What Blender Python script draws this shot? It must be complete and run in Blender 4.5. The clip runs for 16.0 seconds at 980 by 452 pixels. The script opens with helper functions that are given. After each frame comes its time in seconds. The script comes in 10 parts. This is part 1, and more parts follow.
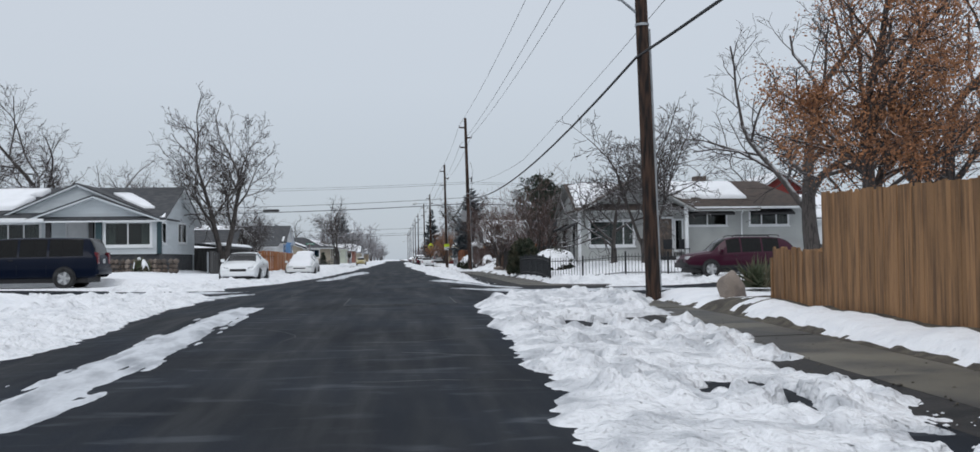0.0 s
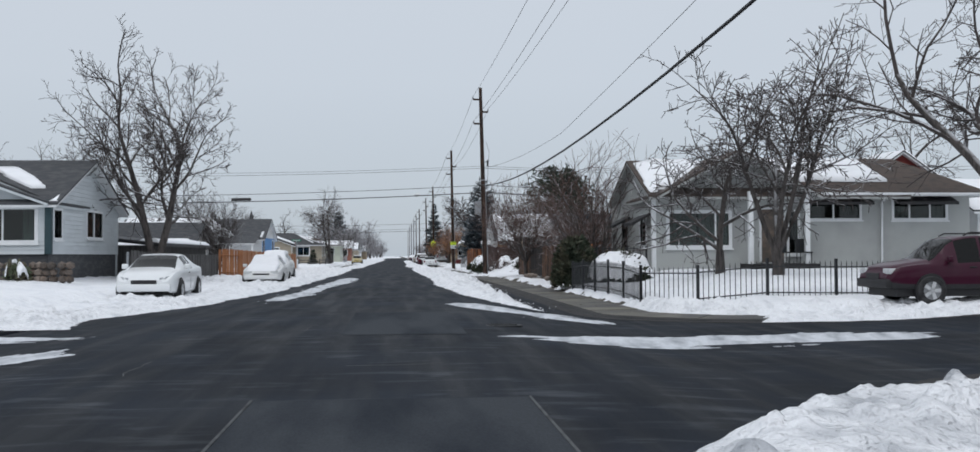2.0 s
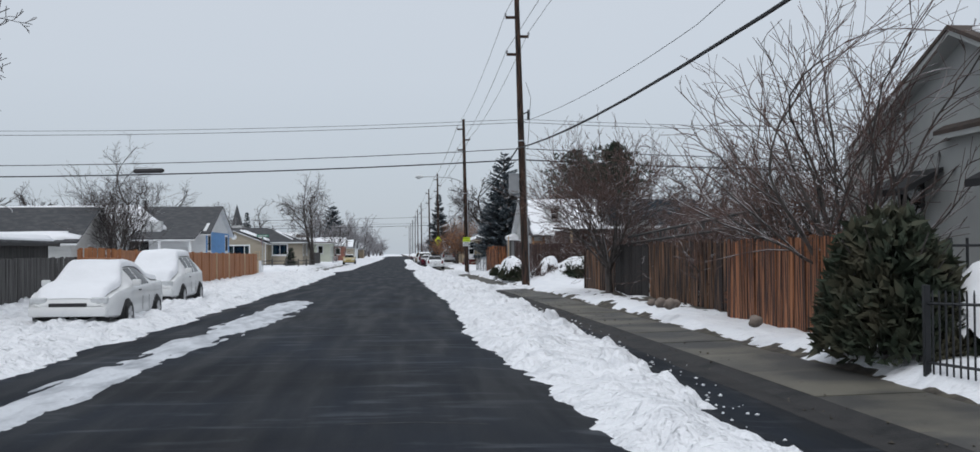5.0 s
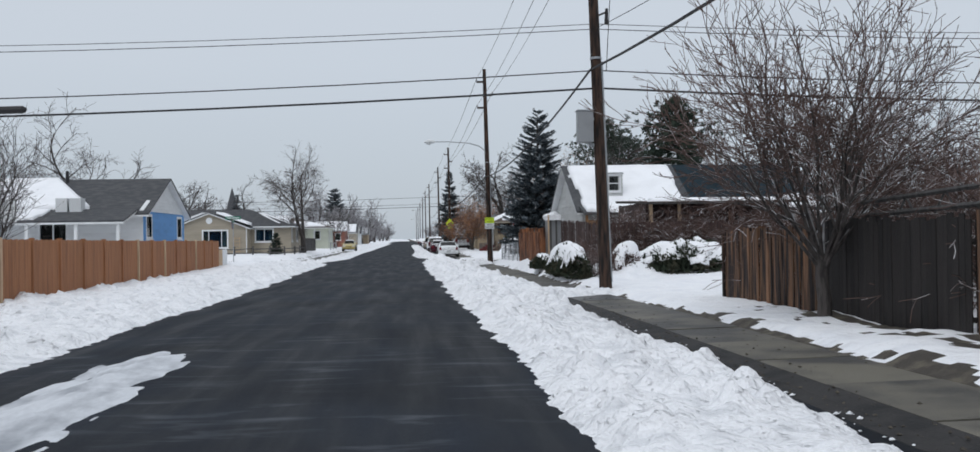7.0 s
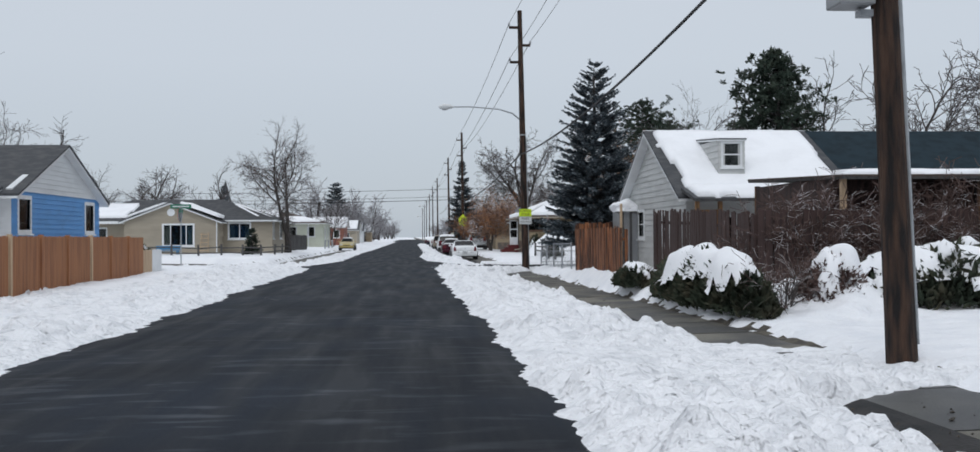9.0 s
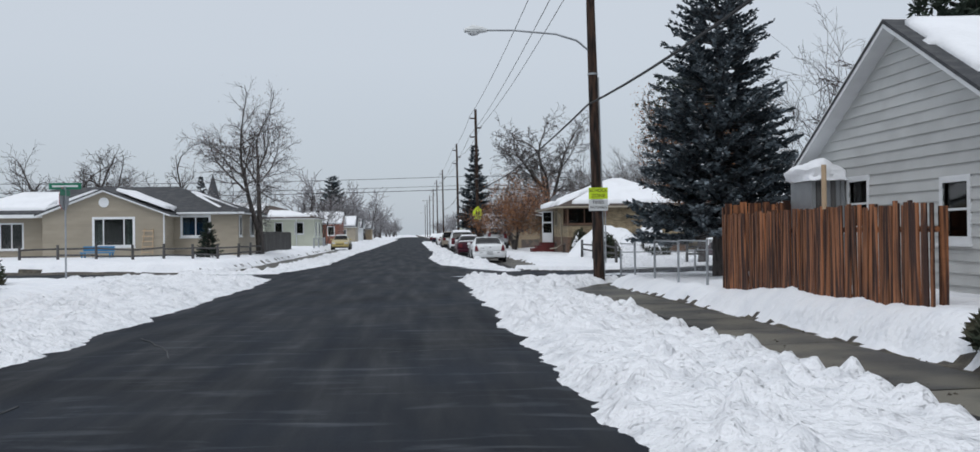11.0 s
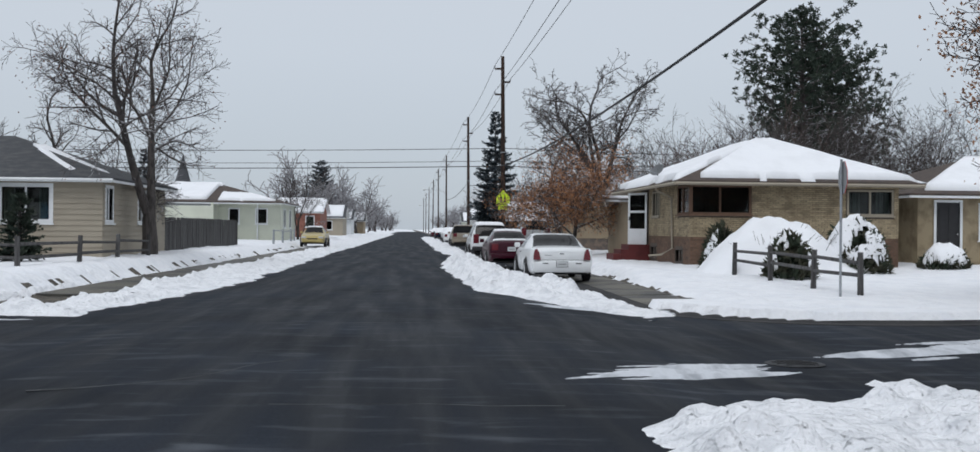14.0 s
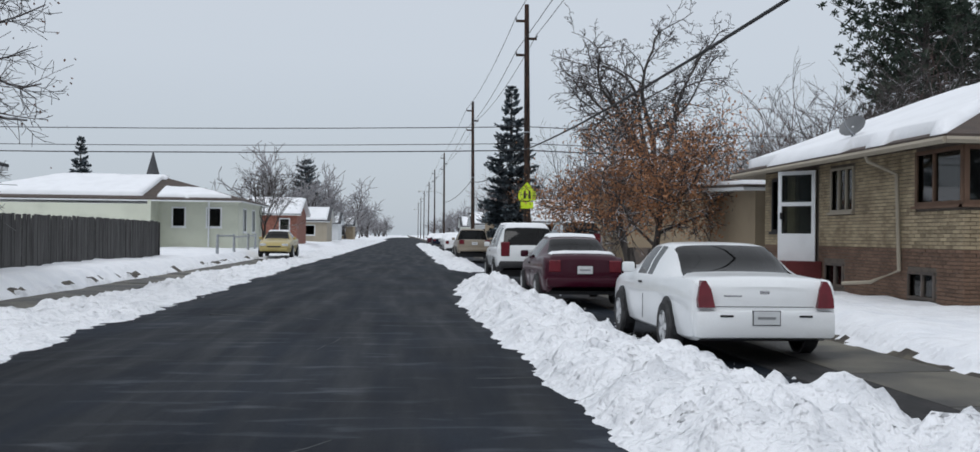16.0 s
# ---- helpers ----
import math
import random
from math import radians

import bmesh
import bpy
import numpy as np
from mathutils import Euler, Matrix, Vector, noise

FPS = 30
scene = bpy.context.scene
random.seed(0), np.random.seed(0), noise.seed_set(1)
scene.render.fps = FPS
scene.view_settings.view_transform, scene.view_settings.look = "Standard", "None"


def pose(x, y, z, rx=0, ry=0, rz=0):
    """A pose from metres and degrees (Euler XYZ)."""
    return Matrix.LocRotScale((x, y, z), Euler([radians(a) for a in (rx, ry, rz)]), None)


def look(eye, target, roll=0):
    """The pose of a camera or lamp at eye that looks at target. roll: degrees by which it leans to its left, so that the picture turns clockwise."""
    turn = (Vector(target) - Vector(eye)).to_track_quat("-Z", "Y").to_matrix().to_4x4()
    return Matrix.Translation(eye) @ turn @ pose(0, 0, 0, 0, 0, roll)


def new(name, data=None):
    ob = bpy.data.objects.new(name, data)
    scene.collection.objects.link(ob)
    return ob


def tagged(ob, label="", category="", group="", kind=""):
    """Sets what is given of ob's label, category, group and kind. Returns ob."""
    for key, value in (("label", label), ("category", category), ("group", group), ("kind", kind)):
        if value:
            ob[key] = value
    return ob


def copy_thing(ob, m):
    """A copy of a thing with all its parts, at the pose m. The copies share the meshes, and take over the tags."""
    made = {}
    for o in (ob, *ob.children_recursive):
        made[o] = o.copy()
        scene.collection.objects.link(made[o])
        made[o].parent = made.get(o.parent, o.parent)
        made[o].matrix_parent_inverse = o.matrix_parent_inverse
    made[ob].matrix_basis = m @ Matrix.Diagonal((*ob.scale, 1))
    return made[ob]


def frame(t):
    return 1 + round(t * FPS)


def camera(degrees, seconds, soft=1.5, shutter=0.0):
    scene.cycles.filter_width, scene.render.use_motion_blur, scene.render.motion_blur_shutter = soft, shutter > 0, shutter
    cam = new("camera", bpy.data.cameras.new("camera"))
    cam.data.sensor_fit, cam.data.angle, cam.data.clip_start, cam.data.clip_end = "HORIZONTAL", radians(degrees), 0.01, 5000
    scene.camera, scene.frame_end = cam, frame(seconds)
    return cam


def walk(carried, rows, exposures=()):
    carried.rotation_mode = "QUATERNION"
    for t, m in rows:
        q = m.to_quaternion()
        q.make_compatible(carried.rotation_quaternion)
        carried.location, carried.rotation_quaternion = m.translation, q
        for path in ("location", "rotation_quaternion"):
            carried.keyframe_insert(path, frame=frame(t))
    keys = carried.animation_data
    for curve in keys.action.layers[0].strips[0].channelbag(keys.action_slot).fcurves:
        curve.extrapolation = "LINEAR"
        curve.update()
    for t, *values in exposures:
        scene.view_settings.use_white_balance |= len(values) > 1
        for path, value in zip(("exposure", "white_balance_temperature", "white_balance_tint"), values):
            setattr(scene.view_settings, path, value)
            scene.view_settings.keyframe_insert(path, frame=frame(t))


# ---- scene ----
cam = camera(49.52, 16.0)
ROWS = [
    (0, 0.000, -0.000, 1.063, -4.955, 1.724, 0.740),
    (0.5, 0.015, 4.176, 1.128, -4.878, 1.669, 0.571),
    (1, 0.036, 8.524, 1.210, -4.921, 1.640, 0.602),
    (1.5, 0.085, 12.866, 1.296, -4.790, 1.642, 0.283),
    (2, 0.105, 17.262, 1.373, -4.949, 1.584, 0.306),
    (2.5, 0.142, 21.686, 1.446, -5.136, 1.572, 0.201),
    (3, 0.202, 26.010, 1.482, -5.055, 1.531, 0.404),
    (3.5, 0.292, 30.412, 1.515, -4.939, 1.587, 0.421),
    (4, 0.378, 34.829, 1.528, -4.996, 1.701, 0.306),
    (6.5, 0.568, 57.495, 1.567, -4.532, 0.751, 0.770),
    (7, 0.578, 62.097, 1.566, -4.490, 0.606, 0.893),
    (7.5, 0.596, 66.628, 1.562, -4.245, 0.529, 0.794),
    (8, 0.607, 71.067, 1.554, -4.242, 0.502, 0.804),
    (8.5, 0.577, 75.562, 1.549, -4.262, 0.422, 0.634),
    (9, 0.498, 80.169, 1.541, -4.190, 0.551, 0.380),
    (11.5, 0.117, 103.419, 1.428, -4.077, 0.364, 0.731),
    (12, 0.071, 108.035, 1.423, -4.097, 0.357, 0.421),
    (12.5, 0.034, 112.585, 1.412, -4.192, 0.467, -0.020),
    (13, -0.001, 117.090, 1.394, -3.993, 0.363, -0.151),
    (13.5, -0.029, 121.753, 1.367, -4.203, 0.251, -0.334),
    (14, -0.044, 126.473, 1.341, -4.256, 0.205, -0.547),
    (14.5, -0.036, 131.126, 1.326, -4.419, 0.291, -0.525),
    (15, -0.023, 135.685, 1.315, -4.456, 0.378, -0.453),
    (15.5, 0.002, 140.077, 1.308, -4.464, 0.483, -0.475),
    (16, 0.025, 144.500, 1.307, -4.562, 0.529, -0.679),
]
walk(cam, [(t, pose(x, y, z, 90 + pitch, roll, yaw)) for t, x, y, z, yaw, pitch, roll in ROWS], ((0.0, 0.0), (16.0, 0.0)))

# ---- world, sun, exposure ----
world = bpy.data.worlds.new("overcast_sky")
scene.world = world
world.use_nodes = True
wn, wl = world.node_tree.nodes, world.node_tree.links
wn.clear()
w_out = wn.new("ShaderNodeOutputWorld")
w_add = wn.new("ShaderNodeAddShader")
w_sky = wn.new("ShaderNodeTexSky")
w_sky.sky_type, w_sky.sun_disc = "NISHITA", False
w_sky.sun_elevation, w_sky.sun_rotation = radians(48), radians(200)
w_b1, w_b2 = wn.new("ShaderNodeBackground"), wn.new("ShaderNodeBackground")
w_b1.inputs["Strength"].default_value = 0.008
w_b2.inputs["Strength"].default_value = 1.02
w_geo = wn.new("ShaderNodeTexCoord")
w_sep = wn.new("ShaderNodeSeparateXYZ")
w_ramp = wn.new("ShaderNodeValToRGB")
w_ramp.color_ramp.elements[0].position, w_ramp.color_ramp.elements[0].color = 0.0, (0.43, 0.485, 0.55, 1)
w_ramp.color_ramp.elements[1].position, w_ramp.color_ramp.elements[1].color = 0.6, (0.655, 0.695, 0.755, 1)
mid = w_ramp.color_ramp.elements.new(0.16)
mid.color = (0.54, 0.59, 0.655, 1)
wl.new(w_geo.outputs["Generated"], w_sep.inputs[0])
wl.new(w_sep.outputs["Z"], w_ramp.inputs[0])
wl.new(w_ramp.outputs[0], w_b2.inputs["Color"])
wl.new(w_sky.outputs[0], w_b1.inputs["Color"])
wl.new(w_b1.outputs[0], w_add.inputs[0])
wl.new(w_b2.outputs[0], w_add.inputs[1])
wl.new(w_add.outputs[0], w_out.inputs["Surface"])
sun = new("sun", bpy.data.lights.new("sun", "SUN"))
sun.data.energy, sun.data.angle, sun.data.color = 0.9, radians(35), (0.99, 0.99, 1.0)
sun.matrix_world = look((-12, -30, 45), (0, 0, 0))


# ---- materials ----
def mat(name, color, rough=0.8, var=0.25, scale=3.0, fine=40.0, bump=0.15, metal=0.0, rand=0.0, color2=None, split=(0.45, 0.65), stretch=(1, 1, 1), dist=0.02, spec=0.4, island=False):
    """Two scales of noise over one base colour; color2 comes in patches; rand varies whole pieces."""
    m = bpy.data.materials.new(name)
    m.use_nodes = True
    n, l = m.node_tree.nodes, m.node_tree.links
    p = n["Principled BSDF"]
    p.inputs["Roughness"].default_value, p.inputs["Metallic"].default_value = rough, metal
    p.inputs["Specular IOR Level"].default_value = spec
    tc, mp = n.new("ShaderNodeTexCoord"), n.new("ShaderNodeMapping")
    mp.inputs["Scale"].default_value = stretch
    l.new(tc.outputs["Object"], mp.inputs[0])
    if rand and not island:
        own = n.new("ShaderNodeObjectInfo")
        far = n.new("ShaderNodeMath")
        far.operation = "MULTIPLY"
        far.inputs[1].default_value = 60.0
        l.new(own.outputs["Random"], far.inputs[0])
        l.new(far.outputs[0], mp.inputs["Location"])
    a, b = n.new("ShaderNodeTexNoise"), n.new("ShaderNodeTexNoise")
    a.inputs["Scale"].default_value, a.inputs["Detail"].default_value = scale, 5
    b.inputs["Scale"].default_value, b.inputs["Detail"].default_value = fine, 3
    l.new(mp.outputs[0], a.inputs["Vector"])
    l.new(mp.outputs[0], b.inputs["Vector"])
    col = n.new("ShaderNodeMix")
    col.data_type = "RGBA"
    c2 = color2 or [c * (1 - var) for c in color]
    col.inputs[6].default_value, col.inputs[7].default_value = (*color, 1), (*c2, 1)
    r = n.new("ShaderNodeMapRange")
    r.inputs["From Min"].default_value, r.inputs["From Max"].default_value = split
    l.new(a.outputs[0], r.inputs[0])
    l.new(r.outputs[0], col.inputs[0])
    h = n.new("ShaderNodeHueSaturation")
    l.new(col.outputs[2], h.inputs["Color"])
    s = n.new("ShaderNodeMath")
    s.operation = "MULTIPLY_ADD"
    s.inputs[1].default_value, s.inputs[2].default_value = var, 1 - var / 2
    l.new(b.outputs[0], s.inputs[0])
    last = s
    if rand:
        oi = n.new("ShaderNodeNewGeometry" if island else "ShaderNodeObjectInfo")
        q = n.new("ShaderNodeMath")
        q.operation = "MULTIPLY_ADD"
        q.inputs[1].default_value, q.inputs[2].default_value = rand, -rand / 2
        l.new(oi.outputs["Random Per Island" if island else "Random"], q.inputs[0])
        t = n.new("ShaderNodeMath")
        t.operation = "ADD"
        l.new(s.outputs[0], t.inputs[0])
        l.new(q.outputs[0], t.inputs[1])
        last = t
    l.new(last.outputs[0], h.inputs["Value"])
    l.new(h.outputs[0], p.inputs["Base Color"])
    if bump:
        bu = n.new("ShaderNodeBump")
        bu.inputs["Strength"].default_value, bu.inputs["Distance"].default_value = bump, dist
        ad = n.new("ShaderNodeMath")
        ad.operation = "ADD"
        l.new(a.outputs[0], ad.inputs[0])
        l.new(b.outputs[0], ad.inputs[1])
        l.new(ad.outputs[0], bu.inputs["Height"])
        l.new(bu.outputs[0], p.inputs["Normal"])
    return m


def glass_mat(name, tint=0.45, ior=1.6):
    m = bpy.data.materials.new(name)
    m.use_nodes = True
    n, l = m.node_tree.nodes, m.node_tree.links
    n.clear()
    o, mx, fr = n.new("ShaderNodeOutputMaterial"), n.new("ShaderNodeMixShader"), n.new("ShaderNodeFresnel")
    tr, gl = n.new("ShaderNodeBsdfTransparent"), n.new("ShaderNodeBsdfGlossy")
    fr.inputs["IOR"].default_value = ior
    tr.inputs["Color"].default_value = (tint * 0.9, tint, tint * 0.98, 1)
    gl.inputs["Roughness"].default_value = 0.03
    l.new(fr.outputs[0], mx.inputs[0])
    l.new(tr.outputs[0], mx.inputs[1])
    l.new(gl.outputs[0], mx.inputs[2])
    l.new(mx.outputs[0], o.inputs[0])
    return m


def paint_mat(name, color, coat=0.5, rough=0.35, metal=0.0, dirt=0.35):
    """Car paint with road salt and grime."""
    m = mat(name, color, rough, 0.12, 1.2, 60, 0.0, metal, color2=[c * (1 - dirt) + 0.10 * dirt for c in color], split=(0.5, 0.75))
    m.node_tree.nodes["Principled BSDF"].inputs["Coat Weight"].default_value = coat
    m.node_tree.nodes["Principled BSDF"].inputs["Specular IOR Level"].default_value = 0.5 * coat
    return m


M_SNOW = mat("snow", (0.85, 0.865, 0.89), 0.75, 0.06, 1.5, 14, 0.55, color2=(0.79, 0.81, 0.845), dist=0.05, spec=0.3)
M_BERM = mat("trodden_snow", (0.845, 0.86, 0.885), 0.7, 0.12, 3.0, 17, 0.75, color2=(0.62, 0.64, 0.67), split=(0.48, 0.76), dist=0.05, spec=0.3)
def crumbly(m, strength, sizes=(7.0, 17.0)):
    """Adds the relief of crumbled lumps to a snow material."""
    n, l = m.node_tree.nodes, m.node_tree.links
    p = n["Principled BSDF"]
    tc = n.new("ShaderNodeTexCoord")
    last = p.inputs["Normal"].links[0].from_socket if p.inputs["Normal"].links else None
    for s in sizes:
        v = n.new("ShaderNodeTexNoise")
        v.inputs["Scale"].default_value, v.inputs["Detail"].default_value, v.inputs["Roughness"].default_value = s, 2.0, 0.45
        l.new(tc.outputs["Object"], v.inputs["Vector"])
        bu = n.new("ShaderNodeBump")
        bu.inputs["Strength"].default_value, bu.inputs["Distance"].default_value = strength, 0.9 / s
        l.new(v.outputs["Fac"], bu.inputs["Height"])
        if last is not None:
            l.new(last, bu.inputs["Normal"])
        last = bu.outputs[0]
    l.new(last, p.inputs["Normal"])


crumbly(M_BERM, 0.58, (5.0, 11.0))
crumbly(M_SNOW, 0.3, (2.2, 6.0))
M_SLUSH = mat("slushy_broken_snow", (0.82, 0.835, 0.86), 0.65, 0.2, 1.6, 16, 0.8, color2=(0.40, 0.42, 0.45), split=(0.44, 0.68), dist=0.05, spec=0.3)
crumbly(M_SLUSH, 0.62, (5.0, 11.0))
M_THIN = mat("thin_snow", (0.60, 0.625, 0.66), 0.7, 0.25, 3.5, 22, 0.4, color2=(0.30, 0.32, 0.35), split=(0.42, 0.70), stretch=(1, 0.35, 1))
M_ROOFSNOW = mat("roof_snow", (0.85, 0.865, 0.89), 0.8, 0.05, 1.2, 9, 0.3, dist=0.03)
M_DIRT = mat("wet_dirt", (0.055, 0.048, 0.04), 0.8, 0.4, 4, 40, 0.6, color2=(0.12, 0.105, 0.08), dist=0.04)
M_CONC = mat("damp_concrete", (0.130, 0.121, 0.096), 0.6, 0.5, 0.7, 40, 0.5, rand=0.35, color2=(0.048, 0.047, 0.044), split=(0.40, 0.58))
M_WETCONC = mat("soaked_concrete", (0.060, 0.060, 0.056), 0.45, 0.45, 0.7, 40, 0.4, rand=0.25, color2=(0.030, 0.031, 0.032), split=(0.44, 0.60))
M_KERB = mat("wet_kerb", (0.032, 0.031, 0.031), 0.75, 0.5, 2, 30, 0.6, color2=(0.014, 0.015, 0.016), spec=0.25)
M_POLE = mat("creosote_wood", (0.072, 0.041, 0.028), 0.95, 0.9, 3, 12, 0.9, color2=(0.012, 0.010, 0.010), split=(0.40, 0.62), stretch=(4, 4, 0.5), dist=0.05)
M_STEEL = mat("galvanised_steel", (0.36, 0.38, 0.40), 0.5, 0.2, 5, 50, 0.05, 0.6)
M_WIRE = mat("black_cable", (0.02, 0.02, 0.022), 0.7, 0.1, 5, 50, 0)
M_BLACK = mat("black_iron", (0.015, 0.017, 0.02), 0.5, 0.2, 5, 60, 0.1)
M_CEDAR = mat("cedar_boards", (0.30, 0.165, 0.078), 0.85, 0.5, 1.6, 24, 0.4, rand=0.45, color2=(0.15, 0.085, 0.045), stretch=(6, 6, 0.6))
M_WEATHER = mat("weathered_boards", (0.190, 0.100, 0.054), 0.9, 0.5, 1.4, 22, 0.5, rand=0.9, color2=(0.018, 0.012, 0.011), stretch=(6, 6, 0.5), split=(0.36, 0.56))
M_REDWOOD = mat("red_stained_boards", (0.32, 0.128, 0.055), 0.8, 0.6, 1.5, 20, 0.5, rand=0.8, color2=(0.045, 0.019, 0.013), stretch=(9, 9, 0.5), split=(0.42, 0.56))
M_ORANGE = mat("orange_stained_panel", (0.33, 0.145, 0.066), 0.8, 0.2, 1.0, 30, 0.25, rand=0.2, color2=(0.24, 0.10, 0.048), stretch=(5, 5, 0.6))
M_PALEPOST = mat("pale_new_timber", (0.52, 0.38, 0.25), 0.8, 0.2, 2, 30, 0.2, stretch=(5, 5, 0.6))
M_BLACKFENCE = mat("rain_blackened_fence", (0.028, 0.024, 0.023), 0.95, 0.4, 1.6, 30, 0.4, rand=0.4, color2=(0.018, 0.017, 0.017), stretch=(6, 6, 0.5))
M_DARKFENCE = mat("grey_weathered_fence", (0.090, 0.088, 0.087), 0.9, 0.35, 1.6, 30, 0.4, rand=0.35, color2=(0.045, 0.043, 0.043), stretch=(6, 6, 0.5))
M_GREYSIDE = mat("blue_grey_siding", (0.56, 0.60, 0.62), 0.65, 0.1, 0.8, 40, 0.05, rand=0.06)
M_STUCCO = mat("grey_stucco", (0.40, 0.415, 0.405), 0.9, 0.12, 0.7, 70, 0.3, color2=(0.34, 0.35, 0.345))
M_WHITE = mat("white_trim_paint", (0.74, 0.76, 0.77), 0.55, 0.08, 2, 40, 0.03)
M_WHITESIDE = mat("white_siding", (0.68, 0.70, 0.71), 0.6, 0.1, 0.8, 40, 0.05, rand=0.05)
M_VINYL = mat("pale_grey_siding", (0.52, 0.53, 0.52), 0.6, 0.12, 0.9, 40, 0.05, rand=0.08)
M_TAN = mat("tan_siding", (0.34, 0.30, 0.235), 0.65, 0.1, 0.8, 40, 0.05, rand=0.08)
M_CREAM = mat("pale_cream_siding", (0.58, 0.60, 0.50), 0.65, 0.1, 0.8, 40, 0.05, rand=0.05)
M_BLUE = mat("bright_blue_siding", (0.10, 0.30, 0.62), 0.6, 0.12, 0.8, 40, 0.05, rand=0.06)
M_SHINGLE = mat("dark_shingles", (0.055, 0.058, 0.064), 0.9, 0.4, 2.5, 18, 0.4, color2=(0.085, 0.087, 0.09), stretch=(1, 1, 3))
M_BROWNSHINGLE = mat("brown_shingles", (0.085, 0.065, 0.055), 0.9, 0.4, 2.5, 18, 0.4, color2=(0.06, 0.05, 0.045), stretch=(1, 1, 3))
M_STONE = mat("dark_stone", (0.10, 0.085, 0.075), 0.85, 0.4, 3, 30, 0.5, rand=0.6, color2=(0.17, 0.13, 0.105))
M_REDBRICK = mat("red_brick", (0.26, 0.11, 0.08), 0.85, 0.3, 4, 40, 0.3, rand=0.3)
M_BUFF = mat("buff_brick", (0.365, 0.295, 0.19), 0.85, 0.25, 2, 40, 0.3, rand=0.4, color2=(0.225, 0.175, 0.11))
M_BROWNBRICK = mat("brown_brick", (0.165, 0.10, 0.068), 0.85, 0.3, 2, 40, 0.3, rand=0.35)
M_BUFFALL = mat("buff_brick_courses", (0.365, 0.295, 0.19), 0.85, 0.25, 2, 40, 0.3, rand=0.4, color2=(0.225, 0.175, 0.11), island=True)
M_BROWNALL = mat("brown_brick_courses", (0.165, 0.10, 0.068), 0.85, 0.3, 2, 40, 0.3, rand=0.35, island=True)
# mortar colour darkened to give the shadow of deep-raked joints
M_MORTAR = mat("mortar", (0.125, 0.105, 0.088), 0.95, 0.2, 5, 60, 0.2)
M_BEIGE = mat("beige_plaster", (0.32, 0.255, 0.175), 0.9, 0.15, 0.8, 50, 0.15)
M_GLASS = glass_mat("window_glass", 0.5)
M_CARGLASS = glass_mat("tinted_car_glass", 0.05, 1.42)
M_ROOM = mat("dim_room", (0.10, 0.10, 0.10), 0.9, 0.2, 2, 20, 0)
M_CURTAIN = mat("curtain_cloth", (0.46, 0.53, 0.51), 0.9, 0.3, 3, 30, 0.1, stretch=(9, 9, 0.4))
M_BARK = mat("grey_bark", (0.085, 0.075, 0.07), 0.95, 0.5, 4, 30, 0.8, color2=(0.035, 0.031, 0.03), stretch=(3, 3, 0.6))
M_TWIG = mat("bare_twigs", (0.070, 0.060, 0.058), 0.95, 0.3, 2, 30, 0.0)
M_REDTWIG = mat("reddish_twigs", (0.115, 0.074, 0.064), 0.95, 0.3, 2, 30, 0.0)
# pale grey twig colour carries the distance haze; no volume is used
M_HAZETWIG = mat("haze_pale_far_twigs", (0.27, 0.265, 0.275), 0.95, 0.2, 2, 30, 0.0)


def dusted(m, amount, lo=0.35, hi=0.9):
    """Snow caught on the upper sides, in patches."""
    n, l = m.node_tree.nodes, m.node_tree.links
    p = n["Principled BSDF"]
    was = p.inputs["Base Color"].links[0].from_socket
    g, sep, tc, no = n.new("ShaderNodeNewGeometry"), n.new("ShaderNodeSeparateXYZ"), n.new("ShaderNodeTexCoord"), n.new("ShaderNodeTexNoise")
    no.inputs["Scale"].default_value, no.inputs["Detail"].default_value = 3.0, 3
    l.new(tc.outputs["Object"], no.inputs["Vector"])
    l.new(g.outputs["Normal"], sep.inputs[0])
    r, q, k = n.new("ShaderNodeMapRange"), n.new("ShaderNodeMapRange"), n.new("ShaderNodeMath")
    r.inputs["From Min"].default_value, r.inputs["From Max"].default_value = lo, hi
    q.inputs["From Min"].default_value, q.inputs["From Max"].default_value, q.inputs["To Max"].default_value = 0.40, 0.58, amount
    k.operation = "MULTIPLY"
    l.new(sep.outputs["Z"], r.inputs[0])
    l.new(no.outputs[0], q.inputs[0])
    l.new(r.outputs[0], k.inputs[0])
    l.new(q.outputs[0], k.inputs[1])
    mx = n.new("ShaderNodeMix")
    mx.data_type = "RGBA"
    mx.inputs[7].default_value = (0.80, 0.82, 0.85, 1)
    l.new(k.outputs[0], mx.inputs[0])
    l.new(was, mx.inputs[6])
    l.new(mx.outputs[2], p.inputs["Base Color"])


M_PALEBARK = mat("pale_grey_bark", (0.165, 0.155, 0.135), 0.95, 0.5, 3, 25, 0.8, color2=(0.075, 0.068, 0.06), stretch=(3, 3, 0.7))
dusted(M_BARK, 0.8)
dusted(M_PALEBARK, 0.6)
dusted(M_TWIG, 0.8)
dusted(M_REDTWIG, 0.7)
M_LEAF = mat("dead_orange_leaves", (0.38, 0.18, 0.085), 0.85, 0.5, 1.2, 25, 0.0, color2=(0.19, 0.095, 0.055))
M_BROWNLEAF = mat("dead_brown_leaves", (0.17, 0.085, 0.055), 0.85, 0.5, 1.2, 25, 0.0, color2=(0.09, 0.05, 0.04))
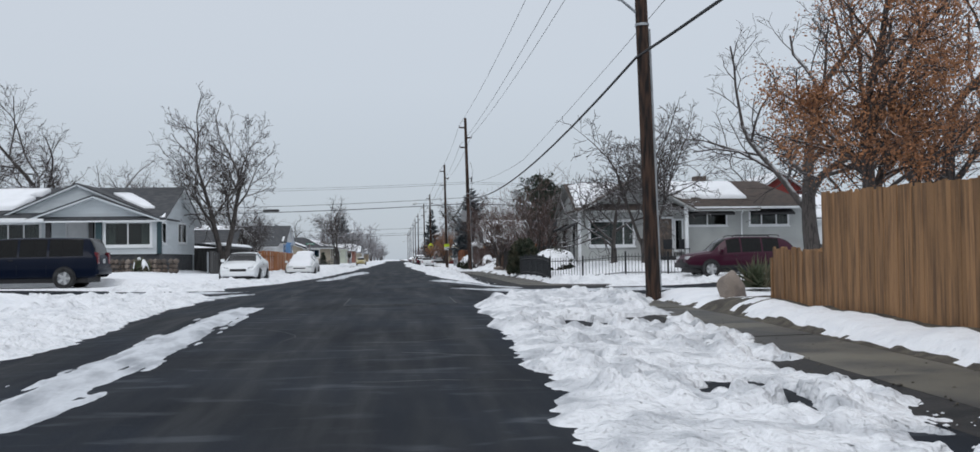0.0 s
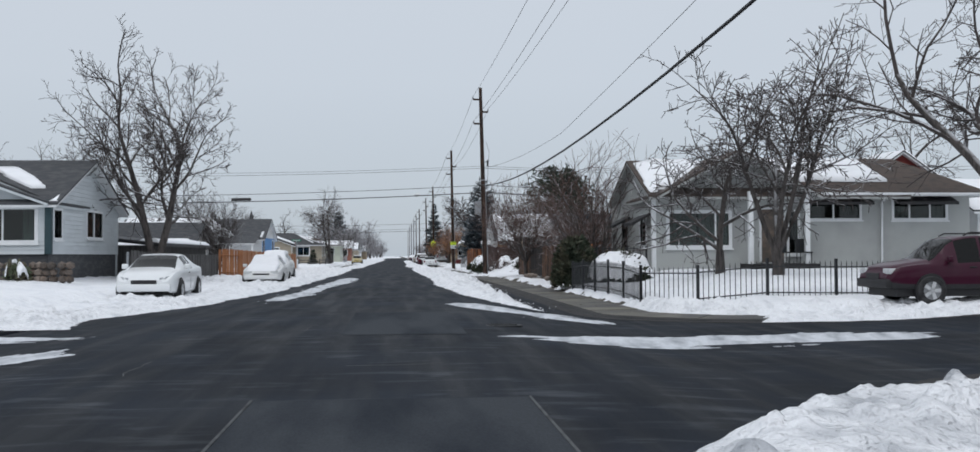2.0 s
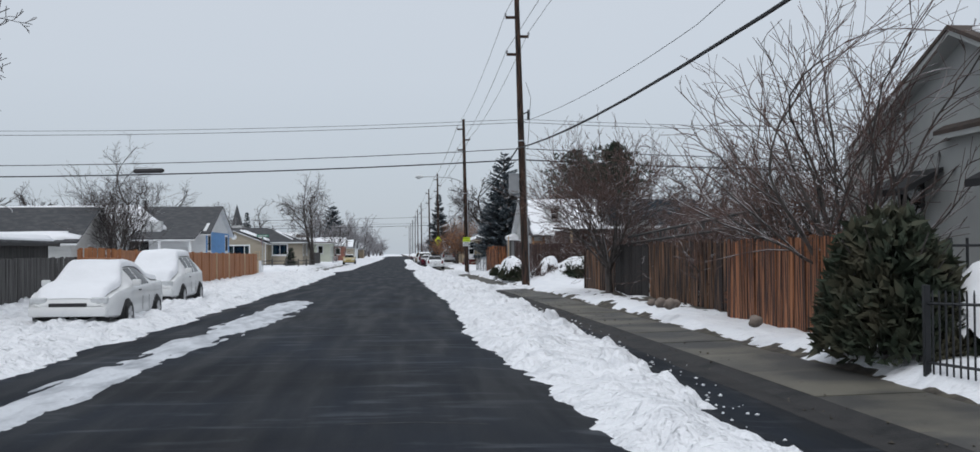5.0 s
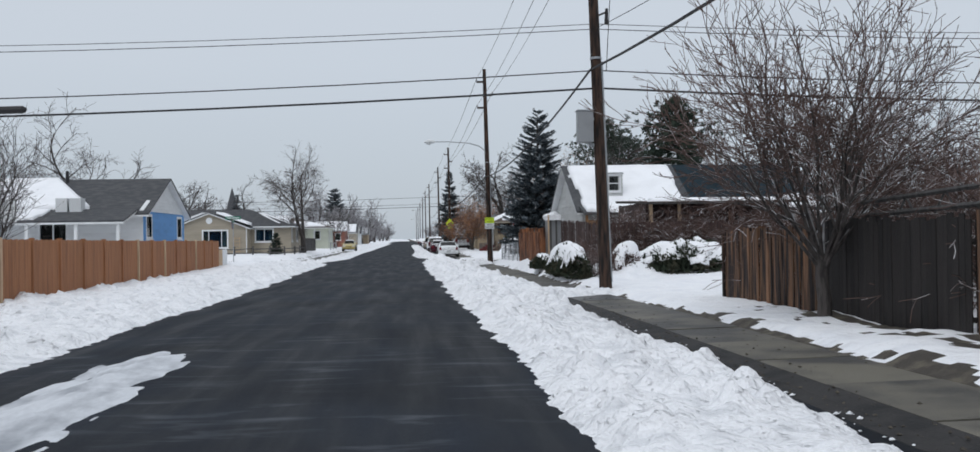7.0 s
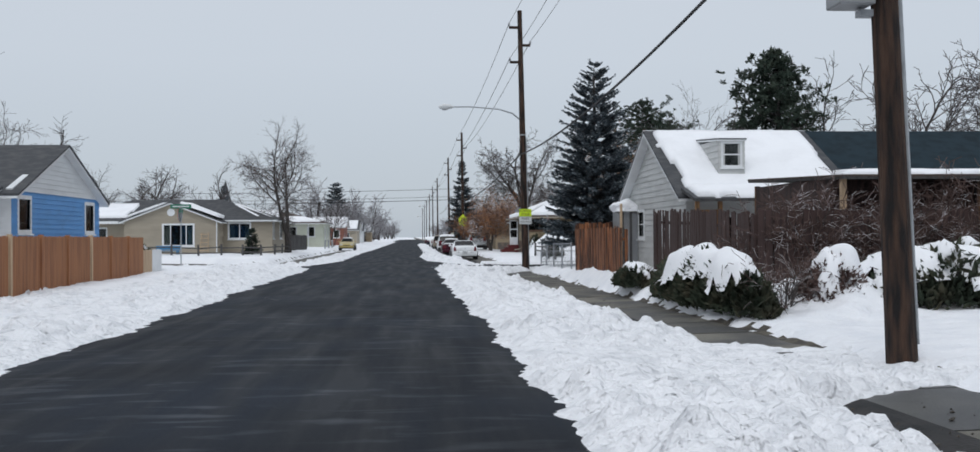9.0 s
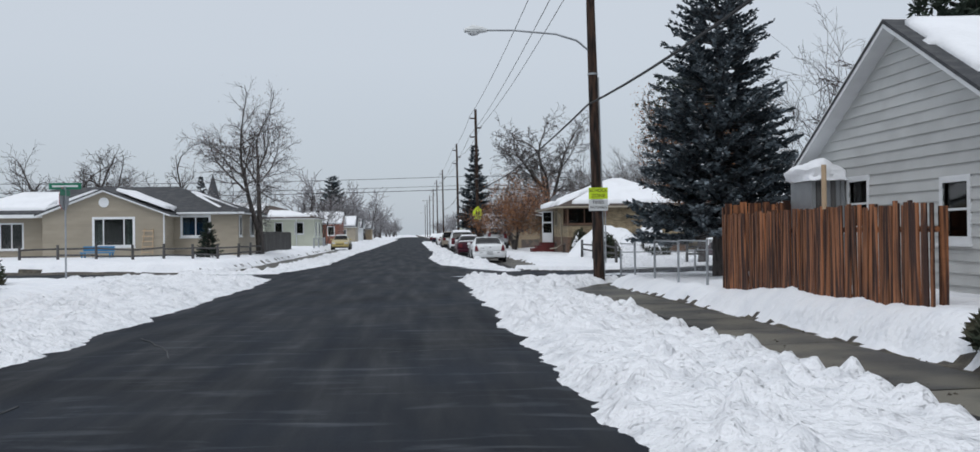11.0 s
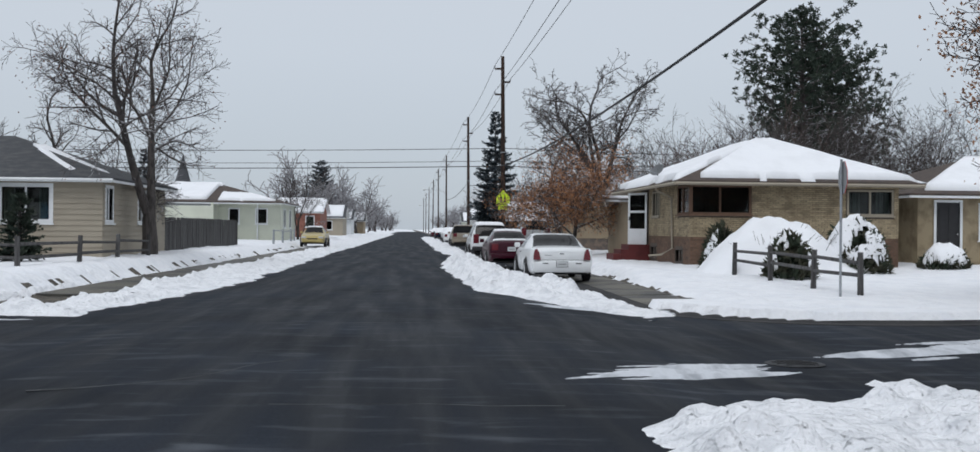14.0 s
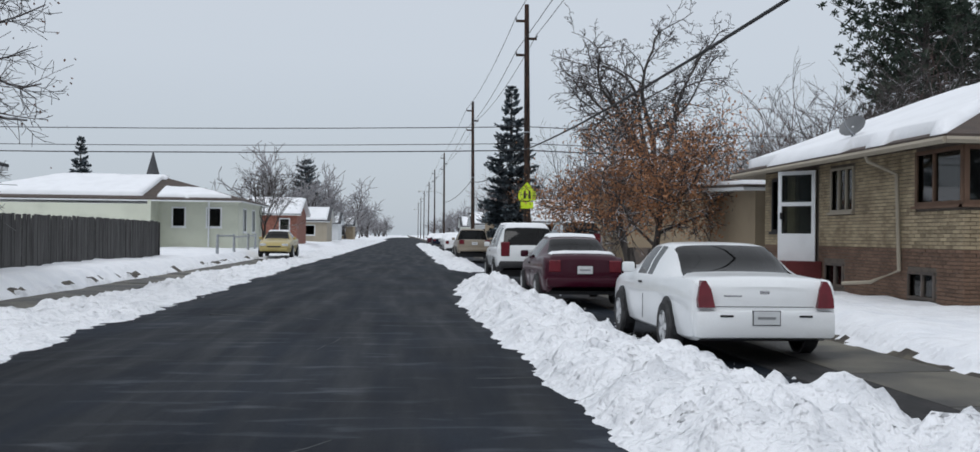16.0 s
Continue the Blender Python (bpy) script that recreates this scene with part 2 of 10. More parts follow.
M_SPRUCE = mat("blue_spruce_needles", (0.055, 0.073, 0.084), 0.85, 0.7, 2.6, 14, 0.0, rand=1.3, color2=(0.20, 0.235, 0.26), split=(0.42, 0.66), island=True)
M_PINE = mat("dark_pine_needles", (0.026, 0.042, 0.030), 0.85, 0.4, 1.5, 25, 0.0, color2=(0.05, 0.065, 0.045))
M_JUNIPER = mat("juniper_green", (0.030, 0.042, 0.026), 0.9, 0.4, 2.5, 25, 0.0, color2=(0.075, 0.07, 0.045))
M_YUCCA = mat("grey_green_blades", (0.085, 0.105, 0.06), 0.8, 0.3, 3, 25, 0.0, color2=(0.15, 0.13, 0.085))
M_RUBBER = mat("tyre_rubber", (0.018, 0.018, 0.019), 0.85, 0.3, 5, 50, 0.2, color2=(0.05, 0.05, 0.052))
M_RIM = mat("alloy_rim", (0.58, 0.59, 0.60), 0.4, 0.15, 8, 50, 0.0, 0.35)
M_TRIMBLACK = mat("black_plastic", (0.022, 0.022, 0.024), 0.6, 0.2, 5, 60, 0.1)
M_TAIL = mat("red_lamp_lens", (0.13, 0.012, 0.02), 0.25, 0.2, 8, 60, 0.0)
M_LENS = mat("clear_lamp_lens", (0.55, 0.57, 0.58), 0.15, 0.2, 8, 60, 0.0)
M_CHROME = mat("chrome", (0.6, 0.6, 0.61), 0.2, 0.1, 8, 60, 0.0, 1.0)
M_PLATE = mat("number_plate", (0.60, 0.62, 0.63), 0.5, 0.1, 8, 60, 0.0)
M_GREENSIGN = mat("green_sign", (0.01, 0.16, 0.09), 0.5, 0.1, 3, 40, 0)
M_LIME = mat("fluorescent_yellow_green", (0.62, 0.82, 0.03), 0.5, 0.06, 3, 40, 0)
M_SIGNWHITE = mat("white_sign", (0.66, 0.68, 0.68), 0.5, 0.06, 3, 40, 0)
M_INK = mat("black_ink", (0.02, 0.02, 0.02), 0.6, 0.1, 3, 40, 0)
M_SIGNBACK = mat("sign_back_aluminium", (0.30, 0.31, 0.32), 0.5, 0.1, 3, 40, 0, 0.6)
M_ROCK = mat("grey_brown_rock", (0.24, 0.20, 0.17), 0.9, 0.4, 3, 25, 0.6, color2=(0.13, 0.11, 0.10))


# ---- small helpers ----
RY = [-60, 0, 10, 20, 30, 40, 60, 72, 82, 92, 104, 115, 130, 144, 2000]
RZS = [-0.55, -0.34, -0.16, 0.02, 0.11, 0.14, 0.167, 0.155, 0.13, 0.08, 0.028, 0.0, -0.07, -0.09, -0.09]


def road_z(y):
    """Height of the crown of the street."""
    return np.interp(y, RY, RZS)


def fall(x, y):
    """How far the cambered surface lies below the crown, levelling out again along the side streets."""
    x, y = np.asarray(x, float), np.asarray(y, float)
    right = np.interp(y, (14, 28, 42, 128, 146, 158), (0.13, 0.13, 0.21, 0.21, 0.16, 0.12))
    t = np.clip(np.where(x > 0, (x - 1.3) / 3.3, (-2.5 - x) / 3.5), 0, 1)
    u = np.clip((np.abs(x) - 9) / 6, 0, 1)
    return np.where(x > 0, right, 0.10) * t * t * (3 - 2 * t) * (1 - u * u * (3 - 2 * u))


def street_z(x, y):
    return road_z(y) - fall(x, y)


TABLE = np.random.RandomState(7).rand(256, 256)


def vnoise(x, y, seed=0):
    """Smooth value noise in 0..1 on arrays."""
    x, y = np.asarray(x, float) + seed * 17.3, np.asarray(y, float) + seed * 9.7
    xi, yi = np.floor(x).astype(int), np.floor(y).astype(int)
    u, v = x - xi, y - yi
    u, v = u * u * (3 - 2 * u), v * v * (3 - 2 * v)
    g = lambda a, b: TABLE[a % 256, b % 256]
    return (g(xi, yi) * (1 - u) + g(xi + 1, yi) * u) * (1 - v) + (g(xi, yi + 1) * (1 - u) + g(xi + 1, yi + 1) * u) * v


def fbm(x, y, octaves=4, seed=0):
    s, a, t = 0, 1, 0
    for o in range(octaves):
        s = s + a * vnoise(x * 2 ** o, y * 2 ** o, seed + o)
        t, a = t + a, a * 0.5
    return s / t


ORIGIN = {}


def thing(name, loc, label, category, group="", kind=""):
    ob = new(name)
    ob.location = loc
    ob.empty_display_size = 0.2
    ORIGIN[ob] = Vector(loc)
    return tagged(ob, label, category, group, kind)


def part(name, bm, material, parent, label="", smooth=False, world=True):
    """Links a bmesh as one mesh object under a thing or a part. world: its vertices are in the world's metres."""
    if world and parent is not None:
        bm.transform(Matrix.Translation(-ORIGIN[parent]))
    me = bpy.data.meshes.new(name)
    bm.to_mesh(me)
    bm.free()
    if smooth:
        me.polygons.foreach_set("use_smooth", [True] * len(me.polygons))
        me.set_sharp_from_angle(angle=radians(32))
    for m in material if isinstance(material, (list, tuple)) else [material]:
        me.materials.append(m)
    ob = new(name, me)
    if parent is not None:
        ob.parent = parent
        ORIGIN[ob] = ORIGIN[parent]
    else:
        ORIGIN[ob] = Vector((0, 0, 0))
    if label:
        ob["label"] = label
    return ob


def raw(name, verts, faces, material, parent=None, smooth=False, label=""):
    """A mesh from lists; vertices are local to the parent."""
    me = bpy.data.meshes.new(name)
    me.from_pydata([tuple(v) for v in verts], [], faces)
    if smooth:
        me.polygons.foreach_set("use_smooth", [True] * len(me.polygons))
    for m in material if isinstance(material, (list, tuple)) else [material]:
        me.materials.append(m)
    ob = new(name, me)
    if parent is not None:
        ob.parent = parent
        ORIGIN[ob] = ORIGIN[parent]
    if label:
        ob["label"] = label
    return ob


def shared(name, me, parent, m, label=""):
    """One more object on a mesh that alike pieces share."""
    ob = new(name, me)
    ob.parent = parent
    ob.matrix_basis = m
    if label:
        ob["label"] = label
    return ob


def box(bm, x0, x1, y0, y1, z0, z1, m=None, bevel=0.0):
    vs = [bm.verts.new((x, y, z)) for x in (x0, x1) for y in (y0, y1) for z in (z0, z1)]
    fs = [bm.faces.new([vs[i] for i in f]) for f in ((0, 1, 3, 2), (4, 6, 7, 5), (0, 4, 5, 1), (2, 3, 7, 6), (0, 2, 6, 4), (1, 5, 7, 3))]
    if bevel:
        es = list({e for f in fs for e in f.edges})
        r = bmesh.ops.bevel(bm, geom=es, offset=bevel, segments=2, affect="EDGES", profile=0.5)
        vs = list({v for f in r["faces"] for v in f.verts} | {v for v in vs if v.is_valid})
    if m is not None:
        bmesh.ops.transform(bm, matrix=m, verts=vs)
    return vs


def box_mesh(name, sx, sy, sz, bevel=0.0):
    """A mesh of a box that stands on z = 0, centred in x and y."""
    bm = bmesh.new()
    box(bm, -sx / 2, sx / 2, -sy / 2, sy / 2, 0, sz, bevel=bevel)
    me = bpy.data.meshes.new(name)
    bm.to_mesh(me)
    bm.free()
    return me


def prism(bm, pts, d):
    """A polygon (3D points) given thickness along the vector d."""
    d = Vector(d)
    a = [bm.verts.new(p) for p in pts]
    b = [bm.verts.new(Vector(p) + d) for p in pts]
    n = len(pts)
    bm.faces.new(a)
    bm.faces.new(b[::-1])
    for i in range(n):
        bm.faces.new((a[i], b[i], b[(i + 1) % n], a[(i + 1) % n]))
    return a + b


def tube(bm, pts, radii, sides=8, cap=True):
    """A tapered tube along a line of points."""
    pts = [Vector(p) for p in pts]
    if not hasattr(radii, "__len__"):
        radii = [radii] * len(pts)
    rings = []
    for i, p in enumerate(pts):
        d = (pts[min(i + 1, len(pts) - 1)] - pts[max(i - 1, 0)]).normalized()
        a = d.cross(Vector((0, 0, 1)) if abs(d.z) < 0.9 else Vector((1, 0, 0))).normalized()
        b = d.cross(a)
        rings.append([bm.verts.new(p + radii[i] * (math.cos(2 * math.pi * k / sides) * a + math.sin(2 * math.pi * k / sides) * b)) for k in range(sides)])
    for r, s in zip(rings, rings[1:]):
        for k in range(sides):
            bm.faces.new((r[k], r[(k + 1) % sides], s[(k + 1) % sides], s[k]))
    if cap:
        bm.faces.new(rings[0][::-1])
        bm.faces.new(rings[-1])


def sheet(name, X, Y, Z, keep, material, label, category, kind, smooth=True, index=None, normal_up=True):
    """A grid mesh over arrays X, Y, Z (rows by columns); keep says which cells stay."""
    r, c = X.shape
    co = np.stack([X, Y, Z], -1).reshape(-1, 3)
    i = np.arange((r - 1) * (c - 1))
    a = (i // (c - 1)) * c + i % (c - 1)
    quads = np.stack([a, a + 1, a + c + 1, a + c], 1)[keep.reshape(-1)]
    used = np.unique(quads)
    remap = np.full(r * c, -1)
    remap[used] = np.arange(len(used))
    co, q = co[used], remap[quads]
    me = bpy.data.meshes.new(name)
    me.vertices.add(len(co))
    me.vertices.foreach_set("co", co.ravel())
    me.loops.add(q.size)
    me.loops.foreach_set("vertex_index", q.ravel().astype(np.int32))
    me.polygons.add(len(q))
    me.polygons.foreach_set("loop_start", np.arange(0, q.size, 4, dtype=np.int32))
    me.polygons.foreach_set("use_smooth", np.full(len(q), smooth))
    for m in material if isinstance(material, (list, tuple)) else [material]:
        me.materials.append(m)
    if index is not None:
        me.polygons.foreach_set("material_index", index.reshape(-1)[keep.reshape(-1)].astype(np.int32))
    me.update(calc_edges=True)
    return tagged(new(name, me), label, category, "", kind)


# ---- ground, road, pavement, snow ----
KERB_R, KERB_L, CROSS = 4.65, -6.6, ((29.0, 39.0), (134.8, 144.6))
ROUND = 3.5


def smooth01(t):
    t = np.clip(t, 0, 1)
    return t * t * (3 - 2 * t)


def inset(x, y):
    """Distance in from the kerb: above 0 on the blocks, below 0 on the roadway."""
    dx = np.maximum(x - KERB_R, KERB_L - x)
    dc = np.minimum.reduce([np.maximum(a - y, y - b) for a, b in CROSS])
    corner = ROUND - np.hypot(ROUND - dx, ROUND - dc)
    return np.where((dx < ROUND) & (dc < ROUND), corner, np.minimum(dx, dc))


def yard_z(x, y):
    """Height of the snow-covered ground."""
    x, y = np.asarray(x, float), np.asarray(y, float)
    d = inset(x, y)
    base = road_z(y)
    gut = street_z(x, y)
    lump = 0.16 * (fbm(x * 0.5, y * 0.5, 4, 3) - 0.5) + 0.09 * (fbm(x * 2.2, y * 2.2, 3, 9) - 0.5)
    near = np.where(x > 0, np.interp(y, (0, 20, 30, 40, 44, 45.5, 55, 58, 60, 86, 100, 106, 112, 117, 121, 131, 144, 153, 160), (0.2, 0.2, 0.15, 0.04, 0.04, 0.2, 0.2, 0.04, 0.0, -0.02, 0.04, 0.26, 0.42, 0.46, 0.24, 0.2, 0.03, 0.05, 0.28)),
                    np.interp(y, (0, 40, 60, 70, 105, 120, 150), (0.3, 0.3, 0.2, 0.05, 0.06, 0.22, 0.42)))
    back = np.where(x > 0, np.interp(y, (0, 40, 48, 62, 70, 90, 125, 135, 144, 155, 161), (0.35, 0.4, 0.62, 0.62, 0.3, 0.15, 0.3, 0.25, 0.1, 0.12, 0.32)), np.interp(y, (0, 60, 110, 150), (0.45, 0.42, 0.3, 0.46)))
    near = near + (back - near) * smooth01((d - 3.6) / 2.4)
    low = gut + 0.06 + 0.04 * (fbm(x * 6, y * 6, 2, 8) - 0.5)
    high = base + near + lump * smooth01((d - 1.3) / 0.8)
    high = low + 0.10 + (high - low - 0.10) * smooth01((d - 1.45) / 0.85)
    bare = ((x > 0) & ((y < 144) | (y > 147.6 + 1.2 * fbm(x * 0.8, y * 0.8, 2, 23)))) | ((x < 0) & (y > 144) & (y < 205))
    edge = 1.50 + 0.26 * (fbm(x * 0.9, y * 0.9, 3, 5) - 0.45) + 0.12 * (fbm(x * 4.5, y * 4.5, 2, 6) - 0.5)
    z = np.where(bare, low + (high - low) * smooth01((d - edge) / 0.35), np.where(d > 1.4, high, gut + 0.18 + lump * 0.6))
    z = np.where(bare & (d < 1.4), gut + 0.01, z)
    dug = (x < -10.2) & (x > -17.4) & (y < 42.1) & (y > 38.5)
    z = np.where(dug, np.minimum(z, base + 0.02), z)
    return np.where(d < 0.1, gut - 0.3, z), d, edge, bare


def spread(*steps):
    out = []
    for a, b, s in steps:
        out += list(np.arange(a, b - 1e-6, s))
    return np.array(out + [steps[-1][1]])


gx = spread((-1600, -400, 400), (-400, -100, 60), (-100, -40, 10), (-40, -15, 1.0), (-15, -6, 0.3), (-6, 4, 1.0), (4, 5.8, 0.3), (5.8, 7.4, 0.09), (7.4, 8.4, 0.12), (8.4, 9, 0.2), (9, 14, 0.4), (14, 40, 1.0), (40, 100, 10), (100, 400, 60), (400, 1600, 400))
gy = spread((-300, -40, 40), (-40, -2, 2.0), (-2, 60, 0.14), (60, 135, 0.2), (135, 180, 0.17), (180, 220, 0.6), (220, 420, 4), (420, 1000, 60), (1000, 2500, 300))
X, Y = np.meshgrid(gx, gy)
Z, D, E_, B_ = yard_z(X, Y)
cell = lambda a: 0.25 * (a[:-1, :-1] + a[1:, :-1] + a[:-1, 1:] + a[1:, 1:])
foot = (cell(X) > 6.9 + 0.5 * fbm(cell(X) * 2.1, cell(Y) * 1.4, 3, 91)) & (cell(X) < 8.0) & (cell(Y) > 71) & (cell(Y) < 83.5) & (fbm(cell(X) * 2.6, cell(Y) * 1.9, 3, 92) > np.interp(cell(X), (6.8, 8.0), (0.64, 0.47)))
dirt = (cell(D) < cell(E_) + 0.03 + 0.5 * np.clip(fbm(cell(X) * 1.7, cell(Y) * 1.7, 3, 93) - 0.4, 0, 0.4)) & (cell(B_.astype(float)) > 0.5) & (cell(D) > -2) | foot
dirt |= (cell(X) > 4) & (cell(Y) < 21.5) & (cell(Y) > -2) & (cell(D) > 1.3) & ((cell(D) < 1.62 + 0.5 * (fbm(cell(X) * 1.2, cell(Y) * 0.5, 3, 94) - 0.3)) | ((cell(D) > 2.33) & (cell(D) < 2.75)) | ((cell(Y) > 19.3) & (cell(D) > 1.5) & (fbm(cell(X) * 1.5, cell(Y) * 1.5, 3, 95) > 0.42) & (cell(D) < 3)))
dirt |= (cell(X) > 4) & (cell(Y) > 66) & (cell(Y) < 84) & (cell(D) > 1.5) & (cell(D) < 3.6) & (fbm(cell(X) * 2.2, cell(Y) * 1.3, 3, 96) > np.interp(cell(D), (1.5, 1.8, 2.4, 3.0, 3.5), (0.46, 0.68, 0.85, 0.64, 0.5)))
sheet("ground", X, Y, Z, np.full(dirt.shape, True), [M_SNOW, M_DIRT], "snow-covered ground of the gardens with wet dirt edges", "ground", "structure", index=dirt.astype(int))


def asphalt():
    m = bpy.data.materials.new("wet_asphalt")
    m.use_nodes = True
    n, l = m.node_tree.nodes, m.node_tree.links
    p = n["Principled BSDF"]
    tc = n.new("ShaderNodeTexCoord")
    mp = n.new("ShaderNodeMapping")
    mp.inputs["Scale"].default_value = (1.0, 0.09, 1)
    l.new(tc.outputs["Object"], mp.inputs[0])
    big, grit, streak = n.new("ShaderNodeTexNoise"), n.new("ShaderNodeTexNoise"), n.new("ShaderNodeTexNoise")
    big.inputs["Scale"].default_value, big.inputs["Detail"].default_value = 0.35, 4
    grit.inputs["Scale"].default_value, grit.inputs["Detail"].default_value = 60, 3
    streak.inputs["Scale"].default_value, streak.inputs["Detail"].default_value = 2.4, 4
    l.new(tc.outputs["Object"], big.inputs["Vector"])
    l.new(tc.outputs["Object"], grit.inputs["Vector"])
    l.new(mp.outputs[0], streak.inputs["Vector"])
    r1 = n.new("ShaderNodeValToRGB")
    r1.color_ramp.elements[0].position, r1.color_ramp.elements[0].color = 0.38, (0.0098, 0.0140, 0.0212, 1)
    r1.color_ramp.elements[1].position, r1.color_ramp.elements[1].color = 0.66, (0.0230, 0.0305, 0.0435, 1)
    l.new(streak.outputs[0], r1.inputs[0])
    r2 = n.new("ShaderNodeMix")
    r2.data_type, r2.blend_type = "RGBA", "MULTIPLY"
    r2.inputs[0].default_value = 0.75
    l.new(r1.outputs[0], r2.inputs[6])
    l.new(grit.outputs[0], r2.inputs[7])
    sc = n.new("ShaderNodeHueSaturation")
    mr = n.new("ShaderNodeMapRange")
    mr.inputs["From Min"].default_value, mr.inputs["From Max"].default_value = 0.35, 0.65
    mr.inputs["To Min"].default_value, mr.inputs["To Max"].default_value = 0.65, 1.3
    l.new(big.outputs[0], mr.inputs[0])
    l.new(mr.outputs[0], sc.inputs["Value"])
    mq = n.new("ShaderNodeMapping")
    mq.inputs["Scale"].default_value = (0.8, 2.6, 1)
    l.new(tc.outputs["Object"], mq.inputs[0])
    scuff = n.new("ShaderNodeTexNoise")
    scuff.inputs["Scale"].default_value, scuff.inputs["Detail"].default_value, scuff.inputs["Distortion"].default_value = 1.3, 6, 0.6
    l.new(mq.outputs[0], scuff.inputs["Vector"])
    sr = n.new("ShaderNodeMapRange")
    sr.inputs["From Min"].default_value, sr.inputs["From Max"].default_value, sr.inputs["To Max"].default_value = 0.55, 0.74, 0.85
    l.new(scuff.outputs[0], sr.inputs[0])
    salt = n.new("ShaderNodeMix")
    salt.data_type = "RGBA"
    salt.inputs[7].default_value = (0.056, 0.064, 0.075, 1)
    l.new(sr.outputs[0], salt.inputs[0])
    l.new(r2.outputs[2], salt.inputs[6])
    l.new(salt.outputs[2], sc.inputs["Color"])
    l.new(sc.outputs[0], p.inputs["Base Color"])
    rr = n.new("ShaderNodeMapRange")
    rr.inputs["From Min"].default_value, rr.inputs["From Max"].default_value = 0.35, 0.7
    rr.inputs["To Min"].default_value, rr.inputs["To Max"].default_value = 0.62, 0.9
    l.new(streak.outputs[0], rr.inputs[0])
    l.new(rr.outputs[0], p.inputs["Roughness"])
    p.inputs["Specular IOR Level"].default_value = 0.13
    bu = n.new("ShaderNodeBump")
    bu.inputs["Strength"].default_value, bu.inputs["Distance"].default_value = 0.3, 0.006
    l.new(grit.outputs[0], bu.inputs["Height"])
    l.new(bu.outputs[0], p.inputs["Normal"])
    return m


M_ASPHALT = asphalt()
M_PATCH = mat("asphalt_patch", (0.044, 0.050, 0.058), 0.95, 0.5, 1.2, 60, 0.3, color2=(0.017, 0.022, 0.030), spec=0.12, stretch=(1, 0.2, 1))
M_SEAM = mat("salt_filled_seam", (0.075, 0.08, 0.085), 0.8, 0.4, 3, 40, 0, color2=(0.025, 0.027, 0.03))
rx = spread((KERB_L - 0.1, KERB_R + 0.1, 0.35))
ry = spread((-60, 150, 2.0), (150, 700, 25))
X, Y = np.meshgrid(rx, ry)
sheet("road", X, Y, street_z(X, Y), np.full((len(ry) - 1, len(rx) - 1), True), M_ASPHALT, "wet dark asphalt street cleared down its middle", "road", "structure")
for a, b in CROSS:
    for x0, x1 in ((-160, KERB_L - 0.1), (KERB_R + 0.1, 160)):
        X, Y = np.meshgrid(np.sign(x1) * np.sort(np.abs(np.concatenate([np.linspace(x0, x1, 30), np.linspace(0, np.sign(x1) * 12, 20) + (KERB_R + 0.1 if x1 > 0 else KERB_L - 0.1)]))), np.linspace(a - ROUND - 0.5, b + ROUND + 0.5, 12))
        keep = inset(cell(X), cell(Y)) < 1.2
        sheet("road_side_street", X, Y, street_z(X, Y) - 0.003, keep, M_ASPHALT, "wet asphalt side street between snow edges", "road", "structure")
# utility cut in the crossing, with a worn seam round it
for (x0, x1, y0, y1) in ((-1.2, 1.3, 23.7, 26.9), (-0.8, 1.2, 34.2, 40.5)):
    X, Y = np.meshgrid(np.linspace(x0, x1, 10), np.linspace(y0, y1, 10))
    sheet("road_patch", X, Y, road_z(Y) + 0.006, np.full((9, 9), True), M_PATCH, "square asphalt repair patch in the street", "road patch", "structure")
    if y0 > 30:
        continue
    seam = bmesh.new()
    for ax, ay, bx, by in ((x0, y0, x1, y0), (x1, y0, x1, y1), (x0, y1, x0, y0)):
        tube(seam, [(ax, ay, road_z(ay) + 0.001), (bx, by, road_z(by) + 0.001)], 0.018, 5)
    tagged(part("patch_seam", seam, M_SEAM, None), "pale seam round the asphalt repair patch", "road patch", "", "structure")

# iron covers in the crossings
M_IRONLID = mat("worn_cast_iron", (0.022, 0.023, 0.025), 0.6, 0.4, 6, 40, 0.3, 0.4)
for x, y in ((1.97, 36.3), (4.63, 139.1)):
    z = float(street_z(x, y))
    lid = thing("manhole_cover", (x, y, z), "round cast-iron manhole cover set in the asphalt", "manhole cover", "manhole covers", "structure")
    bm = bmesh.new()
    tube(bm, [(0, 0, -0.02), (0, 0, 0.012)], 0.36, 28)
    part("rim", bm, M_IRONLID, lid, world=False)
    bm = bmesh.new()
    tube(bm, [(0, 0, 0.0), (0, 0, 0.018)], 0.30, 28)
    part("plate", bm, M_SEAM, lid, world=False)
    for k in range(5):
        w = 0.27 * math.sqrt(1 - ((k - 2) / 2.6) ** 2)
        bm = bmesh.new()
        box(bm, -w, w, (k - 2) * 0.1 - 0.018, (k - 2) * 0.1 + 0.018, 0.0, 0.026)
        part("rib", bm, M_IRONLID, lid, world=False)

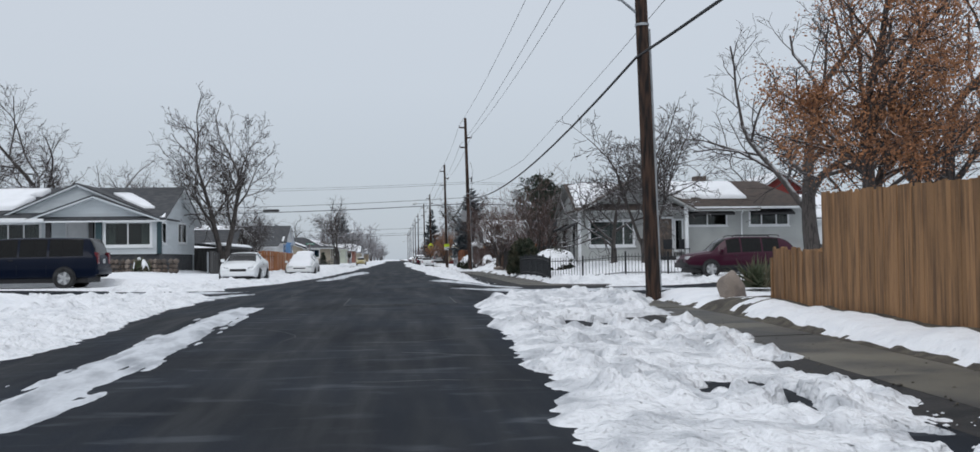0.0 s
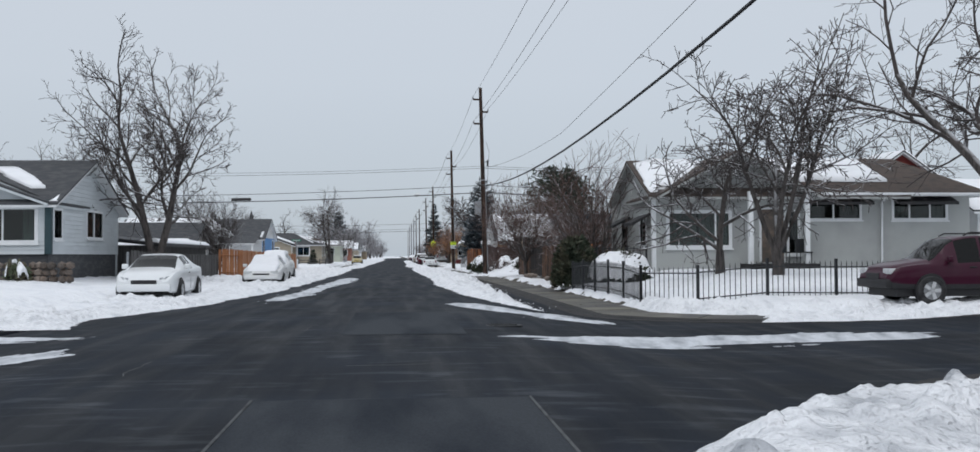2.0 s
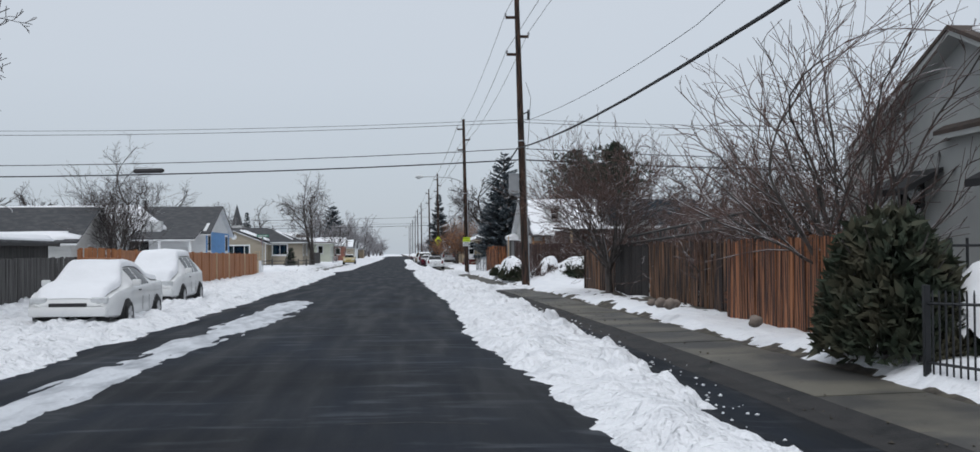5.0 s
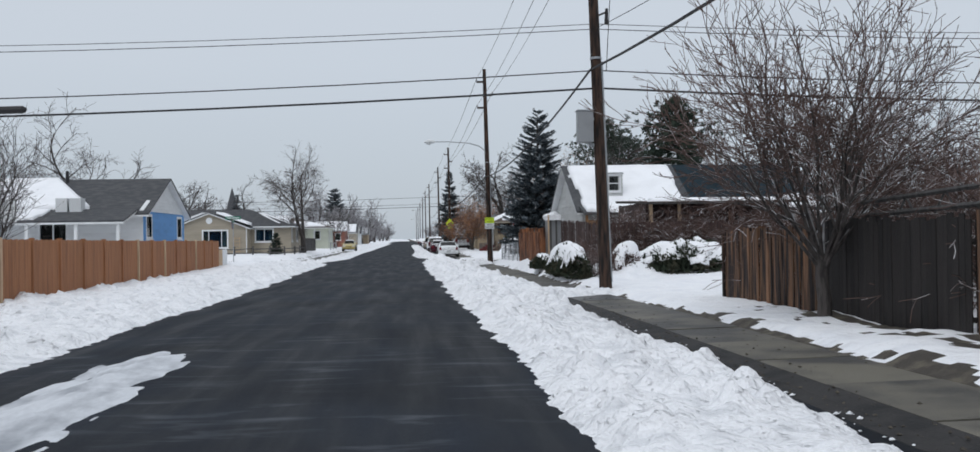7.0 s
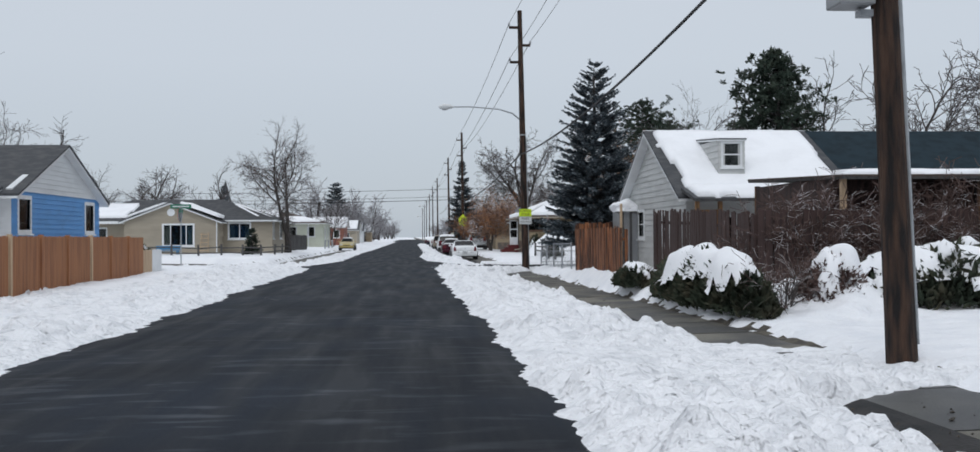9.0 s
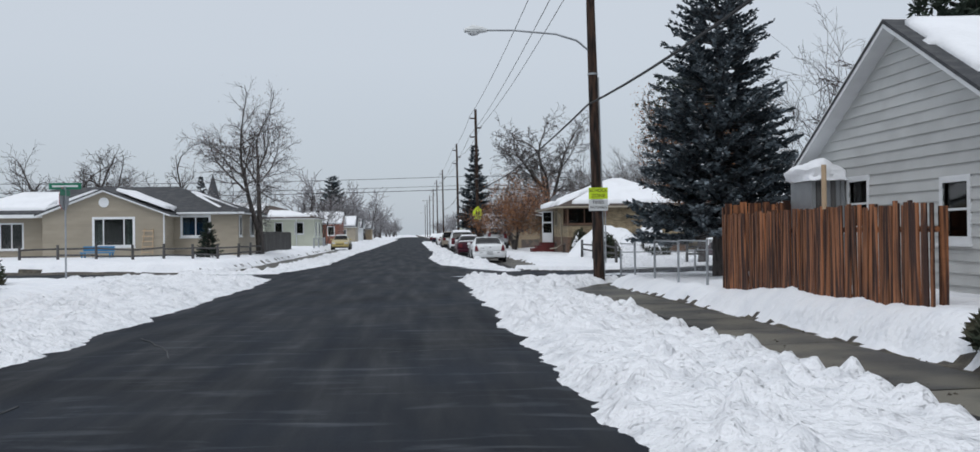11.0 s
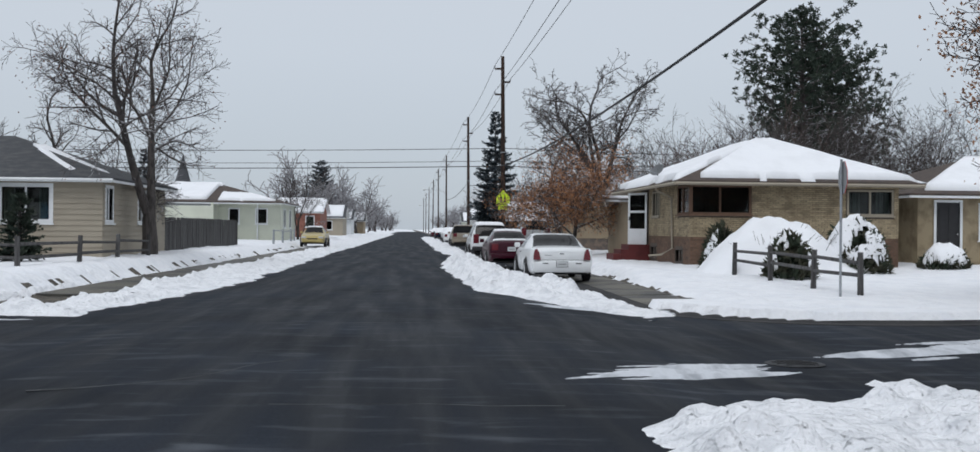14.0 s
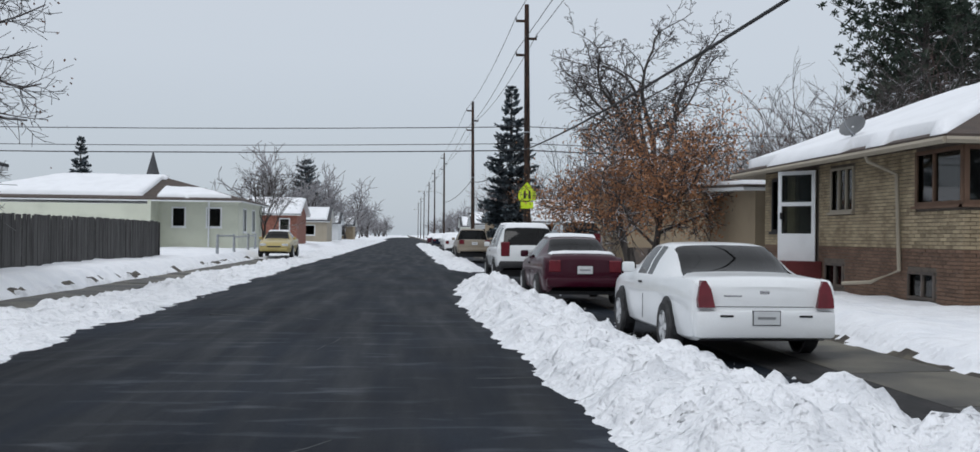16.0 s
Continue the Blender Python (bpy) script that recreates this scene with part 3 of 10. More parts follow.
# cracks in the old surface
rk = random.Random(5)
bm = bmesh.new()
for k in range(34):
    x, y, a = rk.uniform(-3.4, 1.3), rk.uniform(9, 172), rk.choice((0, 0, 1.57)) + rk.uniform(-0.35, 0.35)
    pts = []
    for j in range(rk.randint(5, 12)):
        pts.append((x, y, road_z(y) - 0.004))
        a += rk.uniform(-0.35, 0.35)
        x, y = x + 0.3 * math.cos(a), y + 0.3 * math.sin(a)
        if not -3.8 < x < 1.4:
            break
    if len(pts) > 2:
        tube(bm, pts, 0.009, 4)
tagged(part("road_crack", bm, M_SEAM, None), "fine pale cracks in the old asphalt", "road crack", "", "structure")


def kerb_line(*legs):
    """Points 0.25 m apart along the legs of a kerb line; an arc leg is (centre, radius, from, to) in degrees."""
    out = []
    for g in legs:
        if len(g) == 2:
            a, b = Vector(g[0]), Vector(g[1])
            k = max(2, int((b - a).length / 0.25))
            out += [a.lerp(b, i / k) for i in range(k)]
        else:
            c, r, f, t = g
            k = int(abs(t - f) * math.pi / 180 * r / 0.25)
            out += [Vector((c[0] + r * math.cos(radians(f + (t - f) * i / k)), c[1] + r * math.sin(radians(f + (t - f) * i / k)))) for i in range(k)]
    return out


def pavement(line, side, slab=9):
    """Concrete slabs and a rolled kerb along a kerb line; side: +1 where the block lies to the right of the line."""
    own = thing("pavement", (line[0].x, line[0].y, 0), "worn wet concrete pavement slabs beside the street", "pavement", "", "structure")

    def at(i, d, z):
        i = min(i, len(line) - 1)
        t = (line[min(i + 1, len(line) - 1)] - line[max(i - 1, 0)]).normalized()
        q = line[i] + side * d * Vector((t.y, -t.x))
        return Vector((q.x, q.y, street_z(q.x, q.y) + z))

    for i in range(0, len(line) - slab, slab):
        bm = bmesh.new()
        j = i + slab
        g = 0.012
        mids = [i, i + slab // 2, j]
        tip = random.uniform(-0.008, 0.008)
        for d0, d1 in ((0.22, 1.46),):
            top = [at(k, d0, 0.05 + tip) for k in mids] + [at(k, d1, 0.075 + tip) for k in mids[::-1]]
            cen = sum(top, Vector()) / len(top)
            top = [cen + (p - cen) * (1 - g) for p in top]
            prism(bm, top, (0, 0, -0.11))
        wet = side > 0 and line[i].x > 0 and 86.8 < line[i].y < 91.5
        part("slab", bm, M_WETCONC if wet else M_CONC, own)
    bm = bmesh.new()
    rows = []
    for i in range(0, len(line), 3):
        rows.append([bm.verts.new(at(i, d, z)) for d, z in ((-0.35, -0.02), (-0.33, 0.008), (-0.05, 0.010), (0.08, 0.04), (0.225, 0.052), (0.225, -0.1))])
    for a, b in zip(rows, rows[1:]):
        for k in range(5):
            bm.faces.new((a[k], a[k + 1], b[k + 1], b[k]))
    part("kerb", bm, M_KERB, own, "rolled concrete kerb")
    return own


pavement(kerb_line(((KERB_R, -14), (KERB_R, 25.5)), ((KERB_R + 3.5, 25.5), 3.5, 180, 90), ((KERB_R + 3.5, 29), (20, 29))), 1)
pavement(kerb_line(((20, 39), (KERB_R + 3.5, 39)), ((KERB_R + 3.5, 42.5), 3.5, 270, 180), ((KERB_R, 42.5), (KERB_R, 131.3)), ((KERB_R + 3.5, 131.3), 3.5, 180, 90), ((KERB_R + 3.5, 134.8), (16, 134.8))), 1)
pavement(kerb_line(((20, 144.6), (KERB_R + 3.5, 144.6)), ((KERB_R + 3.5, 148.1), 3.5, 270, 180), ((KERB_R, 148.1), (KERB_R, 215))), 1)
pavement(kerb_line(((KERB_L, 204), (KERB_L, 148.1))), 1)


def berm(name, x0, x1, y0, y1, step, thick, material, label, stretch_y=1.0):
    X, Y = np.meshgrid(np.arange(x0, x1, step), np.arange(y0, y1, step * stretch_y))
    X = X + step * 0.35 * (vnoise(X * 9.1, Y * 9.1, 21) - 0.5)
    T = thick(X, Y)
    base = street_z(X, Y)
    keep = np.maximum.reduce([T[:-1, :-1], T[1:, :-1], T[:-1, 1:], T[1:, 1:]]) > 0
    sheet(name, X, Y, base + np.maximum(T, -0.015) + 0.002, keep, material, label, "snow bank", "stuff")


def chunks(x, y, size, seed):
    """Rounded lumps, one to a cell, of random height."""
    u, v = x / size, y / size
    iu, iv = np.floor(u).astype(int), np.floor(v).astype(int)
    best = np.zeros_like(u)
    for du in (-1, 0, 1):
        for dv in (-1, 0, 1):
            a, b = (iu + du) % 256, (iv + dv) % 256
            px, py = iu + du + TABLE[(a + seed) % 256, b], iv + dv + TABLE[a, (b + seed * 3) % 256]
            h = TABLE[(a * 7 + seed) % 256, (b * 3 + 11) % 256] ** 2.2
            r = 0.35 + 0.45 * TABLE[(a * 3 + 5) % 256, (b + seed * 5) % 256]
            q = 1 - ((u - px) ** 2 + (v - py) ** 2) / r ** 2
            best = np.maximum(best, h * np.clip(q, 0, 1) ** 0.75)
    return best


def clods(x, y, amount):
    """Broken crust: lumps of several sizes and sharp-edged plates."""
    wx, wy = x + 0.12 * (vnoise(x * 3, y * 3, 61) - 0.5), y + 0.12 * (vnoise(x * 3, y * 3, 62) - 0.5)
    a = fbm(x * 2.1, y * 2.1, 3, 31)
    plates = smooth01((a - 0.44) / 0.13) * 0.45 + smooth01((fbm(x * 4.5, y * 4.5, 3, 35) - 0.45) / 0.16) * 0.3
    area = 0.4 + 0.6 * smooth01((fbm(x * 0.9, y * 0.6, 2, 33) - 0.38) / 0.2)
    return amount * area * (plates * 0.65 + 0.85 * chunks(wx, wy, 0.36, 3) + 0.85 * chunks(wx, wy, 0.21, 9) + 0.2 * a)


RB = np.array([(-20, 1.1, 4.25, 0.06), (7, 1.2, 4.36, 0.06), (10, 1.25, 4.81, 0.065), (13, 1.3, 5.19, 0.07), (18, 1.5, 5.41, 0.08), (20, 1.56, 5.57, 0.12), (23, 1.61, 5.68, 0.2), (24.5, 2.2, 6.12, 0.24), (25.7, 3.0, 6.45, 0.25), (26.6, 3.83, 6.56, 0.22), (27.5, 4.92, 6.56, 0.14), (28.3, 6.02, 6.13, 0.04), (43, 4.08, 3.8, 0.02), (43.8, 3.68, 3.7, 0.12), (46, 2.77, 3.7, 0.2), (52, 2.05, 3.45, 0.16), (60, 1.56, 3.95, 0.18), (75, 1.77, 4.35, 0.17), (86, 1.66, 4.35, 0.16), (90.0, 1.66, 4.55, 0.16), (91.3, 1.66, 7.01, 0.13), (94.2, 1.66, 7.01, 0.13), (95.4, 1.66, 5.06, 0.16), (100, 1.63, 4.75, 0.17), (109, 1.61, 4.9, 0.18), (116, 1.58, 4.9, 0.18), (122, 1.58, 4.9, 0.18), (130, 1.61, 5.0, 0.18), (133, 1.51, 6.84, 0.19), (134.2, 1.56, 7.28, 0.16), (135.4, 2.51, 7.27, 0.12), (136.6, 4.76, 5.66, 0.02)])
RC = np.array([(145.6, 4.21, 4.33, 0.02), (146.2, 3.71, 5.2, 0.1), (148, 2.72, 4.7, 0.16), (151, 1.61, 4.2, 0.24), (157, 1.35, 3.4, 0.2), (166, 1.15, 3.22, 0.24), (174, 1.3, 3.22, 0.22), (177, 1.92, 3.04, 0.12), (178.5, 2.47, 2.58, 0.02), (186, 2.47, 2.58, 0.02), (188, 1.82, 3.4, 0.16), (210, 1.71, 3.64, 0.2), (300, 1.61, 3.87, 0.2)])


def ridge(table):
    def thick(x, y):
        e0 = np.interp(y, table[:, 0], table[:, 1]) + 0.55 * (fbm(x * 0.2, y * 0.55, 4, 11) - 0.5)
        e1 = np.interp(y, table[:, 0], table[:, 2]) + 0.5 * (fbm(x * 0.3, y * 0.7, 4, 12) - 0.5)
        h = np.interp(y, table[:, 0], table[:, 3])
        m = np.minimum(x - e0, e1 - x)
        body = smooth01((m + 0.05) / 0.75)
        t = h * body * (0.45 + 0.9 * fbm(x * 0.9, y * 0.7, 3, 13)) + clods(x, y, 1.0) * (0.10 + 0.38 * h) * smooth01((m + 0.12) / 0.5)
        hole = fbm(x * 0.8, y * 0.45, 3, 15)
        t = t - 0.24 * smooth01((hole - 0.565) / 0.05) * (y < 20) * (x > 2.2)
        for cx, cy, ax, ay in ((3.5, 17.8, 1.3, 0.9), (3.3, 9.8, 0.35, 1.0), (3.9, 7.4, 0.5, 1.0), (4.5, 11.6, 0.25, 1.0)):
            t = t - 0.4 * smooth01((1 - np.hypot((x - cx) / ax, (y - cy) / ay) + 2.2 * (fbm(x * 2.3, y * 1.9, 3, 19) - 0.5)) / 0.35)
        return np.where(m < -0.35, -1, t - 0.035)
    return thick


berm("snow_bank", 0.8, 7.4, 1, 30, 0.05, ridge(RB), M_SLUSH, "broken crusty snow ploughed beside the cleared lane")
berm("snow_bank", 1.0, 7.4, 42, 137.5, 0.065, ridge(RB), M_BERM, "long ridge of ploughed snow along the gutter")
berm("snow_bank", 0.7, 7.2, 145, 180, 0.06, ridge(RC), M_BERM, "ploughed snow heaped along the parked cars")
berm("snow_bank", 0.8, 5.0, 180, 300, 0.25, ridge(RC), M_BERM, "distant snow ridge along the kerb")


def corner_snow(x, y):
    m = np.minimum(np.minimum(y - 38.75 + 0.5 * (fbm(x * 0.5, y * 0.4, 3, 23) - 0.5), 41.6 - y), (x - 7.6) * 0.6 + 0.8 * (fbm(x * 0.4, y * 0.5, 3, 24) - 0.5))
    t = 0.13 * smooth01((m + 0.05) / 0.6) * (0.6 + 0.8 * fbm(x * 0.8, y * 0.7, 3, 25)) + clods(x, y, 0.12) * smooth01((m + 0.1) / 0.4)
    return np.where(m < -0.3, -1, t - 0.03)


berm("snow_bank", 7.0, 26.0, 38.0, 42.2, 0.07, corner_snow, M_BERM, "snow pushed up over the kerb of the side street")


def garden_edge(x, y):
    d = inset(x, y)
    m = np.minimum(np.minimum(d - 1.42 + 0.3 * (fbm(x * 0.8, y * 0.8, 3, 26) - 0.5), 2.45 - d), np.minimum(x - 5.9, np.minimum(y - 38, 46.0 - y)))
    t = 0.10 * smooth01(m / 0.45) * (0.5 + fbm(x * 1.2, y * 1.2, 3, 27)) + clods(x, y, 0.12) * smooth01(m / 0.3)
    return np.where(m < 0, -1, yard_z(x, y)[0] - street_z(x, y) + t)


berm("snow_bank", 5.6, 14.0, 38.5, 46.2, 0.07, garden_edge, M_BERM, "lumpy shovelled snow between the pavement and the iron fence")

LB = np.array([(-20, -4.4), (8, -4.65), (13, -4.75), (24, -4.8), (31, -5.0), (37, -6.0), (40, -6.3), (44, -5.4), (47, -4.8), (54, -4.25), (60, -4.0), (75, -3.9), (92, -4.05), (103, -4.15), (120, -4.6), (128, -4.8), (138, -4.9), (146, -5.6), (149, -5.0), (156, -4.35), (178, -4.6), (210, -4.6), (300, -4.6), (420, -4.6)])


def left_snow(x, y):
    e = np.interp(y, LB[:, 0], LB[:, 1]) + 0.6 * (fbm(x * 0.2, y * 0.45, 4, 41) - 0.5)
    m = e - x
    for a, b in ((32.0, 37.8), (139.3, 144.9)):
        w = 0.9 * (fbm(x * 0.4, y * 0.3, 3, 44) - 0.5)
        m = np.minimum(m, np.maximum(a + w - y, y - b - w))
    path = (y > 146) & (y < 205)
    walk_way = np.where(path, np.abs(x + 7.35 + 0.25 * (fbm(y * 0.3, x * 0.2, 3, 46) - 0.5)), 9)
    t = np.interp(y, (30, 45, 60, 80, 110, 125, 140, 150, 205), (0.13, 0.16, 0.15, 0.15, 0.17, 0.25, 0.2, 0.08, 0.10)) * smooth01((m + 0.05) / 1.3) * (0.55 + 0.8 * fbm(x * 0.6, y * 0.5, 3, 42)) + clods(x, y, 0.14) * smooth01((m + 0.1) / 0.6)
    t = np.where(walk_way < 0.75, t - 0.5 * smooth01((0.75 - walk_way) / 0.25), t)
    return np.where((m < -0.35) | ((x < -10.1) & (y > 38) & (y < 42.2)), -1, t - 0.03)


berm("snow_bank", -10, -2.6, 3, 33.5, 0.09, left_snow, M_BERM, "ploughed snow on the far shoulder")
berm("snow_bank", -11, -3.0, 36.5, 140.5, 0.10, left_snow, M_BERM, "ploughed snow bank under the parked cars")
berm("snow_bank", -10, -3.4, 143.5, 205, 0.10, left_snow, M_BERM, "ploughed snow between the lane and the footpath")
berm("snow_bank", -10, -3.4, 205, 420, 0.4, left_snow, M_BERM, "distant ploughed snow bank")


def streak(p, q, w, seed, ragged=0.55):
    p, q = Vector(p), Vector(q)
    d = (q - p).normalized()

    def thick(x, y):
        u = (x - p.x) * d.x + (y - p.y) * d.y
        v = (x - p.x) * -d.y + (y - p.y) * d.x
        k = np.minimum(np.minimum(u, (q - p).length - u) / 1.2, 1)
        f = fbm(u * 0.45, v * 2.5, 4, seed)
        return 0.05 * (k * w - np.abs(v)) / w + 0.05 * ragged * (f - 0.52) * 2 + 0.09 * (fbm(u * 0.9, v * 9.0, 3, seed + 7) - 0.5) - 0.004
    m = w + 0.6
    berm("snow_streak", min(p.x, q.x) - m, max(p.x, q.x) + m, min(p.y, q.y) - m, max(p.y, q.y) + m, 0.06 if abs(d.y) < 0.9 else 0.08, thick, M_THIN, "thin packed strip of snow left on the asphalt")


streak((-3.35, -4), (-3.2, 24), 0.42, 51, 0.5)
streak((-3.25, 46.5), (-2.3, 73), 0.42, 52, 0.85)
streak((-2.65, 62), (-2.45, 76), 0.38, 53)
streak((2.3, 33.6), (9.5, 35.0), 0.75, 54, 1.5)
streak((1.6, 44.6), (4.3, 38.8), 0.55, 55, 1.3)
streak((-9.5, 34.6), (-5.0, 35.3), 0.45, 56)
streak((-6.2, 27), (-4.6, 33.2), 0.5, 57)
streak((5.0, 139.8), (9.8, 141.6), 0.55, 58, 1.0)
streak((2.2, 147.6), (9.5, 146.0), 0.7, 59, 0.9)
streak((1.6, 136.8), (4.6, 138.9), 0.42, 60, 1.0)
streak((-12, 143.4), (-6.4, 144.2), 0.4, 61)
streak((4.9, 88.2), (6.0, 89.6), 0.28, 62, 1.0)
streak((5.2, 90.2), (6.4, 90.6), 0.3, 63, 1.0)


def scatter(name, spots, low, high, material, label, category, seed):
    """Small broken lumps lying on the ground."""
    rs = random.Random(seed)
    v, f = [], []
    for x, y, z in spots:
        r = low + (high - low) * rs.random() ** 2.5
        a = rs.uniform(0, 3.14)
        i = len(v)
        for k in range(4):
            q = r * rs.uniform(0.7, 1.2)
            v.append((x + q * math.cos(a + 1.571 * k), y + q * math.sin(a + 1.571 * k), z + r * rs.uniform(0.0, 0.3)))
        v += [(x + r * rs.uniform(-0.2, 0.2), y + r * rs.uniform(-0.2, 0.2), z + r * rs.uniform(0.5, 0.9)), (x, y, z - r * 0.4)]
        for k in range(4):
            f += [(i + k, i + (k + 1) % 4, i + 4), (i + (k + 1) % 4, i + k, i + 5)]
    tagged(raw(name, v, f, material), label, category, "", "stuff")


rs = random.Random(77)
crumbs, litter = [], []
for k in range(1300):
    y = rs.choice((rs.uniform(4, 27), rs.uniform(44, 136), rs.uniform(44, 136), rs.uniform(147, 176)))
    table = RC if y > 145 else RB
    x = float(np.interp(y, table[:, 0], table[:, 2])) + rs.gauss(0.05, 0.25)
    crumbs.append((x, y, float(street_z(x, y)) + 0.01))
for k in range(2600):
    y = rs.choice((rs.uniform(3, 24), rs.uniform(44, 92), rs.uniform(66, 90), rs.uniform(104, 134)))
    x = KERB_R + rs.choice((rs.gauss(0.0, 0.12), rs.gauss(1.5, 0.12), rs.uniform(-0.6, 1.6)))
    litter.append((x, y, float(street_z(x, y)) + (0.012 if x < KERB_R + 0.05 else 0.06)))
scatter("snow_crumbs", crumbs, 0.010, 0.045, M_BERM, "loose crumbs of snow fallen from the ploughed ridge", "snow", 78)
scatter("leaf_litter", litter, 0.008, 0.032, M_DIRT, "dark wet leaf litter and grit along the gutter", "litter", 79)


# ---- walls, windows, roofs ----
class Wall:
    """A wall along a line; the outside lies to the right of the way from a to b."""

    def __init__(self, own, name, a, b, z0, z1, material, holes=(), thick=0.2, gable=None, board=0.0, base=0.0, top_trim=None, inside=True):
        if z0 < 0.7:
            z0, base = z0 - 0.6, base + 0.6
        self.own, self.a, self.z0 = own, Vector((a[0], a[1], 0)), z0
        d = Vector((b[0] - a[0], b[1] - a[1], 0))
        self.len = d.length
        self.u = d.normalized()
        self.n = Vector((self.u.y, -self.u.x, 0))
        bm = bmesh.new()
        us = sorted({0, self.len, *[h[0] for h in holes], *[h[1] for h in holes]})
        vs = sorted({z0, z1, *[h[2] for h in holes], *[h[3] for h in holes]})
        for v0, v1 in zip(vs, vs[1:]):
            start = None
            for u0, u1 in list(zip(us, us[1:])) + [(None, None)]:
                solid = u0 is not None and not any(h[0] <= u0 + 1e-6 and h[1] >= u1 - 1e-6 and h[2] <= v0 + 1e-6 and h[3] >= v1 - 1e-6 for h in holes)
                if solid and start is None:
                    start = u0
                if not solid and start is not None:
                    self.slab(bm, start, u0 if u0 is not None else self.len, v0, v1, -thick, 0)
                    start = None
        if gable:
            g0, gu, gz, g1 = gable
            prism(bm, [self.p(g0, z1, 0), self.p(g1, z1, 0), self.p(gu, gz, 0)], -self.n * thick)
        part(name, bm, material, own)
        if board:
            k = 0
            z = z0 + base
            while z < (gable[2] if gable else z1) - 0.03:
                zt = z + board
                lo, hi = 0.0, self.len
                if gable and zt > z1:
                    f = min(1, max(0, (zt - z1) / (gable[2] - z1)))
                    lo, hi = gable[0] + (gable[1] - gable[0]) * f, gable[3] + (gable[1] - gable[3]) * f
                elif zt > z1 + 0.01 and not gable:
                    zt = z1
                cuts = sorted([(max(lo, h[0]), min(hi, h[1])) for h in holes if h[2] < zt - 0.01 and h[3] > z + 0.01])
                u = lo
                for c0, c1 in cuts + [(hi, hi)]:
                    if c0 - u > 0.05:
                        bb = bmesh.new()
                        prism(bb, [self.p(u, z, 0.002), self.p(u, z, 0.034), self.p(u, zt, 0.006), self.p(u, zt, 0.002)], self.u * (c0 - u))
                        part("siding_board", bb, material, own)
                    u = max(u, c1)
                z += board

    def p(self, u, z, out):
        q = self.a + self.u * u + self.n * out
        return Vector((q.x, q.y, z))

    def slab(self, bm, u0, u1, z0, z1, o0, o1):
        u0, u1 = (0.003 if abs(u0) < 1e-6 else u0), (self.len - 0.003 if abs(u1 - self.len) < 1e-6 else u1)
        prism(bm, [self.p(u0, z0, o0), self.p(u1, z0, o0), self.p(u1, z0, o1), self.p(u0, z0, o1)], (0, 0, z1 - z0))


def window(w, u0, u1, z0, z1, bars=(0.5,), cross=(), trim=0.09, casing=None, behind=None, sill=True, back=True, label=""):
    """A framed window set into a hole of a wall: casing, panes, sill, and what hangs behind it."""
    casing = casing or M_WHITE
    bm = bmesh.new()
    t = trim
    w.slab(bm, u0 - t, u1 + t, z1, z1 + t, -0.05, 0.035)
    win = part("window", bm, casing, w.own, label)
    bits = [("jamb", u0 - t, u0, z0, z1, 0.035), ("jamb", u1, u1 + t, z0, z1, 0.035), ("apron", u0 - t, u1 + t, z0 - t, z0, 0.04)]
    bits += [("mullion", u0 + (u1 - u0) * f - 0.03, u0 + (u1 - u0) * f + 0.03, z0, z1, 0.01) for f in bars]
    bits += [("glazing_bar", u0, u1, z0 + (z1 - z0) * f - 0.02, z0 + (z1 - z0) * f + 0.02, 0.008) for f in cross]
    for nm, a, b, c, d, out in bits:
        bm = bmesh.new()
        w.slab(bm, a, b, c, d, -0.05, out)
        part(nm, bm, casing, win)
    edges = [0, *bars, 1]
    for a, b in zip(edges, edges[1:]):
        bm = bmesh.new()
        w.slab(bm, u0 + (u1 - u0) * a + 0.005, u0 + (u1 - u0) * b - 0.005, z0 + 0.005, z1 - 0.005, -0.04, -0.03)
        part("pane", bm, M_GLASS, win).visible_shadow = False
    if sill:
        bm = bmesh.new()
        w.slab(bm, u0 - t - 0.04, u1 + t + 0.04, z0 - t - 0.05, z0 - t, -0.02, 0.09)
        part("sill", bm, casing, win)
    if back:
        bm = bmesh.new()
        w.slab(bm, max(0.25, u0 - 0.3), min(w.len - 0.25, u1 + 0.3), z0 - 0.3, z1 + 0.1, -0.75, -0.7)
        part("room_wall", bm, M_ROOM, win)
    if behind:
        bm = bmesh.new()
        n = max(4, int((u1 - u0) / 0.09))
        for k in range(n):
            a, b = u0 + (u1 - u0) * k / n, u0 + (u1 - u0) * (k + 0.85) / n
            if abs((k + 0.5) / n - 0.5) > 0.5 * (1 - behind[0]):
                w.slab(bm, a, b, z0, z1, -0.17 - 0.03 * (k % 2), -0.15 - 0.03 * (k % 2))
        part("curtain", bm, behind[1], win)
    return win


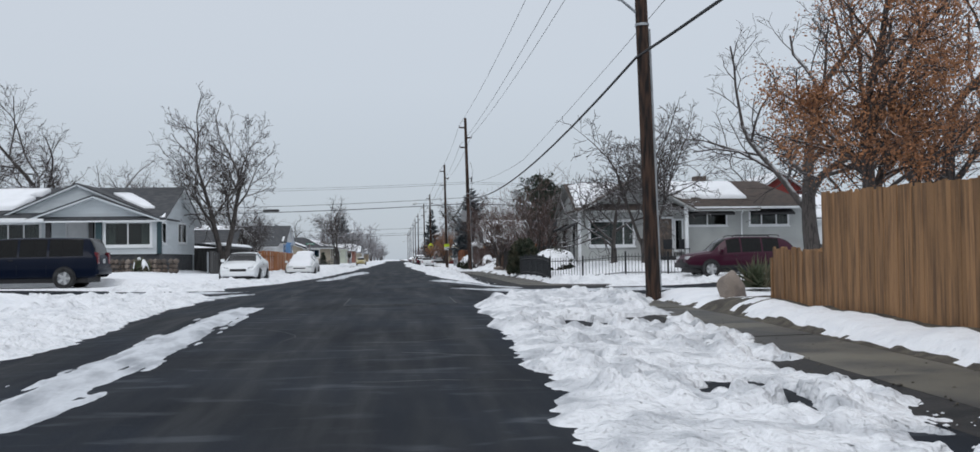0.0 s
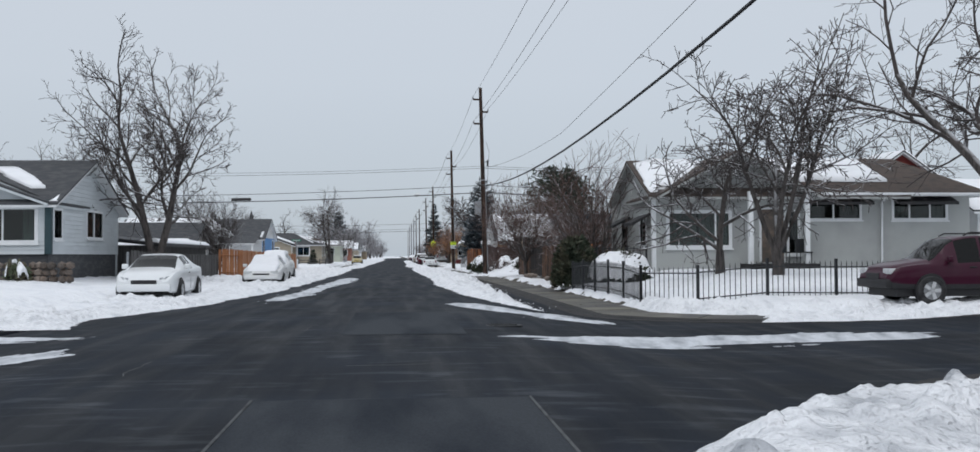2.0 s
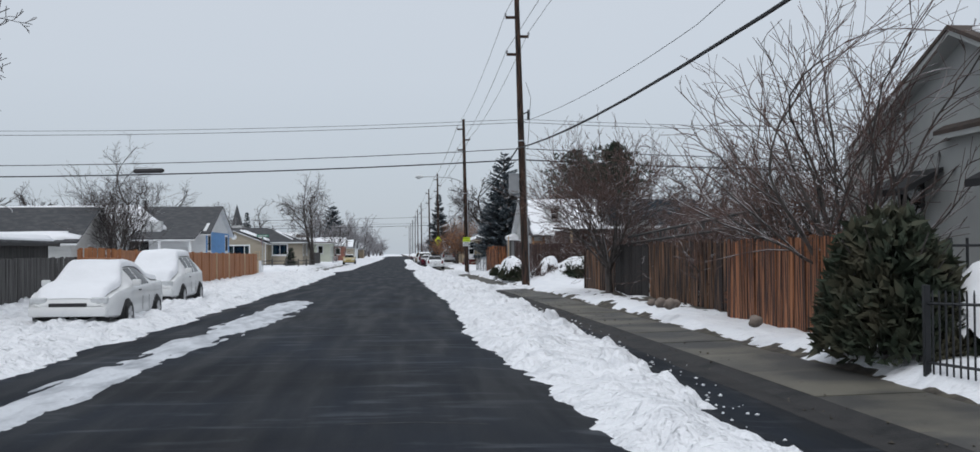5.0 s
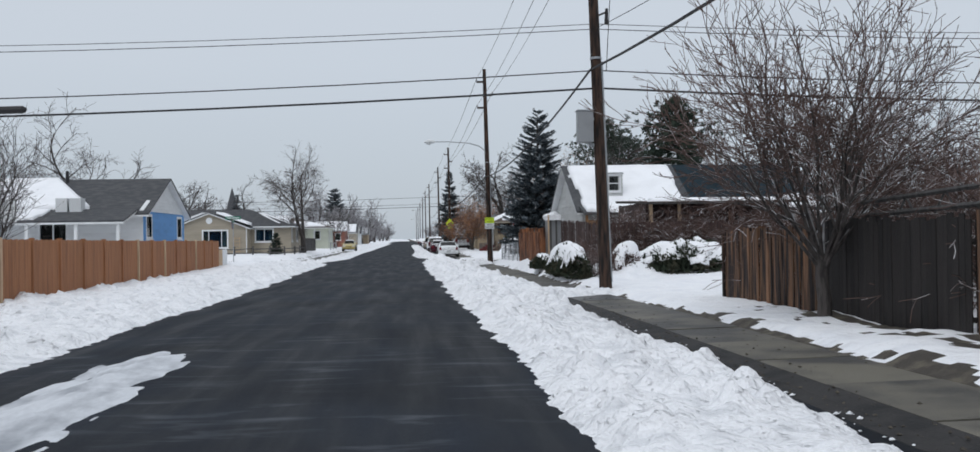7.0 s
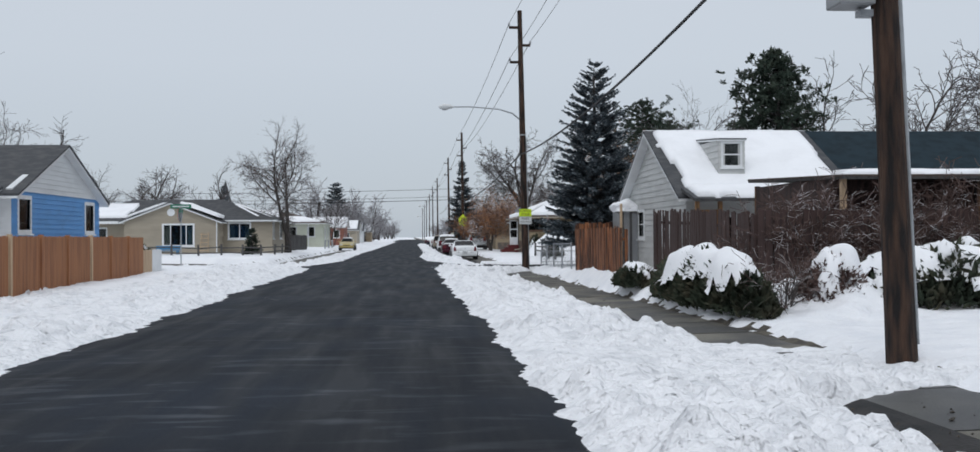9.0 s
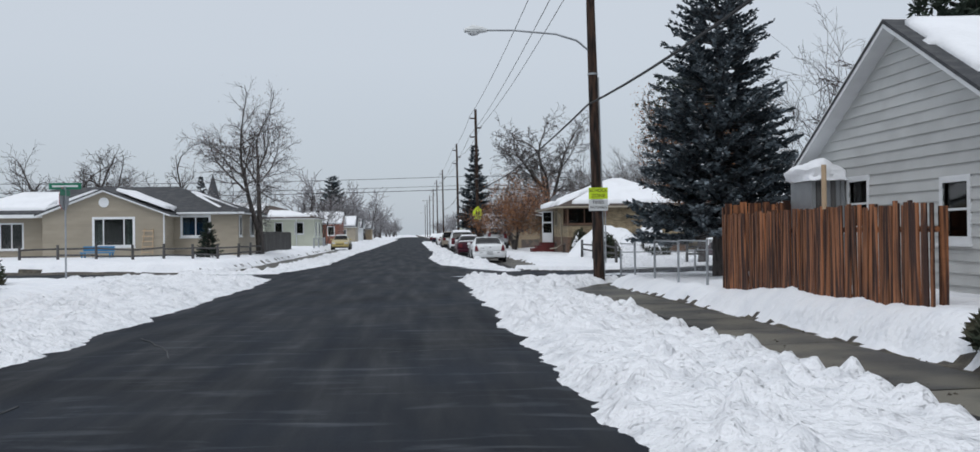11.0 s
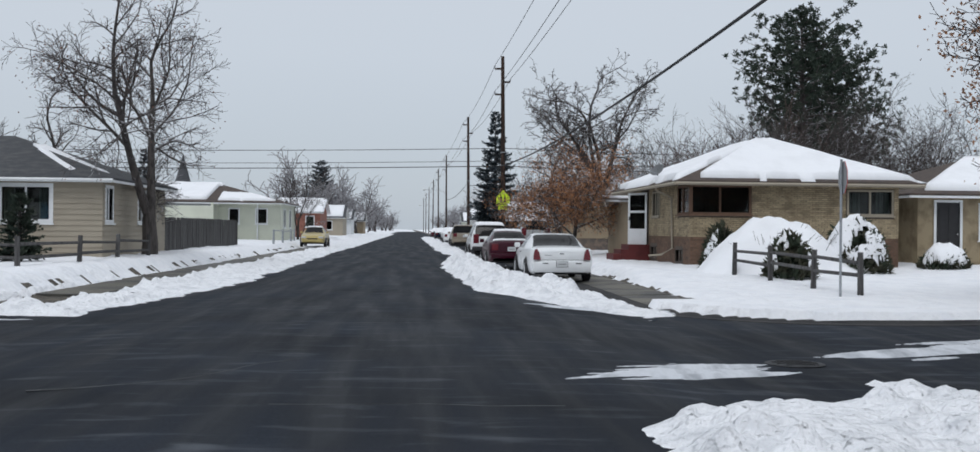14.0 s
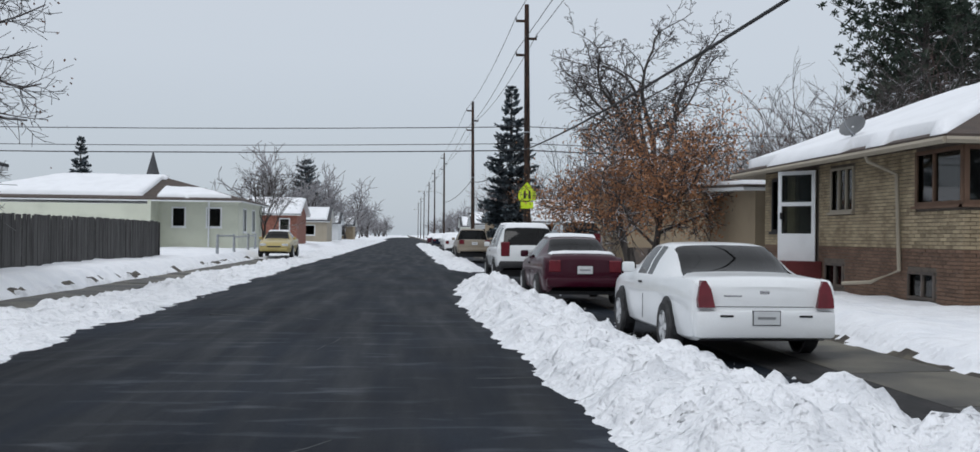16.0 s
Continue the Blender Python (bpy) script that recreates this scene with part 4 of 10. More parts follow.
def door(w, u0, u1, z0, z1, leaf, casing=None, glazed=False, panels=True, label=""):
    casing = casing or M_WHITE
    bm = bmesh.new()
    w.slab(bm, u0 - 0.09, u0, z0, z1 + 0.09, -0.05, 0.035)
    w.slab(bm, u1, u1 + 0.09, z0, z1 + 0.09, -0.05, 0.035)
    w.slab(bm, u0, u1, z1, z1 + 0.09, -0.05, 0.035)
    fr = part("door", bm, casing, w.own, label)
    bm = bmesh.new()
    w.slab(bm, u0, u1, z0, z1, -0.07, -0.02)
    if panels:
        for f0, f1, g0, g1 in ((0.14, 0.46, 0.08, 0.42), (0.54, 0.86, 0.08, 0.42), (0.14, 0.46, 0.5, 0.9), (0.54, 0.86, 0.5, 0.9)):
            w.slab(bm, u0 + (u1 - u0) * f0, u0 + (u1 - u0) * f1, z0 + (z1 - z0) * g0, z0 + (z1 - z0) * g1, -0.03, -0.008)
    part("leaf", bm, leaf, fr)
    bm = bmesh.new()
    bmesh.ops.create_uvsphere(bm, u_segments=8, v_segments=6, radius=0.035, matrix=Matrix.Translation(w.p(u1 - 0.09, z0 + 0.95, 0.02)))
    part("knob", bm, M_CHROME, fr)
    return fr


def roof_plane(own, pts, material, name="roof", thick=0.16, trim=M_WHITE):
    """One roof slope as a slab with its edge boards."""
    bm = bmesh.new()
    pts = [Vector(p) for p in pts]
    prism(bm, [p + Vector((0, 0, 0.02)) for p in pts], (0, 0, -thick * 0.45))
    r = part(name, bm, material, own)
    bm = bmesh.new()
    cen = sum(pts, Vector()) / len(pts)
    prism(bm, [cen + (p - cen) * 0.995 - Vector((0, 0, thick * 0.45 - 0.018)) for p in pts], (0, 0, -thick * 0.55))
    part("fascia", bm, trim, r)
    return r


def snow_on(own, pts, depth=0.16, seed=0, inset_by=0.0, cells=26, ragged=0.35, low=0.0):
    """Snow lying on a roof slope: four corners (eave a, eave b, ridge b, ridge a), with an uneven thickness and edge."""
    a, b, c, d = [Vector(p) for p in pts]
    verts, idx = [], {}
    nx, ny = cells, max(8, cells // 2)
    top, keep = {}, {}
    for j in range(ny + 1):
        for i in range(nx + 1):
            u, v = i / nx, j / ny
            p = a.lerp(b, u).lerp(d.lerp(c, u), v)
            e = min(u, 1 - u) * (b - a).length
            e2 = min(v, 1 - v) * (d - a).length
            f = float(fbm(np.array(u * 5.0 + seed), np.array(v * 3.0 + seed * 2), 3, seed))
            h = depth * min(1, min(e, e2) / 0.3 + 0.05) * (0.75 + 0.5 * f)
            k = min(e, e2) - inset_by - ragged * (f - 0.3) * 2 if ragged else 1
            top[i, j] = p + Vector((0, 0, 0.025 + max(0.01, h)))
            keep[i, j] = k > -0.02 or not ragged
    for k, p in top.items():
        idx[k] = len(verts)
        verts.append(p)
    nb = len(verts)
    for k in top:
        i, j = k
        verts.append(a.lerp(b, i / nx).lerp(d.lerp(c, i / nx), j / ny) + Vector((0, 0, 0.012)))
    faces = []
    ok = lambda i, j: 0 <= i < nx and 0 <= j < ny and keep[i, j] and keep[i + 1, j] and keep[i, j + 1] and keep[i + 1, j + 1]
    for j in range(ny):
        for i in range(nx):
            if not ok(i, j):
                continue
            q = [idx[i, j], idx[i + 1, j], idx[i + 1, j + 1], idx[i, j + 1]]
            faces.append(q)
            for (s, t), (di, dj) in zip(((0, 1), (1, 2), (2, 3), (3, 0)), ((0, -1), (1, 0), (0, 1), (-1, 0))):
                if not ok(i + di, j + dj):
                    faces.append([q[s], q[s] + nb, q[t] + nb, q[t]])
    loc = sum((Vector(p) for p in pts), Vector()) / 4
    cap = thing("roof_snow", loc, "settled snow lying on the roof slope", "snow", "", "stuff")
    return raw("snow_layer", [v - loc for v in verts], faces, M_ROOFSNOW, cap, True)


def gable_roof_x(own, x0, x1, y0, y1, ze, zr, material, over=0.4, trim=M_WHITE, yr=None):
    """A gable roof with its ridge along x. Returns the corners of the south and north slopes."""
    yr = (y0 + y1) / 2 if yr is None else yr
    k0, k1 = (zr - ze) / (yr - y0), (zr - ze) / (y1 - yr)
    s = [(x0 - over, y0 - over, ze - k0 * over), (x1 + over, y0 - over, ze - k0 * over), (x1 + over, yr, zr), (x0 - over, yr, zr)]
    n = [(x1 + over, y1 + over, ze - k1 * over), (x0 - over, y1 + over, ze - k1 * over), (x0 - over, yr, zr), (x1 + over, yr, zr)]
    roof_plane(own, s, material, trim=trim)
    roof_plane(own, n, material, trim=trim)
    return s, n


def gable_roof_y(own, x0, x1, y0, y1, ze, zr, material, over=0.4, trim=M_WHITE, front=None):
    """A gable roof with its ridge along y. Returns the west and east slopes."""
    xr, k = (x0 + x1) / 2, (zr - ze) / ((x1 - x0) / 2)
    f = over if front is None else front
    w = [(x0 - over, y1 + over, ze - k * over), (x0 - over, y0 - f, ze - k * over), (xr, y0 - f, zr), (xr, y1 + over, zr)]
    e = [(x1 + over, y0 - f, ze - k * over), (x1 + over, y1 + over, ze - k * over), (xr, y1 + over, zr), (xr, y0 - f, zr)]
    roof_plane(own, w, material, trim=trim)
    roof_plane(own, e, material, trim=trim)
    return w, e


def hip_roof(own, x0, x1, y0, y1, ze, zr, material, over=0.6, trim=M_WHITE):
    """A hip roof; the ridge runs along the longer side."""
    x0, x1, y0, y1 = x0 - over, x1 + over, y0 - over, y1 + over
    if x1 - x0 >= y1 - y0:
        h, ym = (y1 - y0) / 2, (y0 + y1) / 2
        a, b = (x0 + h, ym, zr), (x1 - h, ym, zr)
    else:
        h, xm = (x1 - x0) / 2, (x0 + x1) / 2
        a, b = (xm, y0 + h, zr), (xm, y1 - h, zr)
    sw, se, ne, nw = (x0, y0, ze), (x1, y0, ze), (x1, y1, ze), (x0, y1, ze)
    if x1 - x0 >= y1 - y0:
        south, east, north, west = [sw, se, b, a], [se, ne, b], [ne, nw, a, b], [nw, sw, a]
    else:
        south, east, north, west = [sw, se, a], [se, ne, b, a], [ne, nw, b], [nw, sw, a, b]
    for f in (south, east, north, west):
        roof_plane(own, f, material, trim=trim)
    return south, east, north, west


def gutter(own, a, b, material=None, drop=None):
    bm = bmesh.new()
    tube(bm, [a, b], 0.06, 6)
    g = part("gutter", bm, material or M_WHITE, own)
    if drop:
        bm = bmesh.new()
        tube(bm, drop, 0.04, 6)
        part("downpipe", bm, material or M_WHITE, own)


# ---- utility poles and cables ----
POLES = [(6.15, 25.3, 12.6, -0.25, 0.3), (6.28, 92.4, 13.4, -0.25, 0.6), (6.12, 132.75, 12.85, -0.18, 0.4), (6.15, 197.6, 13.1, -0.1, 0.6), (6.1, 240.0, 13.4, -0.15, 0.0),
         (6.1, 312.0, 14.3, -0.1, 0.0), (6.2, 370.0, 15.2, -0.1, 0.0), (6.2, 432.0, 15.6, 0.1, 0.0), (6.2, 500.0, 16.0, 0.0, 0.0), (6.2, 575.0, 16.5, 0.0, 0.0), (6.2, 660, 17, 0, 0)]


def along_pole(p, z):
    x, y, top, lx, ly = p
    b = float(road_z(y)) + 0.1
    f = (z - b) / (top - b)
    return Vector((x + lx * f, y + ly * f, z))


ARMS = []
for i, p in enumerate(POLES):
    base = float(road_z(p[1])) + 0.05
    own = thing("utility_pole", (p[0], p[1], base), "tall dark creosoted timber utility pole carrying cables", "utility pole", "utility poles along the street")
    bm = bmesh.new()
    zs = [base - 0.3, base + 0.4, base + 3, base + 7, p[2] - 2, p[2]]
    tube(bm, [along_pole(p, z) for z in zs], [0.19, 0.18, 0.165, 0.15, 0.125, 0.115], 14)
    part("shaft", bm, M_POLE, own, smooth=True)
    arms = []
    for dz, side, ln in ((0.85, -1, 0.55), (1.75, 1, 0.5), (2.6, -1, 0.55)):
        c = along_pole(p, p[2] - dz)
        bm = bmesh.new()
        box(bm, min(0, side * ln), max(0, side * ln), -0.05, 0.05, -0.06, 0.06, Matrix.Translation(c))
        arm = part("crossarm", bm, M_POLE, own)
        tip = c + Vector((side * ln, 0, 0.1))
        bm = bmesh.new()
        tube(bm, [tip - Vector((0, 0, 0.06)), tip + Vector((0, 0, 0.02)), tip + Vector((0, 0, 0.03)), tip + Vector((0, 0, 0.12))], [0.02, 0.05, 0.06, 0.03], 8)
        part("insulator", bm, M_SIGNBACK, arm)
        arms.append(tip + Vector((0, 0, 0.1)))
    ARMS.append(arms)
    for z in (base + 6.6,):
        bm = bmesh.new()
        tube(bm, [along_pole(p, z - 0.03), along_pole(p, z + 0.03)], 0.175, 14)
        part("strap", bm, M_STEEL, own)
    if i in (0, 1, 2):
        bm = bmesh.new()
        tube(bm, [along_pole(p, base + 0.1) + Vector((0.17, -0.05, 0)), along_pole(p, base + 6.5) + Vector((0.165, -0.05, 0))], 0.03, 6)
        part("conduit", bm, M_STEEL, own)
    if i in (0, 2, 5, 7):
        z = {0: 7.0, 2: 7.35}.get(i, 7.6)
        c = along_pole(p, z)
        bm = bmesh.new()
        pts = [c + Vector((-0.1, 0, 0)), c + Vector((-0.5, -0.05, 0.32)), c + Vector((-1.2, -0.1, 0.52)), c + Vector((-2.6, -0.2, 0.62)), c + Vector((-3.55, -0.3, 0.60))]
        tube(bm, pts, [0.035, 0.035, 0.032, 0.03, 0.03], 8)
        arm = part("lamp_arm", bm, M_STEEL, own, smooth=True)
        e = pts[-1]
        bm = bmesh.new()
        tube(bm, [e + Vector((0.12, 0, 0)), e + Vector((-0.05, 0, 0.02)), e + Vector((-0.35, 0, 0.03)), e + Vector((-0.62, 0, -0.01))], [0.05, 0.11, 0.15, 0.06], 10)
        part("lamp_head", bm, M_SIGNWHITE, arm, "grey cobra-head street lamp", smooth=True)
        bm = bmesh.new()
        bmesh.ops.create_uvsphere(bm, u_segments=12, v_segments=8, radius=0.12, matrix=Matrix.Translation(e + Vector((-0.33, 0, -0.09))) @ Matrix.Diagonal((1.5, 1, 0.7, 1)))
        part("lamp_glass", bm, M_LENS, arm, smooth=True)

# transformer box on the second pole, with its bracket and drop leads
tp = POLES[1]
c = along_pole(tp, 5.15)
tr = thing("pole_box", c, "pale grey steel equipment box hung on the utility pole", "equipment box")
bm = bmesh.new()
box(bm, -0.62, -0.18, -0.25, 0.2, -0.88, 0.02, Matrix.Translation(c), 0.02)
part("cabinet", bm, M_SIGNBACK, tr)
bm = bmesh.new()
box(bm, -0.645, -0.165, -0.275, 0.225, 0.02, 0.06, Matrix.Translation(c), 0.01)
part("lid", bm, M_STEEL, tr)
for dz in (-0.95, -0.2):
    bm = bmesh.new()
    box(bm, -0.3, -0.1, -0.08, 0.08, dz - 0.04, dz + 0.04, Matrix.Translation(c))
    part("bracket", bm, M_STEEL, tr)
bm = bmesh.new()
tube(bm, [c + Vector((0.2, 0, 4.3)), c + Vector((0.42, 0, 3.6)), c + Vector((0.26, 0, 1.2))], 0.012, 5)
part("lead", bm, M_WIRE, tr)
fuse = thing("fuse_cutout", along_pole(tp, 7.9), "black fuse cutout bracketed on the utility pole", "fuse")
bm = bmesh.new()
q = along_pole(tp, 7.9)
tube(bm, [q + Vector((0.13, 0, 0.1)), q + Vector((0.36, 0, 0.2))], 0.03, 6)
tube(bm, [q + Vector((0.36, 0, -0.15)), q + Vector((0.38, 0, 0.3))], [0.06, 0.045], 8)
part("holder", bm, M_TRIMBLACK, fuse)


def cable(a, b, sag, r, label="black overhead cable slung between poles", n=14):
    a, b = Vector(a), Vector(b)
    own = thing("overhead_cable", a, label, "cable", "overhead cables")
    bm = bmesh.new()
    tube(bm, [a.lerp(b, i / n) - Vector((0, 0, sag * 4 * (i / n) * (1 - i / n))) for i in range(n + 1)], r, 5)
    part("strand", bm, M_WIRE, own)


before = (6.2, -28, 12.4, 0, 0)
chain = [before] + POLES[:9]
arms_all = [[Vector((6.2 + s * 0.55, -28, 12.4 - dz + 0.2)) for dz, s in ((0.85, -1), (1.75, 1), (2.6, -1))]] + ARMS[:9]
LOW = [6.2, 5.92, 6.4, 5.6, 5.65, 6.2, 6.6, 7.0, 7.2, 7.4]
for i in range(len(chain) - 1):
    for k in range(3):
        cable(arms_all[i][k], arms_all[i + 1][k], 0.5, 0.011 if i < 3 else 0.016)
    if i < 6:
        cable(along_pole(chain[i], LOW[i]) + Vector((-0.17, 0, 0)), along_pole(chain[i + 1], LOW[i + 1]) + Vector((-0.17, 0, 0)), 1.1 if i == 1 else 0.6, 0.034 if i < 4 else 0.03, "thick black bundled cable slung between poles")
# a thin service line running behind the poles
cable((8.6, 30, 9.4), (8.6, 72, 7.72), 0.1, 0.01)
cable((8.6, 72, 7.72), along_pole(POLES[1], 7.6), 0.3, 0.01)
cable((8.8, -20, 10.2), (8.6, 30, 9.4), 0.2, 0.01)
# lines across the street at the second and fourth poles
for z, zl, r in ((5.86, 5.9, 0.030), (6.38, 6.4, 0.018), (7.6, 8.0, 0.012), (7.75, 8.25, 0.010)):
    cable(along_pole(tp, z), (-46, 95.5, zl), 0.7, r, "black cable crossing over the street")
    cable(along_pole(tp, z), (52, 90, zl), 0.7, r, "black cable crossing over the street")
p4 = POLES[3]
for z, r in ((5.65, 0.028), (6.0, 0.018), (6.85, 0.022)):
    cable(along_pole(p4, z), (-60, 201, z + 0.2), 0.5, r, "black cable crossing over the street")
    cable(along_pole(p4, z), (60, 196, z + 0.2), 0.5, r, "black cable crossing over the street")
bm = bmesh.new()
sp = thing("splice_case", (-11.0, 93.5, 5.4), "black splice case hung on the crossing cable", "splice case")
tube(bm, [(-11.6, 93.45, 5.40), (-11.5, 93.45, 5.4), (-10.3, 93.37, 5.42), (-10.2, 93.37, 5.42)], [0.05, 0.11, 0.11, 0.05], 8)
part("case", bm, M_TRIMBLACK, sp)


# ---- trees and shrubs ----
class Wood:
    """Collects tapered twigs as plain lists."""

    def __init__(self):
        self.v, self.f = [], []

    def limb(self, pts, r0, r1, sides):
        base = len(self.v)
        n = len(pts)
        for i, p in enumerate(pts):
            d = (pts[min(i + 1, n - 1)] - pts[max(i - 1, 0)]).normalized()
            a = d.cross(Vector((0.3, 0.2, 1)) if abs(d.z) < 0.9 else Vector((1, 0.1, 0))).normalized()
            b = d.cross(a)
            r = r0 + (r1 - r0) * i / (n - 1)
            for k in range(sides):
                t = 2 * math.pi * k / sides
                self.v.append(p + r * (math.cos(t) * a + math.sin(t) * b))
        for i in range(n - 1):
            for k in range(sides):
                q = base + i * sides
                self.f.append((q + k, q + (k + 1) % sides, q + sides + (k + 1) % sides, q + sides + k))


def grow(rng, thick, thin, p, d, length, r, level, top, spec, tips):
    """One limb, bent a little, and the limbs that leave it."""
    n = 7 if level == 0 else 6 if level == 1 else 4 if level == 2 else 3 if level < top else 2
    pts = [p]
    dd = d.copy()
    turn = Vector((rng.gauss(0, 1), rng.gauss(0, 1), rng.gauss(0, 0.6)))
    for i in range(n):
        turn = turn * 0.45 + Vector((rng.gauss(0, 1), rng.gauss(0, 1), rng.gauss(0, 0.7))) * 0.9
        dd = (dd + turn * spec["wiggle"] * (0.35 if level == 0 else 0.8 if level == 1 else 1.2) + Vector((0, 0, spec["up"] * (0.5 if level else 1)))).normalized()
        pts.append(pts[-1] + dd * length / n)
    r1 = max(r * spec["taper"], spec["thin"])
    (thick if level < 2 else thin).limb(pts, r, r1, 9 if level == 0 else 6 if level == 1 else 4 if level == 2 else 3)
    if level >= top:
        tips.append((pts[-1], dd))
        return
    k = spec["kids"][min(level, len(spec["kids"]) - 1)]
    for j in range(k):
        f0 = spec["first"] if level == 0 else 0.25 if level == 1 else 0.15
        f = f0 + (1 - f0) * (j + rng.random() * 0.8) / k
        f = min(f, 1.0)
        s = f * n
        i = min(int(s), n - 1)
        q = pts[i].lerp(pts[i + 1], s - i)
        axis = (pts[i + 1] - pts[i]).normalized()
        side = axis.cross(Vector((0, 0, 1)) if abs(axis.z) < 0.95 else Vector((1, 0, 0))).normalized()
        side = Matrix.Rotation(2.4 * j + rng.uniform(-0.6, 0.6) + level, 3, axis) @ side
        ang = radians(rng.uniform(*spec["angle"]))
        e = (axis * math.cos(ang) + side * math.sin(ang)).normalized()
        ln = length * (0.82 if level >= 2 else 1.08) * rng.uniform(0.42, 0.8) * (1.0 if level else spec["limb"]) * (1 - 0.35 * (f - 0.3))
        grow(rng, thick, thin, q, e, ln, max((r + (r1 - r) * f) * rng.uniform(0.52, 0.70) * (1 if level < 2 else 0.85), spec["thin"]), level + 1, top, spec, tips)
    if level < 2:
        grow(rng, thick, thin, pts[-1], dd, length * 0.7 * (spec["limb"] if level == 0 else 1), r1 * 0.95, level + 1, top, spec, tips)


def seat(loc):
    """The same place, let into the ground that lies there."""
    return (loc[0], loc[1], float(yard_z(loc[0], loc[1])[0]) - 0.06)


BARE = dict(wiggle=0.20, up=0.06, taper=0.5, thin=0.008, kids=(6, 7, 6, 5, 3), first=0.45, angle=(28, 62), limb=1.35)


def leaf_cloud(rng, tips, per, size, spread=0.25):
    v, f = [], []
    for p, d in tips:
        for _ in range(per):
            c = p + Vector((rng.gauss(0, spread), rng.gauss(0, spread), rng.gauss(0, spread)))
            a = Vector((rng.gauss(0, 1), rng.gauss(0, 1), rng.gauss(0, 1))).normalized()
            b = a.cross(Vector((rng.gauss(0, 1), rng.gauss(0, 1), rng.gauss(0, 1)))).normalized()
            s = size * rng.uniform(0.6, 1.3)
            i = len(v)
            v += [c - a * s, c + b * s * 0.55, c + a * s, c - b * s * 0.55 + a.cross(b) * s * 0.25]
            f.append((i, i + 1, i + 2, i + 3))
    return v, f


def bare_tree(loc, height, label, seed, trunk=0.22, levels=4, stems=1, lean=(0, 0), spec=None, bark=None, twig=None, leaves=None, name="tree", category="tree", trunk_len=0.45, group=""):
    rng = random.Random(seed)
    sp = dict(BARE, **(spec or {}))
    own = thing(name, seat(loc), label, category, group)
    thick, thin, tips = Wood(), Wood(), []
    for s in range(stems):
        if stems == 1:
            d = Vector((lean[0], lean[1], 1)).normalized()
            p = Vector((0, 0, -0.15))
        else:
            t = 2 * math.pi * (s + rng.random() * 0.6) / stems
            o = sp.get("flare", 0.35) * rng.uniform(0.5, 1.2)
            d = Vector((math.cos(t) * o + lean[0], math.sin(t) * o + lean[1], 1)).normalized()
            p = Vector((math.cos(t) * trunk * 1.1, math.sin(t) * trunk * 1.1, -0.1))
            if "fork" in sp:
                p = Vector((math.cos(t) * trunk * 0.5, math.sin(t) * trunk * 0.5, sp["fork"] * rng.uniform(0.75, 1.1)))
        grow(rng, thick, thin, p, d, height * trunk_len * (0.55 + 0.45 * d.z), trunk * (1 if stems == 1 else sp.get("stem", 0.65)), 0, levels, sp, tips)
    if "fork" in sp:
        thick.limb([Vector((0, 0, -0.2)), Vector((0.03, 0, 0.3 * sp["fork"])), Vector((-0.03, 0.02, sp["fork"] * 0.8)), Vector((0, 0, sp["fork"] * 1.15))], trunk * 1.3, trunk * 0.85, 10)
    elif stems == 1:
        thick.limb([Vector((0, 0, -0.2)), Vector((lean[0] * 0.2, lean[1] * 0.2, 0.25)), Vector((lean[0] * 0.7, lean[1] * 0.7, 0.7))], trunk * 1.45, trunk * 0.98, 9)
    top = max(v.z for v in thin.v) if thin.v else height
    k = height / top
    for w in (thick, thin):
        w.v = [Vector((v.x * k, v.y * k, v.z * k if v.z > 0 else v.z)) for v in w.v]
    tips = [(p * k, d) for p, d in tips]
    raw("trunk", thick.v, thick.f, bark or M_BARK, own, True)
    raw("crown", thin.v, thin.f, twig or M_TWIG, own, False, "fine bare twigs")
    if leaves:
        m, per, size, share = leaves
        v, f = leaf_cloud(rng, [t for t in tips if rng.random() < share and t[0].z > height * 0.25], per, size)
        raw("leaves", v, f, m, own, False, "dry withered leaves still hanging")
    return own


